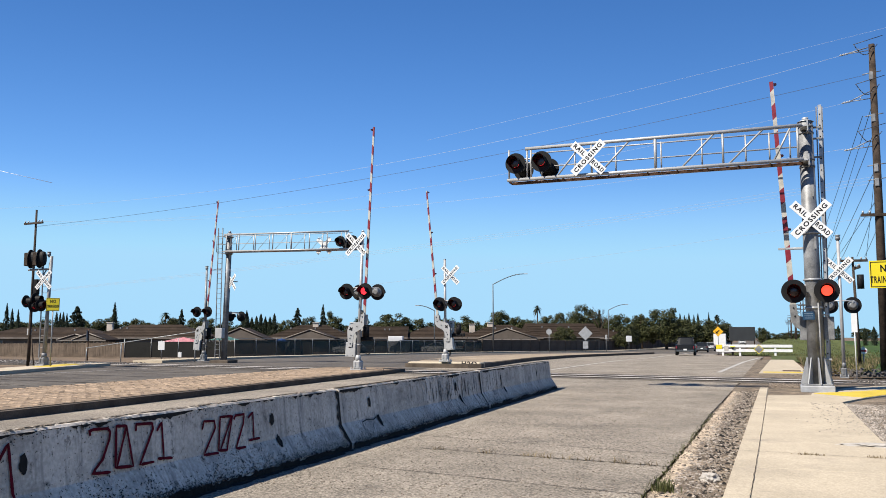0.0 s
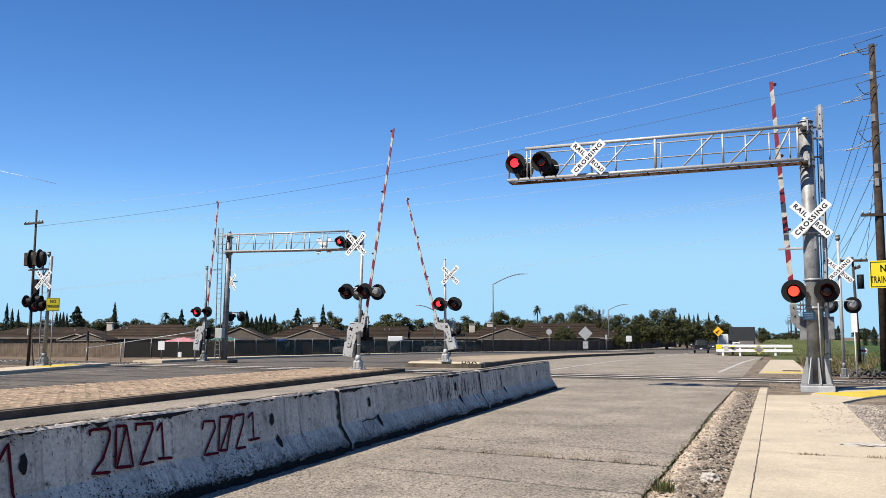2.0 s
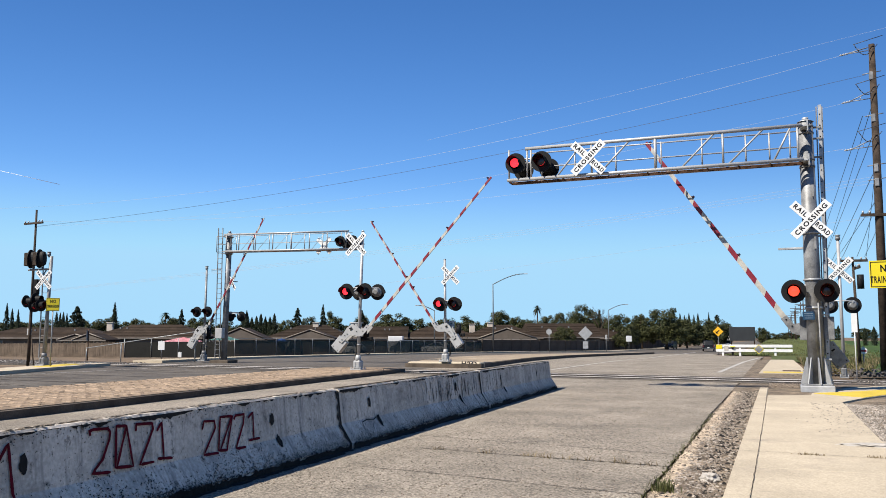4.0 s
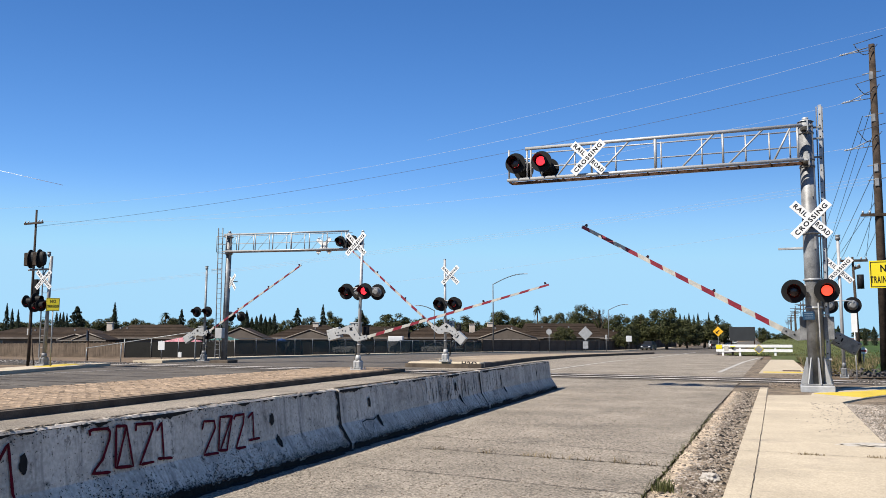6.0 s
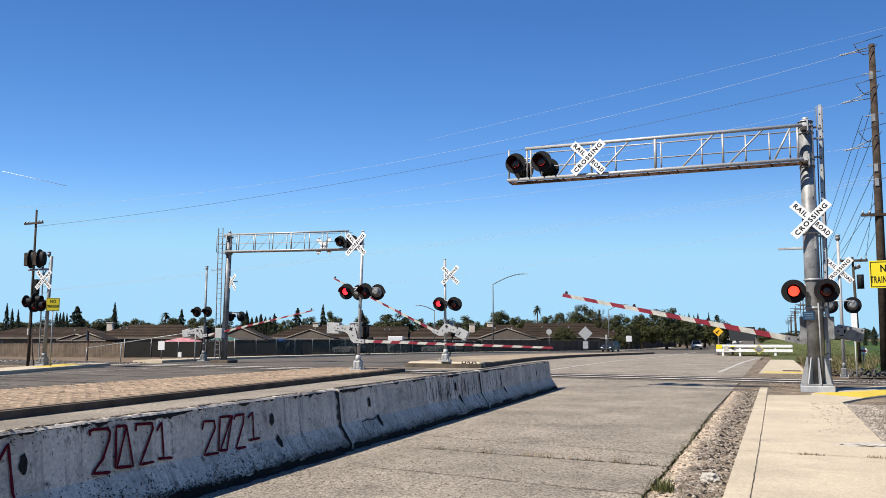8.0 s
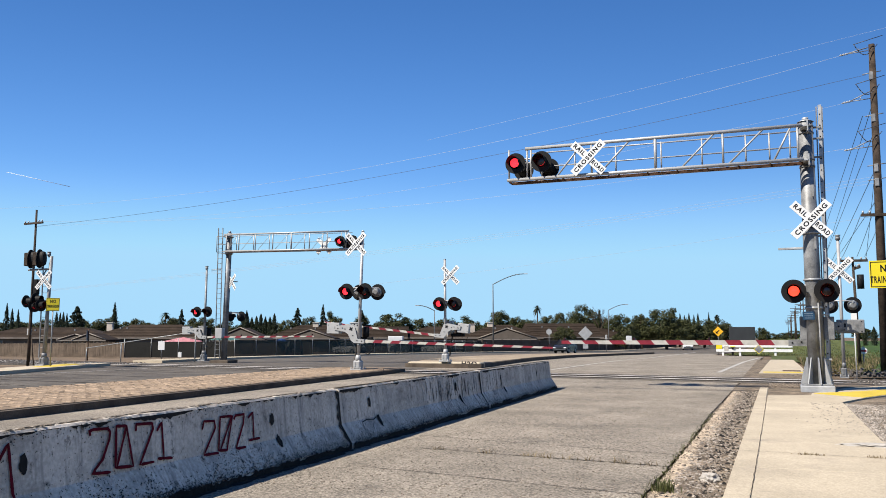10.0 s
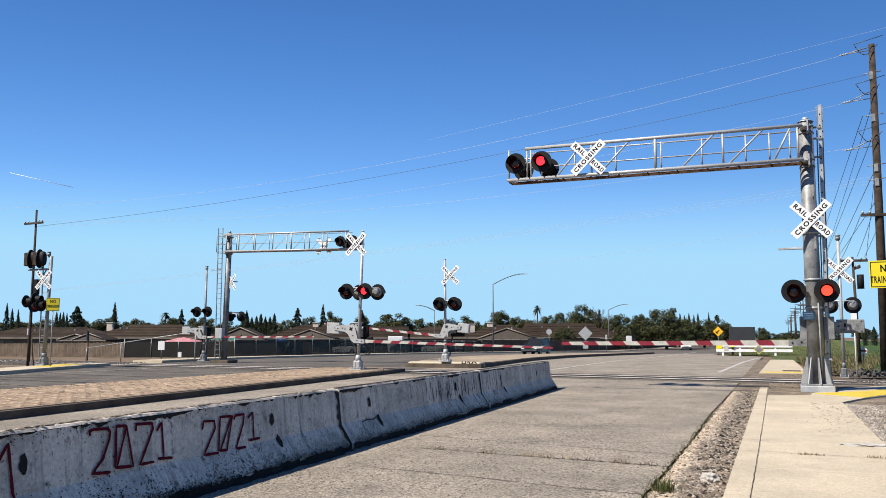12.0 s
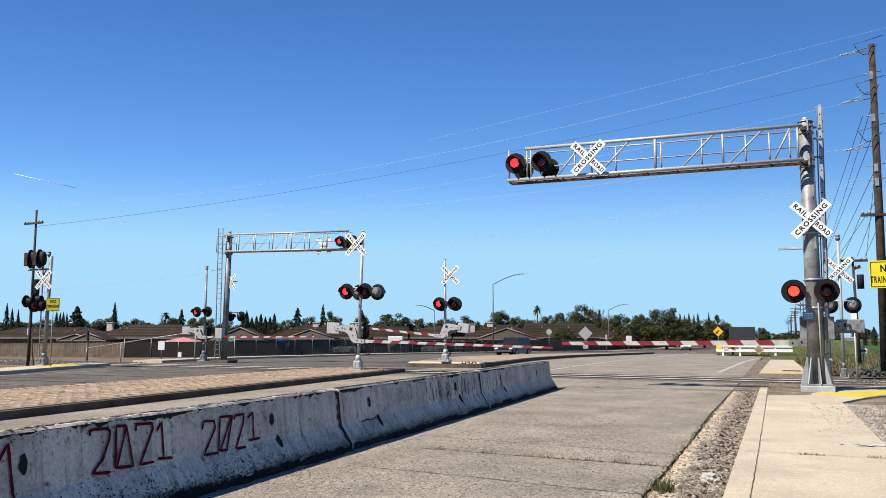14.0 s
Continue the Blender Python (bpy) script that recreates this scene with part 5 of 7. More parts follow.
V = 21.7
house(-118.5, 111.7, V, 22, 11, 2.4, 1.7)
house(-141, 103, V, 20, 11, 2.4, 1.7)
house(-108, 108.4, V, 5, 6, 2.0, 0.9, gable_front=True)
house(-103.5, 106.5, V, 4.4, 5, 2.0, 1.0, gable_front=True)
house(-101.5, 118.4, V, 19, 11, 2.4, 2.2, chimney=-8)
house(-79.7, 113.7, V + 4, 7.6, 8, 1.9, 1.9, gable_front=True)
house(-77.4, 131.3, V, 14, 10, 2.4, 2.2, chimney=0.5)
house(-73, 124, V, 7, 7, 2.2, 1.4, gable_front=True)
house(-66.5, 135.3, V, 10, 9, 2.4, 1.9, "gable")
house(-57, 141, V, 14, 10, 2.4, 1.9, chimney=6)
house(-46, 143.6, V, 13, 10, 2.4, 2.2, chimney=-2)
house(-41.2, 131.5, V - 3, 8.2, 9, 2.1, 1.6, gable_front=True)
house(-36.8, 149.8, V + 10, 12, 9, 2.5, 2.4, "gable")
house(-33.6, 174, V, 11, 9, 2.3, 1.9, "gable")

bm = bmesh.new()
box(bm, (0, 0, 1.2), (2.2, 2.0, 2.4), bevel=0.05)
tagged(new("utility_box", finish("utility_box", bm, "white")), "white box-shaped unit beyond the fence", "utility box").matrix_world = pose(-54.2, 116.5, drop(-54, 116), rz=20)


# leaves
def leaves(bm, rng, c, r, n, size, squash=1.0, shell=0.55):
    for _ in range(n):
        d = Vector((rng.gauss(0, 1), rng.gauss(0, 1), rng.gauss(0, 1))).normalized()
        p = Vector(c) + d * r * (shell + (1 - shell) * rng.random() ** 0.6)
        p.z = c[2] + (p.z - c[2]) * squash
        u = Vector((rng.gauss(0, 1), rng.gauss(0, 1), rng.gauss(0, 1))).normalized()
        w = u.cross(d + Vector((0.01, 0.02, 0.3))).normalized()
        s = size * rng.uniform(0.6, 1.3)
        bm.faces.new([bm.verts.new(p + q) for q in (u * s, w * s * 0.6, -u * s, -w * s * 0.6)])


def broad_tree(seed, leaf="leaf"):
    """A unit tree: 1 m high and about 0.6 m wide, to be scaled."""
    rng = random.Random(seed)
    root = thing("tree", Matrix.Identity(4), "leafy green broadleaf tree", "tree", "trees behind the houses")
    bm = bmesh.new()
    tube(bm, (0, 0, -0.02), (0.01, 0, 0.3), 0.03, 0.022, 8)
    tube(bm, (0.01, 0, 0.3), (-0.01, 0.01, 0.6), 0.022, 0.01, 8)
    for i in range(6):
        a = i * 1.05 + rng.random()
        tube(bm, (0, 0, 0.25 + 0.05 * i), (0.22 * math.cos(a), 0.22 * math.sin(a), 0.45 + 0.06 * i), 0.012, 0.005, 6)
    part("trunk", bm, "bark", root)
    bm = bmesh.new()
    leaves(bm, rng, (0, 0, 0.50), 0.30, 1500, 0.030, 1.1, 0.1)
    for i in range(34):
        a, u = rng.uniform(0, 6.28), rng.random() ** 0.8
        rr = 0.34 * math.sqrt(max(0.05, 1 - ((u - 0.42) / 0.62) ** 2))
        c = (rr * math.cos(a), rr * math.sin(a), 0.20 + 0.68 * u)
        leaves(bm, rng, c, rng.uniform(0.07, 0.13), 230, 0.0145, 0.85, 0.35)
    part("crown", bm, leaf, root)
    return root


def cypress(seed):
    rng = random.Random(seed)
    root = thing("cypress_tree", Matrix.Identity(4), "slender dark cypress tree", "tree", "cypresses")
    bm = bmesh.new()
    tube(bm, (0, 0, -0.02), (0, 0, 0.9), 0.02, 0.005, 6)
    part("trunk", bm, "bark", root)
    bm = bmesh.new()
    for i in range(34):
        u = i / 33
        r = 0.42 * (0.7 + 0.3 * math.sin(math.pi * min(1, u + 0.15))) * (1 - u ** 4 * 0.9)
        for _ in range(3):
            c = (rng.uniform(-0.18, 0.18) * r, rng.uniform(-0.18, 0.18) * r, 0.05 + 0.92 * u)
            leaves(bm, rng, c, r * rng.uniform(0.75, 1.0), 22, 0.032, 0.16, 0.3)
    part("crown", bm, "leaf_dark", root)
    return root


def conifer(seed):
    rng = random.Random(seed)
    root = thing("conifer_tree", Matrix.Identity(4), "dark layered conifer behind the houses", "tree", "conifers")
    bm = bmesh.new()
    tube(bm, (0, 0, -0.02), (0, 0, 0.97), 0.022, 0.004, 8)
    part("trunk", bm, "bark", root)
    bm = bmesh.new()
    for i in range(34):
        u = i / 33
        r = 0.5 * (1 - u) ** 0.8 * rng.uniform(0.5, 1.0) + 0.02
        a = i * 2.4
        for k in (0.35, 0.7, 1.0):
            c = (r * k * math.cos(a), r * k * math.sin(a), 0.22 + 0.76 * u - 0.05 * k)
            leaves(bm, rng, c, 0.07 * (1.2 - 0.7 * u), 22, 0.03, 0.6, 0.2)
    part("crown", bm, "leaf_dark", root)
    return root


def palm(seed):
    rng = random.Random(seed)
    root = thing("palm_tree", Matrix.Identity(4), "tall palm with a tuft of fronds", "tree", "palms")
    bm = bmesh.new()
    tube(bm, (0, 0, -0.02), (0.01, 0, 0.86), 0.022, 0.016, 8)
    part("trunk", bm, "bark", root)
    bm = bmesh.new()
    for i in range(46):
        a, e = rng.uniform(0, 6.28), rng.uniform(-0.9, 1.2)
        d = Vector((math.cos(a) * math.cos(e), math.sin(a) * math.cos(e), math.sin(e)))
        side = d.cross(Vector((0, 0, 1))).normalized()
        prev = None
        for k in range(5):
            u = k / 4
            p = Vector((0.01, 0, 0.87)) + d * 0.15 * u - Vector((0, 0, 0.09 * u * u))
            w = 0.022 * math.sin(math.pi * (0.15 + 0.85 * u)) + 0.003
            row = [bm.verts.new(p - side * w), bm.verts.new(p + side * w)]
            if prev:
                bm.faces.new((prev[0], prev[1], row[1], row[0]))
            prev = row
    part("crown", bm, "leaf_dark", root)
    return root


class Placer:
    """Puts the first tree of a kind at its place and copies of it at the others."""

    def __init__(self, roots, grow=1.0, spread=1.0):
        self.roots, self.n, self.grow, self.spread = roots, 0, grow, spread

    def put(self, x, y, h, w, sink=0.15):
        i = self.n
        self.n += 1
        src = self.roots[i % len(self.roots)]
        rz = radians(137 * i)
        m = Matrix.LocRotScale((x, y, drop(x, y) - sink), Euler((0, 0, rz)), (w * self.spread, w * self.spread, h * self.grow))
        if i < len(self.roots):
            src.matrix_basis = m
        else:
            o = copy_thing(src, Matrix.Identity(4))
            o.matrix_basis = m


broad = Placer([broad_tree(s) for s in (1, 2, 3, 4, 5)], 1.1, 1.25)
for x, y, h, w in ((-152.4, 160, 7.2, 8.5), (-146.9, 165, 6.9, 7), (-137.7, 165, 7.0, 6), (-129.3, 165, 7.1, 6), (-111.9, 178, 6.8, 5.5), (-106.1, 178, 7.4, 5), (-99.5, 178, 8.5, 6), (-93.9, 182, 7.5, 5)):
    broad.put(x, y, h, w)
for x, y, h, w in ((-82.4, 176, 7.8, 9), (-77.3, 180, 6.9, 7), (-71.7, 182, 6.8, 6.5), (-66.3, 182, 7.3, 6.5), (-58.3, 180, 8.2, 6.2), (-50.9, 170, 6.7, 4.6), (-47.8, 184, 7.4, 5.6), (-43.2, 180, 7.8, 6.2), (-38.4, 178, 9.3, 7.2)):
    broad.put(x, y, h, w)
for x, y, h, w in ((-30.6, 176, 7.1, 6), (-25.3, 172, 7.0, 5.6), (-20.5, 172, 8.3, 9), (-18.3, 190, 6.3, 7), (-15.5, 200, 6.4, 7), (-12.0, 215, 5.6, 4.5), (-3.7, 240, 5.0, 4.4), (0.6, 300, 4.0, 8), (-57.4, 200, 6.8, 7), (-39.5, 200, 7.2, 6.6), (-197.3, 175, 6.7, 11), (-188.0, 178, 7.2, 9), (-26.6, 160, 5.0, 5), (-33.5, 139, 4.2, 4.4)):
    broad.put(x, y, h, w)
for k in range(40):
    broad.put(-190 + 4.5 * k + 2 * math.sin(k * 1.7), 200 + 9 * math.sin(k * 2.3) + 0.7 * k, 6.3 + 0.7 * math.sin(k * 3.1), 8.5)
for k in range(12):
    broad.put(8 + 14 * k, 420 + 10 * math.sin(k * 2.0), 5.5 + 1.5 * math.sin(k * 1.3), 11)
for k in range(14):
    broad.put(-208 + 6.2 * k, 176 + 3 * math.sin(k * 1.9), 6.7 + 0.6 * math.sin(k * 2.7), 6.5)
slim = Placer([cypress(s) for s in (11, 12)], 1.0, 1.45)
for x, y, h, w in ((-171.3, 147.3, 10.8, 1.7), (-170.2, 147.9, 9.5, 1.5), (-168.8, 148.4, 9.3, 1.4), (-160.3, 151.9, 8.8, 1.6), (-159.5, 152.2, 8.5, 1.6), (-158.8, 152.5, 8.7, 1.6), (-158.0, 152.8, 8.4, 1.4), (-147.2, 156.8, 11.1, 1.9), (-117.9, 168.7, 9.1, 1.9)):
    slim.put(x, y, h, w)
for k in range(8):
    slim.put(-124.8 + 1.05 * k, 177 + 0.42 * k, 8.1 + 0.5 * math.sin(k * 2.0), 2.3)
for x, y, h, w in ((-25.7, 248.7, 9.6, 1.5), (-24.5, 249.3, 8.9, 1.5), (-23.3, 249.7, 9.6, 1.5), (-22.0, 250.3, 9.1, 1.5), (-20.9, 250.7, 9.6, 1.5), (-18.0, 251.8, 9.8, 1.3), (14.5, 265.2, 5.7, 1.7), (16.5, 266.0, 6.0, 2.2), (26.0, 269.8, 5.7, 2.2), (23.6, 268.9, 5.4, 1.7)):
    slim.put(x, y, h, w)
pines = Placer([conifer(s) for s in (21, 22)])
for x, y, h, w in ((-144.0, 142.1, 9.6, 8.0), (-125.8, 154.8, 9.1, 4.2), (-101.2, 164.5, 9.4, 5.4), (-95.8, 166.6, 10.2, 3.4), (-87.7, 170.0, 8.9, 5.0), (-37.4, 190.0, 9.1, 3.6)):
    pines.put(x, y, h, w)
palms = Placer([palm(31)])
for x, y, h, w in ((-136.1, 161.5, 9.2, 10), (-53.1, 194.4, 11.0, 8), (-13.2, 210.5, 8.6, 6.5)):
    palms.put(x, y, h, w)

def bare_tree(x, y, h):
    rng = random.Random(77)
    root = thing("bare_tree", pose(x, y, drop(x, y) - 0.1), "leafless grey tree among green ones", "tree")
    bm = bmesh.new()

    def grow(p, d, length, r, depth):
        q = p + d * length
        tube(bm, p, q, r, r * 0.65, 5, False)
        if depth:
            for _ in range(3):
                t = (d + Vector((rng.uniform(-0.8, 0.8), rng.uniform(-0.8, 0.8), rng.uniform(-0.1, 0.4)))).normalized()
                grow(p.lerp(q, rng.uniform(0.6, 1.0)), t, length * rng.uniform(0.5, 0.75), r * 0.6, depth - 1)

    grow(Vector((0, 0, 0)), Vector((0, 0, 1)), h * 0.45, 0.16, 4)
    part("trunk", bm, "bark", root)


bare_tree(-34.1, 174, 8.7)
# hoarding beside the far road
hb = thing("billboard", pose(-7.7, 213.2, drop(-7.7, 213), rz=21), "large grey back of a roadside hoarding on posts", "billboard")
bm = bmesh.new()
box(bm, (0, 0, 3.25), (6.1, 0.25, 3.3), bevel=0.03)
part("board", bm, "billboard", hb)
for x in (-2.6, 2.9):
    bm = bmesh.new()
    tube(bm, (x, 0.2, -0.2), (x, 0.2, 4.6), 0.14)
    part("post", bm, "rust", hb)
# ---------------------------------------------------------------- barricade and vehicles
def barricade():
    x0, x1, y = -5.85, 1.4, 90.5
    z = drop(-2, y)
    root = thing("road_barricade", pose(0, y, z, rz=0), "white two-rail road barricade hung with small signs", "barricade")
    for zc in (0.98, 0.52):
        bm = bmesh.new()
        box(bm, ((x0 + x1) / 2, 0, zc), (x1 - x0, 0.06, 0.28), bevel=0.01)
        part("rail", bm, "white", root)
    for x in (-5.2, -3.55, -0.2):
        bm = bmesh.new()
        box(bm, (x, 0.08, 0.5), (0.2, 0.1, 1.2), bevel=0.01)
        part("post", bm, "white", root)
    bm = bmesh.new()
    box(bm, (-5.55, -0.05, 0.9), (0.6, 0.01, 0.42))
    part("panel", bm, "yellow", root, "yellow warning panel")
    bm = bmesh.new()
    tube(bm, (-4.25, -0.06, 0.95), (-4.25, -0.05, 0.9), 0.24, seg=20)
    part("round_sign", bm, "yellow", root, "round yellow sign")
    bm = bmesh.new()
    tube(bm, (-4.25, 0.1, -0.1), (-4.25, 0.1, 0.9), 0.1)
    part("stake", bm, "black", root)
    bm = bmesh.new()
    box(bm, (-4.85, -0.05, 0.75), (0.4, 0.01, 0.5))
    part("notice", bm, "cloth", root, "faded notice")
    bm = bmesh.new()
    box(bm, (0, 0, 0), (0.7, 0.01, 0.7), pose(-1.75, -0.06, 0.65, ry=45))
    p = part("diamond_sign", bm, "yellow", root, "yellow-edged diamond object marker")
    bm = bmesh.new()
    box(bm, (0, 0, 0), (0.6, 0.01, 0.6), pose(-1.75, -0.072, 0.65, ry=45))
    part("face", bm, "galv_dark", p)
    return root


barricade()
CAR_FORMS = {}


def car_part(bm, pts, half, taper_z, tuck):
    """A body shell: a side outline swept across, drawn in above taper_z."""
    rows = []
    n = 6
    for i in range(n + 1):
        s = -1 + 2 * i / n
        e = 1 - 0.05 * abs(s) ** 6
        rows.append([bm.verts.new((s * half * (1 - tuck * max(0, z - taper_z)), y * e, z - 0.02 * abs(s) ** 4)) for y, z in pts])
    for a, b in zip(rows, rows[1:]):
        for j in range(len(pts)):
            k = (j + 1) % len(pts)
            bm.faces.new((a[j], a[k], b[k], b[j]))
    bm.faces.new(rows[0])
    bm.faces.new(rows[-1][::-1])
    bmesh.ops.recalc_face_normals(bm, faces=bm.faces[:])


def vehicle(kind, paint, label, m):
    """A car whose front points to +Y."""
    root = thing(kind, m, label, "car", "cars")
    if kind == "pickup_truck":
        L, half, lower = 2.85, 0.98, [(-2.85, 0.55), (-2.85, 1.12), (-0.6, 1.15), (-0.55, 1.2), (1.2, 1.22), (2.7, 1.12), (2.85, 0.9), (2.85, 0.5), (2.2, 0.42), (-2.3, 0.42)]
        cabin = [(-0.75, 1.15), (-0.55, 1.82), (0.6, 1.86), (1.35, 1.18)]
        axles, r = (-1.75, 1.8), 0.4
    elif kind == "suv":
        L, half, lower = 2.35, 0.93, [(-2.3, 0.45), (-2.35, 1.0), (1.0, 1.08), (2.1, 0.98), (2.35, 0.75), (2.33, 0.4), (1.9, 0.3), (-1.9, 0.3)]
        cabin = [(-2.25, 1.0), (-1.95, 1.62), (0.2, 1.72), (1.15, 1.06)]
        axles, r = (-1.4, 1.42), 0.36
    elif kind == "box_truck":
        L, half, lower = 3.6, 1.1, [(1.6, 0.5), (1.6, 2.2), (2.6, 2.2), (3.3, 1.4), (3.6, 1.2), (3.6, 0.5), (-3.4, 0.5), (-3.4, 0.75), (1.55, 0.75)]
        cabin = [(1.9, 1.4), (1.95, 2.1), (2.55, 2.12), (3.15, 1.42)]
        axles, r = (-2.2, 2.4), 0.42
    else:
        L, half, lower = 2.3, 0.9, [(-2.25, 0.4), (-2.3, 0.95), (-1.5, 1.0), (0.9, 0.98), (2.1, 0.85), (2.3, 0.65), (2.28, 0.36), (1.85, 0.26), (-1.85, 0.26)]
        cabin = [(-1.75, 0.98), (-1.0, 1.42), (0.15, 1.45), (1.05, 0.96)]
        axles, r = (-1.35, 1.38), 0.33
    bm = bmesh.new()
    car_part(bm, lower, half, 0.7, 0.08)
    part("body", bm, paint, root)
    bm = bmesh.new()
    car_part(bm, cabin, half * 0.93, cabin[0][1], 0.28)
    cab = part("cabin", bm, "glass_dark", root, "dark tinted glass")
    bm = bmesh.new()
    zt = cabin[1][1]
    box(bm, (0, (cabin[1][0] + cabin[2][0]) / 2, (zt + cabin[2][1]) / 2 + 0.01), (half * 1.48, cabin[2][0] - cabin[1][0] + 0.1, 0.06), bevel=0.02)
    for s in (-1, 1):
        for (ya, za), (yb, zb) in ((cabin[0], cabin[1]), (cabin[3], cabin[2])):
            tube(bm, (s * half * 0.92, ya, za), (s * half * 0.76, yb, zb), 0.04, seg=6)
    part("roof", bm, paint, root)
    if kind == "box_truck":
        bm = bmesh.new()
        box(bm, (0, -1.0, 1.95), (2.4, 5.0, 2.4), bevel=0.03)
        part("cargo_box", bm, "white", root, "pale cargo box with roller door")
    for s in (-1, 1):
        for y in axles:
            bm = bmesh.new()
            tube(bm, (s * (half - 0.2), y, r), (s * (half + 0.02), y, r), r, seg=18)
            w = part("wheel", bm, "rubber", root)
            bm = bmesh.new()
            tube(bm, (s * (half - 0.02), y, r), (s * (half + 0.03), y, r), r * 0.6, seg=14)
            part("rim", bm, "galv", w)
        bm = bmesh.new()
        box(bm, (s * (half - 0.22), L - 0.03, 0.72 if kind != "pickup_truck" else 0.95), (0.34, 0.12, 0.14), bevel=0.02)
        part("headlight", bm, "white", root)
        bm = bmesh.new()
        box(bm, (s * (half - 0.14), -L + 0.03, 0.85), (0.12, 0.08, 0.26), bevel=0.02)
        part("tail_light", bm, "red", root)
        bm = bmesh.new()
        box(bm, (s * (half + 0.1), cabin[3][0] - 0.25, cabin[3][1] + 0.05), (0.2, 0.1, 0.14), bevel=0.02)
        part("mirror", bm, paint, root)
    for y in (-L - 0.02, L + 0.02):
        bm = bmesh.new()
        box(bm, (0, y, 0.5), (half * 1.8, 0.14, 0.2), bevel=0.03)
        part("bumper", bm, "car_grey", root)
    bm = bmesh.new()
    box(bm, (0, L + 0.05, 0.62), (half * 0.9, 0.06, 0.2), bevel=0.02)
    part("grille", bm, "black", root)
    bm = bmesh.new()
    box(bm, (0, -L - 0.1, 0.62), (0.32, 0.02, 0.16))
    part("number_plate", bm, "white", root)
    return root


def on_road(x, y, heading):
    """On the asphalt, nose towards heading (degrees from +Y, to the left)."""
    return pose(x, y, drop(x, y) + 0.01, rz=heading)


pickup = vehicle("pickup_truck", "car_dark", "black pickup truck driving away along the road", on_road(-8.9, 91, 3))
sedan = vehicle("sedan", "car_grey", "dark grey saloon driving away", on_road(-10.7, 134, 3))
pale_sedan = vehicle("sedan", "car_white", "white saloon far down the road", on_road(-11.2, 160, 3))
suv = vehicle("suv", "car_blue", "dark blue estate car coming round the bend", on_road(-14, 260, 180))
pale_suv = vehicle("suv", "car_white", "white car queueing on the far road", on_road(-9, 330, 180))
truck = vehicle("box_truck", "car_white", "pale box truck heading into the distance", on_road(-11.1, 185, 2))
far_suv = vehicle("suv", "car_white", "white car parked beside the far road", on_road(-12.6, 243, 3))
for x, y, h, k, c, l in ((-48.5, 91, 70, "sedan", "car_white", "white saloon parked behind the mesh fence"), (-45.6, 101, 60, "suv", "car_grey", "grey car parked behind the mesh fence"), (-43.5, 107, 75, "sedan", "car_white", "white saloon parked behind the mesh fence"), (-41.8, 110.5, 20, "suv", "car_white", "white van parked behind the fence"), (-52, 84, 30, "suv", "car_blue", "dark car parked behind the mesh fence")):
    vehicle(k, c, l, pose(x, y, drop(x, y) - 0.06, rz=h))


def awning(x, y, z, w, d, cloth, label):
    root = thing("awning", pose(x, y, drop(x, y) - 0.1, rz=15), label, "awning")
    bm = bmesh.new()
    a, b = w / 2, d / 2
    base = [bm.verts.new(p) for p in ((-a, -b, z - 0.45), (a, -b, z - 0.45), (a, b, z - 0.45), (-a, b, z - 0.45))]
    top = bm.verts.new((0, 0, z))
    for i in range(4):
        bm.faces.new((base[i], base[(i + 1) % 4], top))
    bmesh.ops.solidify(bm, geom=bm.faces[:], thickness=0.03)
    part("canopy", bm, cloth, root)
    for sx in (-1, 1):
        for sy in (-1, 1):
            bm = bmesh.new()
            tube(bm, (sx * a * 0.97, sy * b * 0.97, 0), (sx * a * 0.97, sy * b * 0.97, z - 0.44), 0.025, seg=6)
            part("leg", bm, "post", root)


awning(-54.4, 67.3, 1.95, 3.4, 2.6, "pink", "pink cloth canopy behind the dark fence")
awning(-50.9, 69.2, 2.1, 2.2, 2.6, "teal", "pale teal cloth canopy behind the fence")
awning(-56.6, 88.4, 2.0, 1.6, 1.6, "tarp", "blue tarpaulin canopy among the houses")

# ---------------------------------------------------------------- field and grass
bm = bmesh.new()
ribbon(bm, lambda y: bend([(37, 3.2), (60, 3.5), (90, 9), (600, 14)])(y), lambda y: 420, span(37.5, 160, 6) + [200, 300, 600], 0.05, cols=24)
structure("field", bm, "field", "flat green crop field", "field")
bm = bmesh.new()
ribbon(bm, bend([(38, 1.3), (58, 1.2), (60, -0.4), (91, -0.6), (93, -5.6), (600, -5)]), bend([(38, 3.2), (60, 3.5), (90, 9), (600, 14)]), span(38, 160, 4) + [220, 330, 600], 0.03, cols=8)
structure("grass_verge", bm, "grass", "rough spring grass along the path", "grass")


def blades(name, seed, n, place, h, w, material, label, lean=0.5):
    rng = random.Random(seed)
    bm = bmesh.new()
    for _ in range(n):
        x, y, z = place(rng)
        hh, a, b = h * rng.uniform(0.5, 1.25), rng.uniform(0, 6.28), rng.uniform(0, lean)
        u = Vector((math.cos(a), math.sin(a), 0))
        s = Vector((-u.y, u.x, 0)) * w * rng.uniform(0.6, 1.3)
        p = Vector((x, y, z))
        q = p + u * hh * b * 0.4 + Vector((0, 0, hh * 0.6))
        t = p + u * hh * b + Vector((0, 0, hh))
        v = [bm.verts.new(c) for c in (p - s, p + s, q + s * 0.7, q - s * 0.7, t)]
        bm.faces.new(v[:4])
        bm.faces.new((v[3], v[2], v[4]))
    return tagged(new(name, finish(name, bm, material)), label, "grass", kind="stuff")


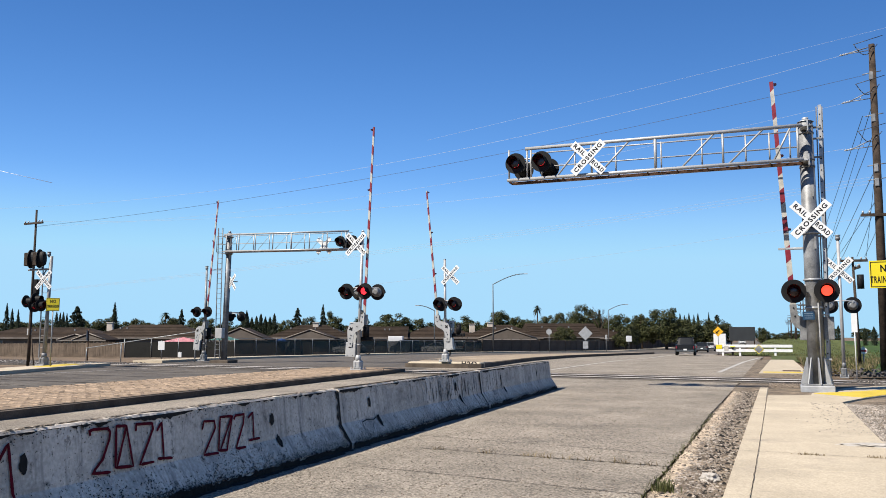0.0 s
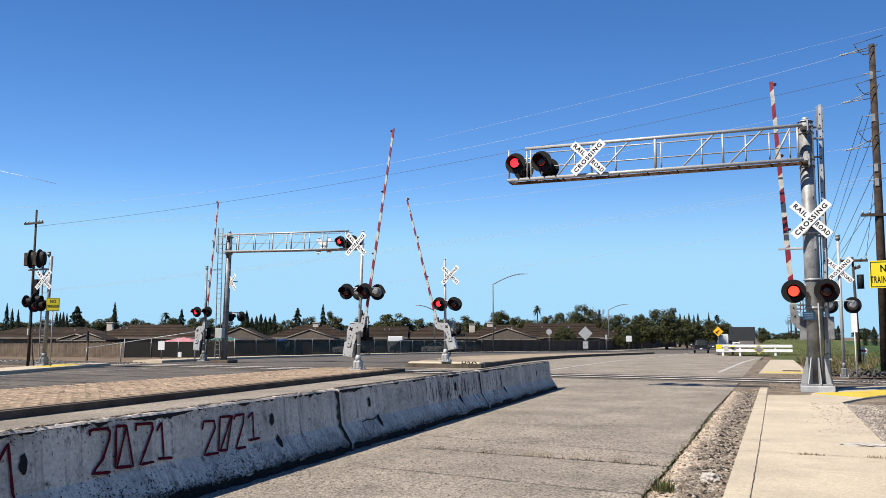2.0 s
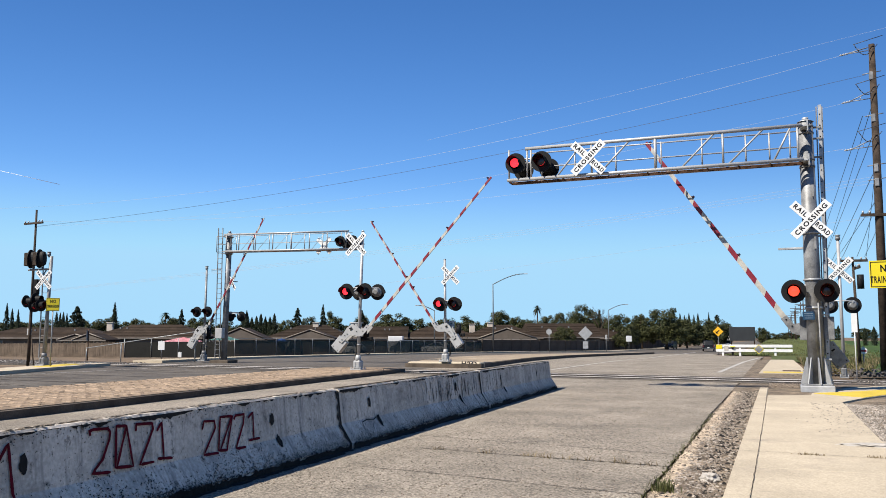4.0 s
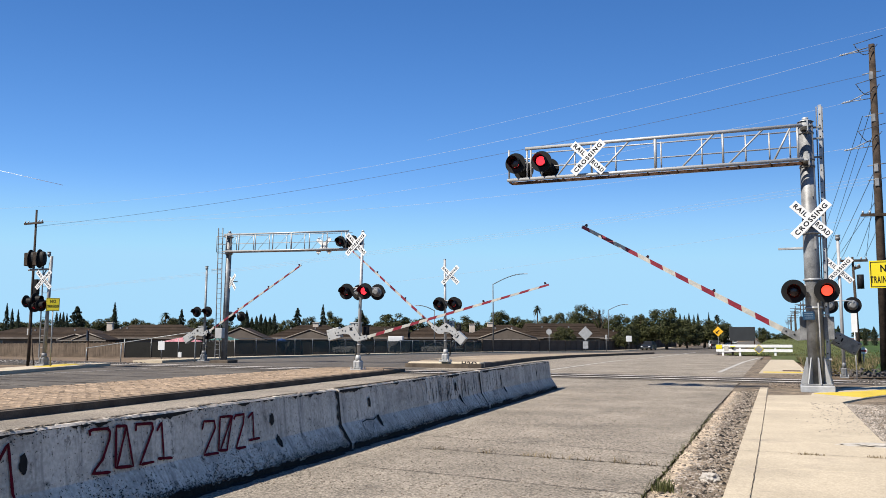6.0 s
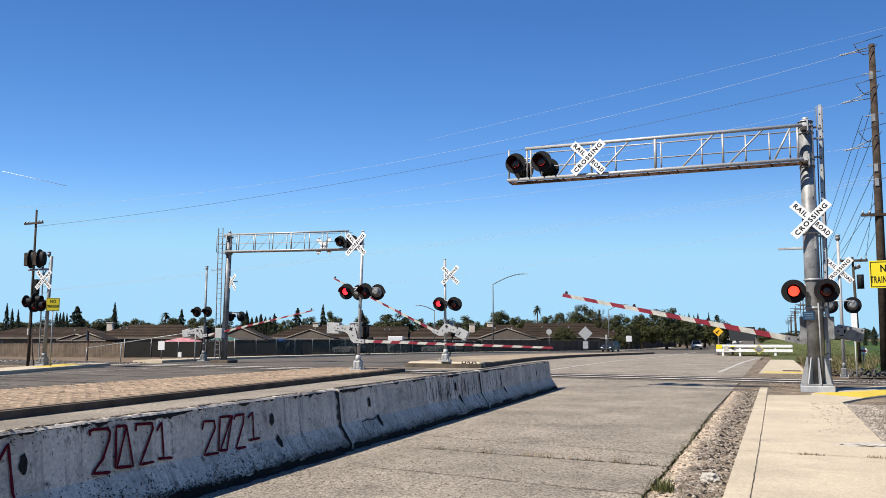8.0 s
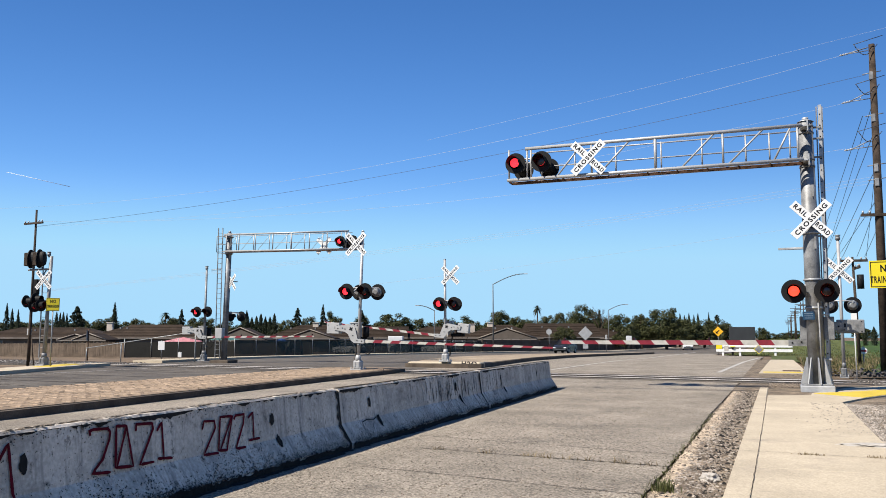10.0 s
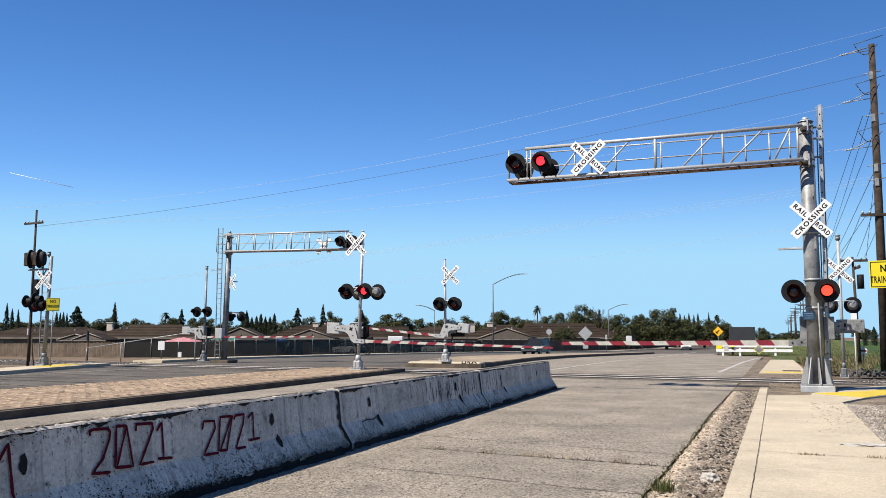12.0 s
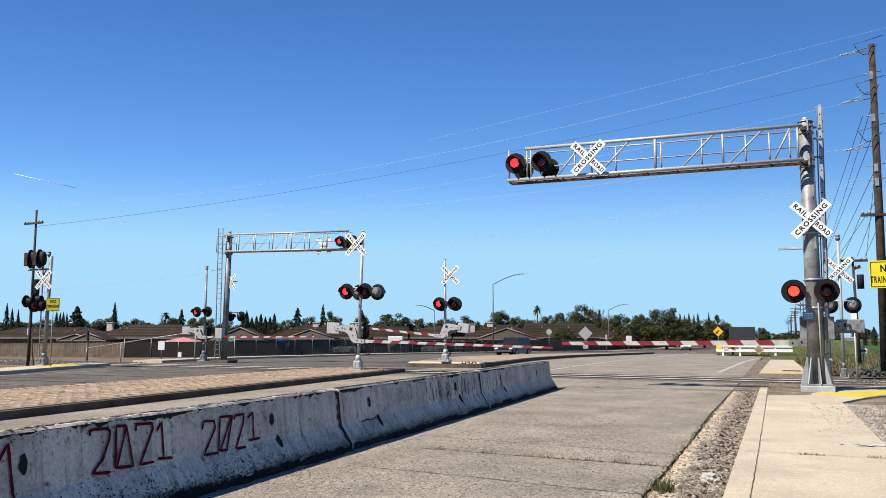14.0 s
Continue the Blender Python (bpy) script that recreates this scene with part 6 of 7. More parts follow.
def bank(rng):
    y = 37.5 + 30 * rng.random() ** 1.4
    x = rng.uniform(1.2, 3.4 + (y - 37) * 0.12)
    return x, y, drop(x, y) + 0.02


def mound(rng):
    y = 92 + 120 * rng.random() ** 1.5
    x = rng.uniform(-5.0, 8)
    return x, y, bank_height(x, y)


blades("tall_grass", 5, 4200, bank, 0.27, 0.014, "blade", "tall green grass beside the path")
blades("dry_stems", 8, 2600, bank, 0.3, 0.012, "straw", "dry stems among the green grass", 0.8)
def bank_height(x, y):
    up = min(1, max(0, (y - 96) / 60)) * min(1, max(0, (x + 5.2) / 4))
    return drop(x, y) + 0.03 + 1.75 * up * up * (3 - 2 * up) * (1 + 0.12 * math.sin(x * 1.3 + y * 0.21))


bm = bmesh.new()
rows = [[bm.verts.new((x, y, bank_height(x, y))) for x in span(-5.4, 10, 0.8)] for y in span(94, 200, 4) + [240, 300, 400]]
for r, s in zip(rows, rows[1:]):
    for i in range(len(r) - 1):
        bm.faces.new((r[i], r[i + 1], s[i + 1], s[i])).smooth = True
structure("grass_bank", bm, "grass", "low grassy bank behind the barricade", "grass")
blades("tall_grass", 6, 7000, mound, 0.13, 0.03, "blade", "rough grass beyond the barricade")
blades("crop_rows", 7, 9000, lambda r: (lambda x, y: (x, y, drop(x, y) + 0.03))(r.uniform(4.0, 60), 40 + 130 * r.random() ** 1.3), 0.2, 0.05, "blade", "young green crop")
# ---------------------------------------------------------------- marks on the barriers
def face_point(y, z, proud):
    """A place on the barrier's side that faces the lane, y metres along it."""
    if z > 0.33:
        x = 0.135 - 0.055 * (z - 0.33) / 0.46
    elif z > 0.075:
        x = 0.135 + 0.175 * (0.33 - z) / 0.255
    else:
        x = 0.31
    return Vector((x + proud, y, z))


def stroke(bm, pts, w=0.0135, proud=0.014):
    """A ribbon of paint laid along the barrier's side, rounded at the ends."""
    fine = []
    for a, b in zip(pts, pts[1:]):
        for i in range(6):
            fine.append((a[0] + (b[0] - a[0]) * i / 6, a[1] + (b[1] - a[1]) * i / 6))
    fine.append(pts[-1])
    rng = random.Random(len(pts))
    prev = None
    for i, (y, z) in enumerate(fine):
        a, b = fine[max(0, i - 1)], fine[min(len(fine) - 1, i + 1)]
        d = Vector((b[0] - a[0], b[1] - a[1])).normalized()
        k = w * rng.uniform(0.85, 1.15) * (0.6 if i in (0, len(fine) - 1) else 1)
        row = [bm.verts.new(face_point(y - d.y * k, z + d.x * k, proud)), bm.verts.new(face_point(y + d.y * k, z - d.x * k, proud))]
        if prev:
            bm.faces.new((prev[0], prev[1], row[1], row[0]))
        prev = row


OFF = 2.2           # the first barrier begins this far before the reference point
digits = [
    [[(1.75, 0.69), (1.74, 0.73), (1.79, 0.74), (1.96, 0.73), (1.99, 0.7), (1.97, 0.63), (1.88, 0.48), (1.75, 0.38), (1.97, 0.36)]],
    [[(2.07, 0.74), (2.03, 0.39), (2.26, 0.37), (2.2, 0.73), (2.06, 0.74)], [(2.2, 0.73), (2.05, 0.39)]],
    [[(2.32, 0.67), (2.33, 0.73), (2.55, 0.72), (2.56, 0.67), (2.35, 0.37), (2.55, 0.37)]],
    [[(2.61, 0.64), (2.69, 0.72), (2.69, 0.39)], [(2.6, 0.39), (2.82, 0.37)]],
]
digits += [
    [[(3.32, 0.58), (3.36, 0.66), (3.54, 0.65), (3.55, 0.58), (3.47, 0.49), (3.32, 0.33), (3.57, 0.32)]],
    [[(3.65, 0.68), (3.58, 0.34), (3.73, 0.33), (3.88, 0.67), (3.64, 0.68)], [(3.87, 0.67), (3.62, 0.35)]],
    [[(3.9, 0.63), (3.94, 0.67), (4.11, 0.67), (4.08, 0.57), (3.9, 0.32), (4.09, 0.32)]],
    [[(4.18, 0.62), (4.29, 0.68), (4.27, 0.38)], [(4.17, 0.38), (4.4, 0.38)]],
    [[(0.8, 0.6), (0.9, 0.73), (0.93, 0.28)]],
]
for strokes in digits:
    bm = bmesh.new()
    for pts in strokes:
        stroke(bm, [(y + OFF, z) for y, z in pts])
    part("painted_digit", bm, "graffiti", barriers[0], "dark red spray-painted digit")


def blotch(bm, y, z, a, b, seed, proud=0.012):
    rng = random.Random(seed)
    rim = []
    for i in range(14):
        t = 2 * math.pi * i / 14
        k = rng.uniform(0.7, 1.15)
        rim.append(bm.verts.new(face_point(y + a * k * math.cos(t), max(0.09, z + b * k * math.sin(t)), proud)))
    bm.faces.new(rim)


# lifting slots: flat dark patches painted in place of their shaded hollows
for k, y, z, a, b in ((0, 1.04 + OFF, 0.56, 0.05, 0.075), (0, 4.69 + OFF, 0.56, 0.045, 0.075), (0, 4.8 + OFF, 0.30, 0.05, 0.08), (1, 0.95, 0.56, 0.05, 0.09), (1, 1.2, 0.28, 0.06, 0.10), (1, 5.1, 0.56, 0.05, 0.10), (1, 5.3, 0.30, 0.06, 0.1), (2, 1.6, 0.56, 0.05, 0.09), (2, 1.8, 0.3, 0.06, 0.09), (2, 5.4, 0.55, 0.05, 0.1)):
    bm = bmesh.new()
    blotch(bm, y, z, a, b, int(y * 10))
    part("lifting_slot", bm, "grime", barriers[k], "flat dark patch painted for the hollow of a lifting slot")
for k, n, ys in ((1, 34, (2.6, 5.6)), (1, 14, (5.4, 6.7)), (2, 16, (0.3, 1.8)), (2, 14, (4.4, 7.0))):
    rng = random.Random(40 + k + n)
    for i in range(n):
        y, z0 = rng.uniform(*ys), rng.uniform(0.55, 0.74)
        bm = bmesh.new()
        stroke(bm, [(y, z0), (y + 0.01, z0 - 0.08), (y, z0 - rng.uniform(0.1, 0.42))], rng.uniform(0.003, 0.011), 0.010)
        part("drip_stain", bm, "grime", barriers[k])


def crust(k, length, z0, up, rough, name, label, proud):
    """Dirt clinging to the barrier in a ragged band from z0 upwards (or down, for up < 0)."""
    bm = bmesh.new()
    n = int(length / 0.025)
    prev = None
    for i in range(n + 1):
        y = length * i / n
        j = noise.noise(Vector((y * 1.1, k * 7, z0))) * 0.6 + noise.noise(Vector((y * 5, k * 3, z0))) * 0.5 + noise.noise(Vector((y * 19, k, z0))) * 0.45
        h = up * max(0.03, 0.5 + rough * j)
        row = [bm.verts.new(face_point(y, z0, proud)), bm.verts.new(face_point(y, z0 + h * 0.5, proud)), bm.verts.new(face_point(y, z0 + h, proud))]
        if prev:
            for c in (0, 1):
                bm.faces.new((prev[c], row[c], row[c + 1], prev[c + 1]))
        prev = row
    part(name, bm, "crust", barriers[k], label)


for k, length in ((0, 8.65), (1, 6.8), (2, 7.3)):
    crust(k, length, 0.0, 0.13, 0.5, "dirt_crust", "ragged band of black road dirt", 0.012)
    crust(k, length, 0.79, -0.03, 2.4, "chipped_edge", "dark chipped top edge", 0.010)
    bm = bmesh.new()
    for i in range(int(length * 1500)):
        r = random.Random(i * 7 + k)
        y = r.uniform(0.05, length - 0.05)
        thick = 0.5 + 0.9 * noise.noise(Vector((y * 0.9, k * 5.0, 3))) + 0.5 * noise.noise(Vector((y * 3.1, k * 5.0, 8)))
        z = 0.06 + min(0.7, r.expovariate(1 / max(0.03, 0.13 * thick))) if i % 9 else (0.1 + 0.67 * r.random() if i % 18 else 0.79 - min(0.3, r.expovariate(20)))
        q = 0.0016 + 0.005 * r.random() ** 2
        a = [bm.verts.new(face_point(y + q * cy * r.uniform(0.6, 1.8), z + q * cz * r.uniform(0.6, 1.6), 0.009)) for cy, cz in ((-1, -0.6), (0.3, -1), (1, 0.2), (0.1, 1), (-0.8, 0.6))]
        bm.faces.new(a)
    for i in range(int(length * 260)):
        r = random.Random(i * 11 + k + 5)
        y, x = r.uniform(0.05, length - 0.1), r.uniform(-0.055, 0.075)
        if noise.noise(Vector((y * 6, x * 14, k))) < -0.05:
            continue
        q = 0.003 + 0.014 * r.random() ** 2
        bm.faces.new([bm.verts.new((x + q * cx * r.uniform(0.5, 1.3), y + q * cy * r.uniform(0.7, 2.4), 0.814 - max(0, x - 0.055) * 0.9)) for cx, cy in ((-0.6, -1), (0.8, -0.7), (1, 0.5), (0, 1), (-1, 0.4))])
    tagged(part("grime_speckle", bm, "grime", barriers[k], "spattered black road grime"), kind="stuff")
    bm = bmesh.new()
    for i in range(int(length * (70 if k == 0 else 260))):
        r = random.Random(i * 13 + k + 77)
        y, x = r.uniform(0.05, length - 0.1), r.uniform(-0.055, 0.05)
        q = 0.008 + 0.02 * r.random() ** 2
        bm.faces.new([bm.verts.new((x + q * cx * r.uniform(0.4, 1.0), y + q * cy * r.uniform(0.8, 3.0), 0.8125)) for cx, cy in ((-0.6, -1), (0.8, -0.7), (1, 0.5), (0, 1), (-1, 0.4))])
    tagged(part("top_dirt", bm, "dirt", barriers[k], "brown dirt lying along the top"), kind="stuff")
for k, length in ((0, 8.68), (1, 6.83)):
    # near-black plug added so the joint reads dark, and worn black edges beside it
    bm = bmesh.new()
    ends = [[bm.verts.new((x * 0.93, y, max(0.001, z * 0.965))) for x, z in barrier_profile()] for y in (length - 0.06, length + 0.13)]
    n = len(ends[0])
    for i in range(n):
        bm.faces.new((ends[0][i], ends[0][(i + 1) % n], ends[1][(i + 1) % n], ends[1][i]))
    bmesh.ops.recalc_face_normals(bm, faces=bm.faces[:])
    part("joint_fill", bm, "crust", barriers[k], "near-black plug added so the joint reads dark")
    bm = bmesh.new()
    prev = None
    for i in range(40):
        z = 0.02 + 0.76 * i / 39
        w = max(0.008, 0.035 + 0.05 * noise.noise(Vector((z * 4, k, 2))) + 0.03 * noise.noise(Vector((z * 15, k, 6))) + 0.05 * max(0, 0.3 - z))
        row = [bm.verts.new(face_point(length - 0.035 - w, z, 0.011)), bm.verts.new(face_point(length - 0.032, z, 0.011))]
        if prev:
            bm.faces.new((prev[0], prev[1], row[1], row[0]))
        prev = row
    part("worn_edge", bm, "crust", barriers[k], "ragged blackened end of the barrier")
# ragged black band along the foot: swept dirt plus painted barrier shadow
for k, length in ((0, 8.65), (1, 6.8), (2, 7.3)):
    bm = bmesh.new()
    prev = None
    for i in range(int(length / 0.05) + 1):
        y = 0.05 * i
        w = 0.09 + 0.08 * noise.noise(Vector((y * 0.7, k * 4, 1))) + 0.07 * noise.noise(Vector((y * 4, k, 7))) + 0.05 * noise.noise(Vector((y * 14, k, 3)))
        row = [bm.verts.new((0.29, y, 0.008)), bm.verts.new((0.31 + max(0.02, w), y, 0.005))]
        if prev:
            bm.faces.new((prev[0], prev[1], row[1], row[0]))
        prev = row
    part("foot_dirt", bm, "crust", barriers[k], "black band at the foot, part swept dirt, part painted shadow")
bm = bmesh.new()
stroke(bm, [(0.55, 0.22), (0.6, 0.3), (0.8, 0.32), (1.0, 0.30), (1.15, 0.33)], 0.006, 0.012)
part("crack", bm, "grime", barriers[1], "wandering dark crack")

# ---------------------------------------------------------------- cracks, stones and weeds on the ground
def crack(pts, w, material="tar", z=0.006, seed=1, jitter=0.02):
    rng = random.Random(seed)
    bm = bmesh.new()
    prev = None
    for (xa, ya), (xb, yb) in zip(pts, pts[1:]):
        n = max(2, int(math.hypot(xb - xa, yb - ya) / 0.12))
        d = Vector((xb - xa, yb - ya)).normalized()
        for i in range(n + 1):
            u = i / n
            j = rng.uniform(-jitter, jitter)
            k = w * rng.uniform(0.5, 1.3)
            x, y = xa + (xb - xa) * u - d.y * j, ya + (yb - ya) * u + d.x * j
            row = [bm.verts.new((x - d.y * k, y + d.x * k, z)), bm.verts.new((x + d.y * k, y - d.x * k, z))]
            if prev:
                bm.faces.new((prev[0], prev[1], row[1], row[0]))
            prev = row
    return bm


cracks = thing("road_cracks", Matrix.Identity(4), "dark cracks and tarred joints in the asphalt", "cracks", kind="structure")
for pts, w, s in (
        ([(-5.2, 12.1), (-3.2, 11.75), (-1.2, 11.35)], 0.010, 1),
        ([(-4.6, 10.75), (-3.3, 10.55), (-2.0, 10.4), (-1.2, 10.3)], 0.012, 2),
        ([(-4.7, 9.0), (-3.4, 8.8), (-1.9, 8.5), (-1.0, 8.35)], 0.008, 3),
        ([(-1.24, 7), (-1.22, 12), (-1.27, 18), (-1.22, 25)], 0.022, 4),
        ([(-1.25, 27.5), (-1.2, 29), (-1.25, 37), (-0.8, 48)], 0.025, 5),
        ([(-5.0, 14.6), (-4.2, 14.3), (-3.6, 14.5)], 0.006, 6)):
    part("crack", crack(pts, w, seed=s), "tar", cracks)
for pts, w, s in (([(-0.27, 6), (-0.26, 12), (-0.27, 19.6)], 0.003, 8), ([(-0.5, 10.92), (1.2, 10.75)], 0.005, 9)):
    part("crack", crack(pts, w, z=0.159, seed=s, jitter=0.006), "tar", cracks)


rng = random.Random(61)
for k in range(16):
    y, x = 14 + 1.45 * k + rng.uniform(-0.4, 0.4), rng.uniform(-31, -27)
    length = rng.uniform(5, 11)
    pts = [(x + length * u, y - 0.16 * length * u + rng.uniform(-0.15, 0.15)) for u in span(0, 1, 0.2)]
    part("seam", crack([(min(px, -19.6), py) for px, py in pts], rng.uniform(0.02, 0.05), z=0.012, seed=80 + k, jitter=0.04), "tar", cracks)
for k, off in enumerate((-2.35, -2.0, 1.98, 2.4, 3.1)):
    x0, x1 = (-33, -14.5) if k % 2 else (-30, -3)
    part("seam", crack([(x, track_line(x, off)) for x in (x0, (x0 + x1) / 2, x1)], 0.03, z=0.024, seed=110 + k, jitter=0.03), "tar", cracks)


def stone_field(name, seed, n, place, size, material, label):
    """Many small angular stones in one mesh."""
    rng = random.Random(seed)
    verts, faces = [], []
    for _ in range(n):
        x, y, z = place(rng)
        s = size * rng.uniform(0.35, 1.0) ** 1.5
        a = rng.uniform(0, 6.28)
        ca, sa = math.cos(a), math.sin(a)
        sx, sy, sz = s * rng.uniform(0.7, 1.3), s * rng.uniform(0.6, 1.0), s * rng.uniform(0.4, 0.8)
        b = len(verts)
        for px, py, pz in ((1, 0.2, 0), (0.3, 1, 0), (-0.9, 0.5, 0), (-0.6, -0.8, 0), (0.5, -0.9, 0), (0.3, 0.1, 1), (-0.3, -0.1, 0.9)):
            qx, qy = px * sx, py * sy
            verts.append((x + qx * ca - qy * sa, y + qx * sa + qy * ca, z + pz * sz - 0.1 * sz))
        faces += [(b, b + 1, b + 5), (b + 1, b + 2, b + 6, b + 5), (b + 2, b + 3, b + 6), (b + 3, b + 4, b + 5, b + 6), (b + 4, b, b + 5)]
    me = bpy.data.meshes.new(name)
    me.from_pydata(verts, [], faces)
    me.materials.append(M[material])
    return tagged(new(name, me), label, "stones", kind="stuff")


bm = bmesh.new()
prev = None
for i in range(191):
    y = 6 + 0.1 * i
    w = max(0.03, 0.30 + 0.26 * noise.noise(Vector((y * 0.45, 2, 1))) + 0.2 * noise.noise(Vector((y * 2.2, 5, 1))) + 0.08 * noise.noise(Vector((y * 8, 1, 3))))
    row = [bm.verts.new((-1.2 + 0.03 * noise.noise(Vector((y * 3, 8, 2))) + w * u, y, 0.007 * (1 - u) + 0.004)) for u in (0, 0.5, 1)]
    if prev:
        for c in (0, 1):
            bm.faces.new((prev[c], prev[c + 1], row[c + 1], row[c]))
    prev = row
structure("gutter_pan", bm, "pan", "broken pale concrete along the asphalt edge", "gutter")
stone_field("gutter_stones", 23, 3400, lambda r: (r.uniform(-1.1, -0.5), 6 + 19 * r.random() ** 1.2, 0.008), 0.028, "stones_pale", "pale loose stones in the broken gutter")
stone_field("gutter_stones", 3, 5200, lambda r: (r.uniform(-1.22, -0.5), 6 + 19 * r.random() ** 1.2, 0.006), 0.026, "stones", "loose grey stones in the broken gutter")
stone_field("gutter_clods", 31, 900, lambda r: (r.gauss(-0.72, 0.13), 7 + 18 * r.random() ** 1.2, 0.006), 0.04, "crust", "dark clods of dirt in the gutter")
stone_field("gravel_stones", 4, 16000, lambda r: (1.27 + 4.2 * r.random() ** 1.3, 9 + 10.6 * r.random(), 0.12), 0.03, "stones_pale", "pale crushed gravel beside the footpath")
stone_field("spilled_stones", 5, 420, lambda r: (r.gauss(0.95, 0.28), r.uniform(13.2, 19.5), 0.152), 0.02, "stones_pale", "gravel strewn over the footpath")
stone_field("road_grit", 6, 4800, lambda r: (lambda x, y: (x, y, 0.002))(r.uniform(-5.2, -1.2), 7.5 + 20 * r.random() ** 1.5), 0.014, "stones", "scattered grit on the asphalt")
stone_field("verge_stones", 7, 2200, lambda r: (r.uniform(-0.2, 1.2) , r.uniform(25.0, 27.9), 0.13), 0.03, "stones", "grey gravel round the mast foot")


def on_ballast(r):
    x = r.choice((r.uniform(2.4, 12), r.uniform(-60, -34)))
    return x, track_line(x, r.uniform(-2.1, 2.1)), 0.03


stone_field("ballast_stones", 8, 5000, on_ballast, 0.085, "ballast", "dark crushed rock between the rails")
stone_field("heap", 9, 900, lambda r: (r.gauss(4.2, 1.3), r.gauss(36.2, 0.35), 0.0 + abs(r.gauss(0, 0.12))), 0.13, "ballast", "low heap of dark ballast")

rows = [(-4.35, 10.72), (-3.6, 10.6), (-3.0, 10.52), (-2.75, 10.48), (-2.45, 10.45), (-2.2, 10.42), (-1.9, 10.4), (-1.75, 10.38), (-1.5, 10.35)]


def in_crack(r):
    x, y = r.choice(rows)
    return x + r.gauss(0, 0.06), y + r.gauss(0, 0.03), 0.0


def on_edge(r):
    y = 7.5 + 10 * r.random() ** 1.3
    return -1.24 + r.gauss(0, 0.03), y, 0.0


blades("crack_weeds", 11, 150, in_crack, 0.07, 0.004, "straw", "dry weeds in a crack of the asphalt", 2.4)
blades("edge_weeds", 12, 420, on_edge, 0.045, 0.004, "blade", "low weeds along the asphalt edge", 1.0)
blades("grass_tuft", 13, 170, lambda r: (-1.1 + r.gauss(0, 0.05), 8.62 + r.gauss(0, 0.05), 0.0), 0.13, 0.005, "blade", "bright green grass tuft at the road edge", 0.9)
blades("dry_tuft", 14, 330, lambda r: (1.35 + abs(r.gauss(0, 0.35)), 10.9 + r.gauss(0, 0.35), 0.13), 0.3, 0.006, "straw", "clump of dry straw-coloured grass", 1.4)
blades("joint_weeds", 15, 70, lambda r: (r.choice((0.25, 0.4, 1.0)) + r.gauss(0, 0.06), 10.82 + r.gauss(0, 0.02), 0.15), 0.03, 0.005, "straw", "dry weeds in the footpath joint", 1.8)
blades("median_weeds", 16, 90, lambda r: (lambda y: (r.choice((median_near_edge(y) - 0.25, -18.4 + 0.2 * r.random(), r.uniform(-18, -14.5))), y, 0.16))(12 + 20 * r.random()), 0.08, 0.008, "straw", "small dry weeds on the median", 1.2)

for x, y, s, seed in ((1.15, 12.0, (0.75, 0.12, 0.03), 1), (-0.72, 9.45, (0.16, 0.12, 0.07), 2)):
    bm = bmesh.new()
    bmesh.ops.create_icosphere(bm, subdivisions=4, radius=1.0)
    for v in bm.verts:
        k = 1 + 0.3 * noise.noise(v.co * 2.2 + Vector((seed * 7, 0, 0))) + 0.22 * noise.noise(v.co * 7 + Vector((0, seed * 5, 0)))
        v.co = Vector((v.co.x * s[0] * 0.6 * k, v.co.y * s[1] * k, max(-0.2, v.co.z) * s[2] * k))
    tagged(new("rag", finish("rag", bm, "cloth")), "crumpled dirty white rag on the ground", "litter").matrix_world = pose(x, y, 0.155 if x > 0 else 0.02, rz=4)
# rail-side drain plate on the far path, and a small cone
bm = bmesh.new()
box(bm, (0, 0, 0), (0.75, 1.0, 0.012), bevel=0.003)
tagged(new("drain_cover", finish("drain_cover", bm, "rust")), "rusty drain cover set in the path", "drain cover").matrix_world = pose(0.55, 40.2, 0.043)
bm = bmesh.new()
slab(bm, [(-0.6, 38.0), (1.1, 38.2), (1.08, 39.2), (-0.6, 39.0)], 0.0, 0.041)
structure("tactile_far", bm, "tactile", "faded yellow tactile strip beyond the tracks", "tactile paving")
bm = bmesh.new()
slab(bm, [(-31.2, 29.5), (-33.0, 33.2), (-34.2, 33.2), (-32.2, 29.2)], 0.1, 0.157)
structure("tactile_left", bm, "tactile", "yellow tactile strip on the far path", "tactile paving")

# ---------------------------------------------------------------- bricks of the median
def bricks():
    bw, bl = 0.21, 0.42
    bm = bmesh.new()
    box(bm, (0, 0, 0), (bl - 0.02, bw - 0.02, 0.05), bevel=0.01)
    me = finish("brick", bm, "pavers")
    rng = random.Random(9)
    spots = []
    j = 0
    y = 9.0
    while y < 33.0:
        x = -18.6 + (bl / 2 if j % 2 else 0)
        while x < median_near_edge(y) - 0.45:
            spots.append((x, y))
            x += bl
        y += bw
        j += 1
    spots.sort(key=lambda p: p[1] - 0.8 * p[0])
    rest_v, rest_f = [], []
    for i, (x, y) in enumerate(spots):
        z = 0.15 + rng.uniform(-0.006, 0.006)
        if i < 300:
            o = new("brick", me)
            o.parent = median_root
            o.matrix_local = pose(x, y, z, rng.uniform(-0.5, 0.5), rng.uniform(-0.5, 0.5), rng.uniform(-1.5, 1.5))
        else:
            b = len(rest_v)
            rest_v += [tuple(v.co + Vector((x, y, z))) for v in me.vertices]
            rest_f += [tuple(b + k for k in p.vertices) for p in me.polygons]
    rest = bpy.data.meshes.new("paving_bricks")
    rest.from_pydata(rest_v, [], rest_f)
    rest.materials.append(M["pavers_far"])
    o = tagged(new("paving_bricks", rest), kind="stuff")
    o.parent = median_root


bricks()

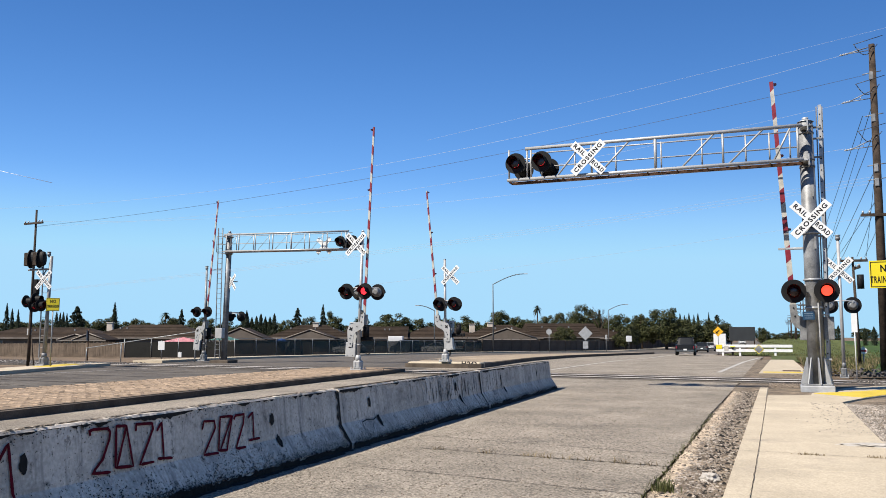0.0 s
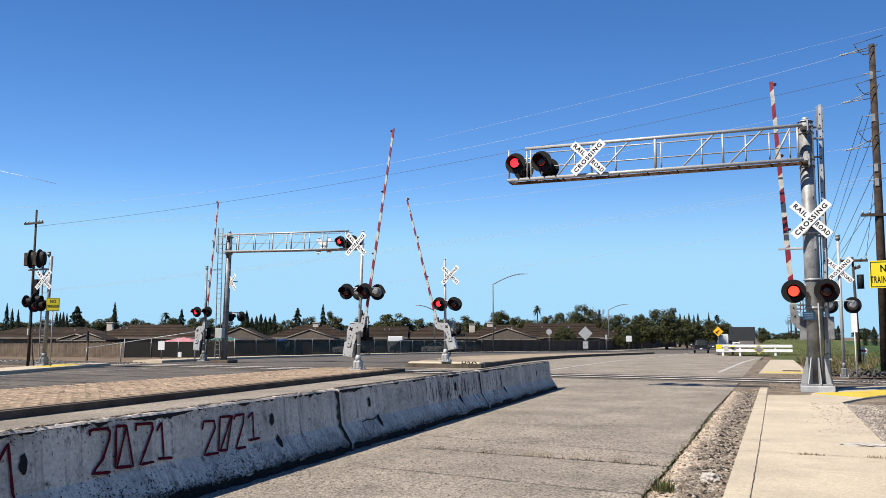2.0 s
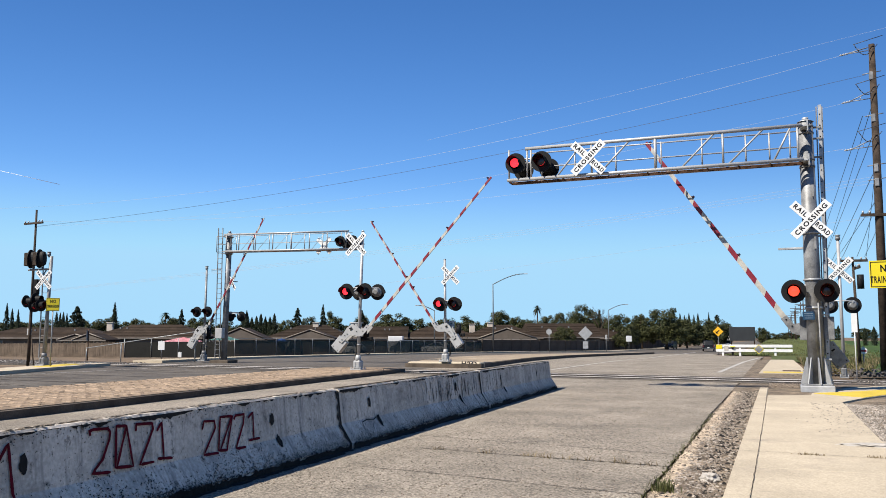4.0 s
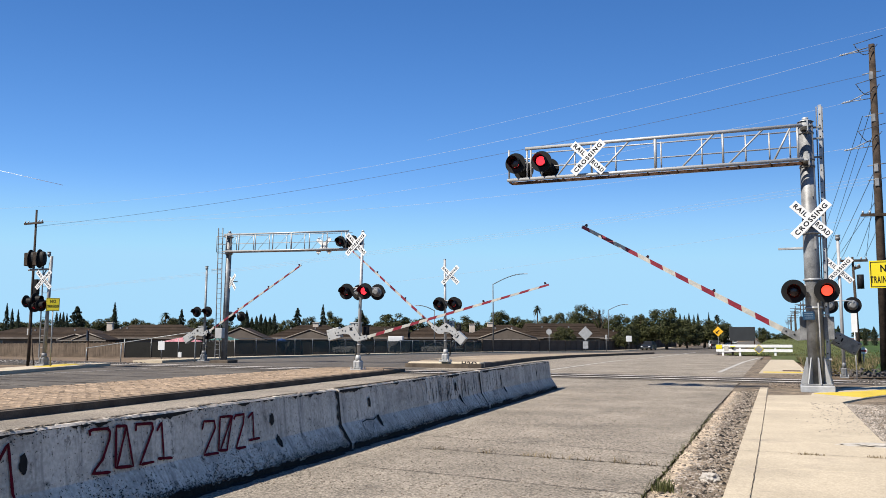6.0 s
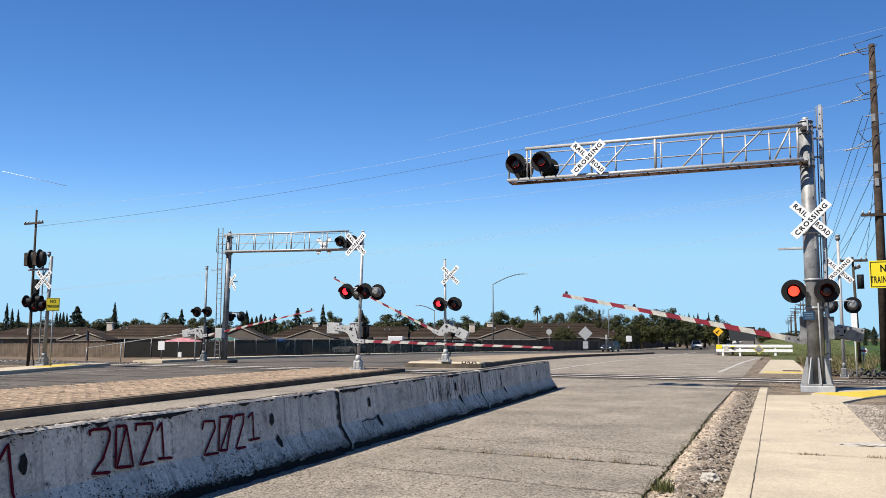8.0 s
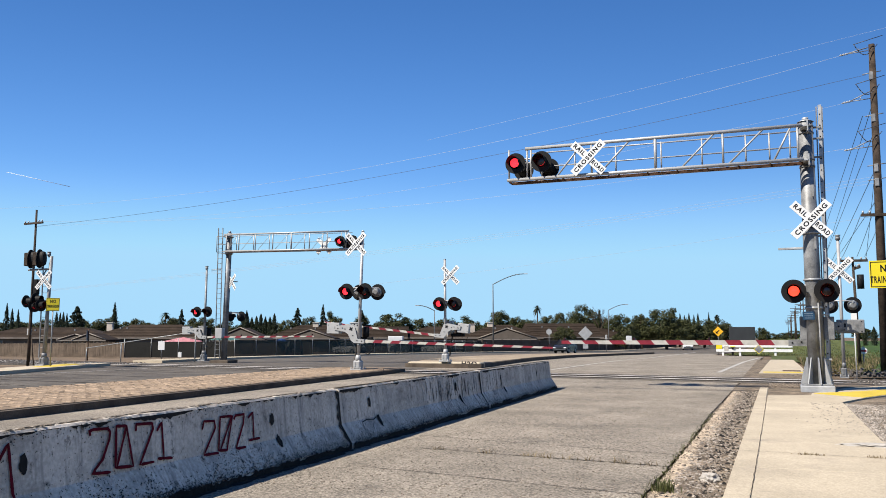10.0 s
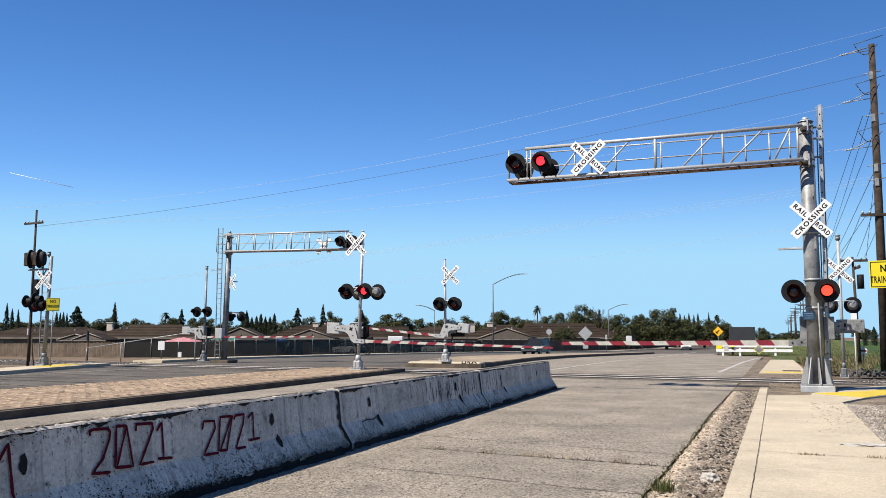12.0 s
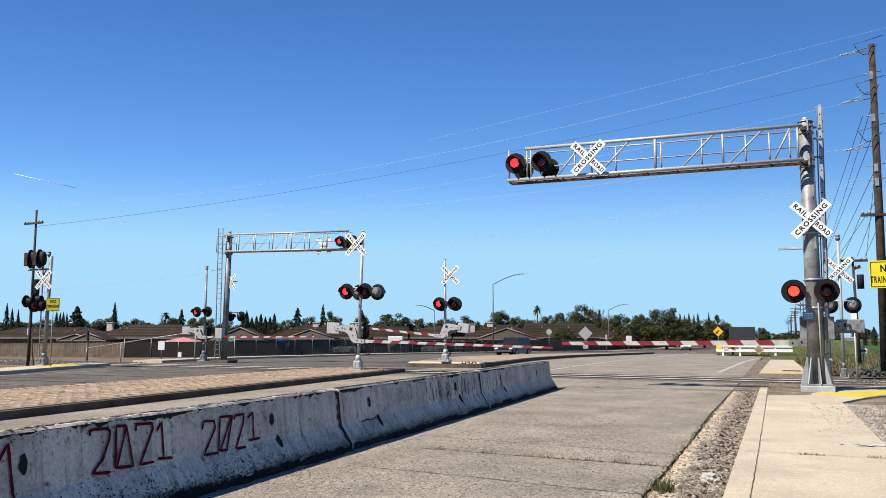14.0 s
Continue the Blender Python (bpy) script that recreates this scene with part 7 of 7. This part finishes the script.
# pipe rail by the far fence
rail = thing("pipe_rail", Matrix.Identity(4), "long sloping steel pipe rail on posts", "railing")
bm = bmesh.new()
tube(bm, (-45.2, 45.6, 0.75), (-33.2, 42.2, 1.85), 0.03, seg=8)
part("pipe", bm, "post", rail)
for x, y, z in ((-45.2, 45.6, 0.78), (-41.0, 44.4, 1.15), (-33.2, 42.2, 1.87)):
    bm = bmesh.new()
    tube(bm, (x, y, -0.2), (x, y, z), 0.035, seg=8)
    part("post", bm, "post", rail)
# vapour trail high over the houses
bm = bmesh.new()
tube(bm, (-95, 0, 0), (95, 0, 0), 0.6, 0.9, 6)
trail = tagged(new("vapour_trail", finish("vapour_trail", bm, "trail")), "short straight white vapour trail in the sky", "vapour trail", kind="structure")
# ---------------------------------------------------------------- what moves
def motions():
    turns = {
        "B": (-1, 3.6, [(0, 83.5), (2.2, 83.5), (2.4, 83.2), (2.5, 82.6), (2.75, 78.6), (3.0, 73.4), (3.2, 67.9), (3.8, 55.5), (4.5, 43), (5.3, 33.7), (5.5, 31.1), (6, 25.9), (6.5, 20.6), (7, 16.1), (7.5, 11.5), (8, 8.1), (8.2, 6.8), (9, 1.3), (10.0, -3.6), (10.3, -3.9), (14, -3.9)]),
        "C": (1, 3.3, [(0, 84), (1.6, 84), (1.8, 81.5), (2, 77.7), (2.5, 67.4), (3, 60.1), (3.2, 57.4), (4.2, 41), (5.3, 23), (5.5, 19.4), (5.7, 15.8), (5.9, 12.8), (6.1, 9.3), (6.3, 5.7), (6.5, 2.6), (6.8, -2.2), (7.2, -4.7), (7.5, -5), (14, -5)]),
        "D": (-1, 4.0, [(0, 80.6), (1.2, 80.6), (1.5, 79.4), (2, 71.1), (2.5, 65.9), (3, 60.7), (3.2, 58.8), (5.3, 42), (6.5, 33), (7.5, 25.5), (8.2, 20), (9.3, 8), (10.0, 2.2), (10.3, 1.6), (14, 1.6)]),
        "E": (1, 2.9, [(0, 81.9), (2.4, 81.9), (2.6, 80.4), (3, 73.3), (3.2, 69.8), (4.2, 53), (5.3, 37), (6, 28), (6.5, 22), (7, 17), (7.5, 11.7), (8, 8.1), (8.2, 6.5), (9.5, -1.6), (10.3, -2.7), (14, -2.7)]),
    }
    for key, (side, base, rows) in turns.items():
        arm = gates[key]
        walk(arm, [(t, Matrix.Translation(arm.location) @ Matrix.Rotation(radians(-side * (a + base)), 4, "Y")) for t, a in rows])
    drives = (
        (pickup, 4, ((0, -8.9, 91), (1.5, -9.6, 115), (3, -10.6, 138), (6, -12, 185), (14, -13, 330))),
        (sedan, 3, ((0, -10.7, 134), (3, -12.2, 196), (14, -13, 420))),
        (pale_sedan, 3, ((0, -11.4, 160), (3, -13, 225), (14, -13, 460))),
        (truck, 2, ((0, -11.1, 185), (3, -11.9, 215), (14, -13, 330))),
        (pale_suv, 188, ((0, -11, 300), (5.5, -12.4, 195), (8.2, -15.2, 174), (10.0, -16, 167), (14, -16.2, 165))),
        (far_suv, 3, ((0, -12.6, 243), (14, -12.6, 243))),
    )
    for car, heading, rows in drives:
        walk(car, [(t, on_road(x, y, heading)) for t, x, y in rows])
    walk(suv, [(t, on_road(x, y, h)) for t, x, y, h in ((0, -15, 262, 178), (3, -19.6, 192, 176), (5.5, -22.0, 167, 173), (6.5, -23.2, 156.5, 172), (7.5, -24.6, 145, 172), (8.2, -25.4, 134, 172), (10.3, -25.6, 103.6, 176), (11, -24.8, 96.3, 177), (12, -23.8, 86.5, 177), (13, -22.9, 79, 176), (14, -22.7, 74.6, 174))])
    way = (Vector((-2121, 2065, 489)) - Vector((-2241, 1926, 520))).to_track_quat("X", "Z").to_matrix().to_4x4()
    walk(trail, [(t, Matrix.Translation(p) @ way) for t, p in ((0, (-2229, 1939, 516)), (14, (-2181, 1995.5, 504.5)))])
    # which of the two lamps of a pair is lit, from when on
    beat = [(0.0, 1), (0.43, 0), (1.0, 1), (1.6, 0), (2.2, 1), (2.8, 0), (3.38, 1), (3.97, 0), (4.55, 1), (5.1, 0), (5.8, 1), (6.4, 0), (7.0, 1), (7.6, 0), (8.1, 1), (8.75, 0), (9.35, 1), (9.9, 0), (10.6, 1), (11.1, 0), (11.75, 1), (12.3, 0), (12.95, 1), (13.55, 0)]
    show = {
        "B": beat,
        "A": [(0, 2), (0.55, 0), (0.65, 2), (0.95, 1), (1.57, 0), (2.18, 1), (2.78, 0), (3.4, 1), (3.95, 0), (4.5, 1), (5.1, 0), (5.85, 1), (6.4, 0), (6.82, 1), (6.96, 2), (7.42, 0), (7.6, 2), (8.1, 1), (8.8, 0), (9.4, 1), (9.9, 0), (10.42, 1), (11.1, 2), (11.6, 1), (12.3, 0), (12.8, 2), (13.12, 1), (13.26, 2), (13.44, 0)],
        "C": [(0, 1), (0.4, 0), (0.95, 1), (1.55, 2), (1.72, 0), (1.93, 2), (2.2, 1), (2.78, 0), (3.4, 1), (3.95, 0), (4.5, 1), (5.1, 2), (5.85, 1), (6.4, 0), (6.93, 1), (7.42, 0), (8.12, 1), (8.75, 0), (9.35, 1), (9.9, 0), (10.45, 2), (11.12, 0), (11.65, 1), (12.25, 2), (12.85, 1), (13.44, 0)],
        "D": [(0, 2), (0.55, 0), (0.72, 2), (0.94, 1), (1.53, 2), (1.75, 0), (2.15, 1), (2.78, 0), (3.4, 1), (3.95, 0), (4.5, 1), (5.1, 0), (5.85, 2), (6.4, 0), (6.93, 1), (7.42, 0), (8.12, 1), (8.75, 0), (9.35, 1), (9.9, 0), (10.42, 1), (11.1, 0), (11.7, 2), (13.14, 1), (13.28, 2), (13.44, 0)],
        "E": [(0, 2), (0.53, 0), (0.7, 2), (1.9, 0), (2.15, 2), (2.75, 0), (3.4, 2), (5.1, 0), (5.8, 2), (6.4, 0), (6.9, 2), (7.4, 0), (7.6, 2), (9.9, 0), (10.42, 2), (11.08, 0), (11.62, 2), (13.44, 0)],
        "F": [(0, 2), (0.53, 0), (0.7, 2), (1.57, 0), (2.15, 2), (2.75, 0), (3.4, 2), (5.1, 0), (5.8, 2), (6.4, 0), (6.9, 2), (7.4, 0), (7.6, 2), (9.9, 0), (10.42, 2), (11.08, 0), (11.62, 2), (12.4, 0), (12.8, 2), (13.44, 0)],
    }
    for lamp, key, side in lamps:
        rows = [(0, 180), (14, 180)]
        if key in show:
            rows, now = [], None
            for t, lit in show[key]:
                want = 0 if lit == side else 180
                if now is None:
                    rows.append((0, want))
                elif want != now:
                    rows += [(t - 0.0667, now), (t - 0.0334, now + (want - now) / 3), (t, now + (want - now) * 2 / 3), (t + 0.0334, want)]
                now = want
            rows.append((14, now))
        walk(lamp, [(t, pose(0, -0.07, 0, rz=a)) for t, a in rows])


motions()
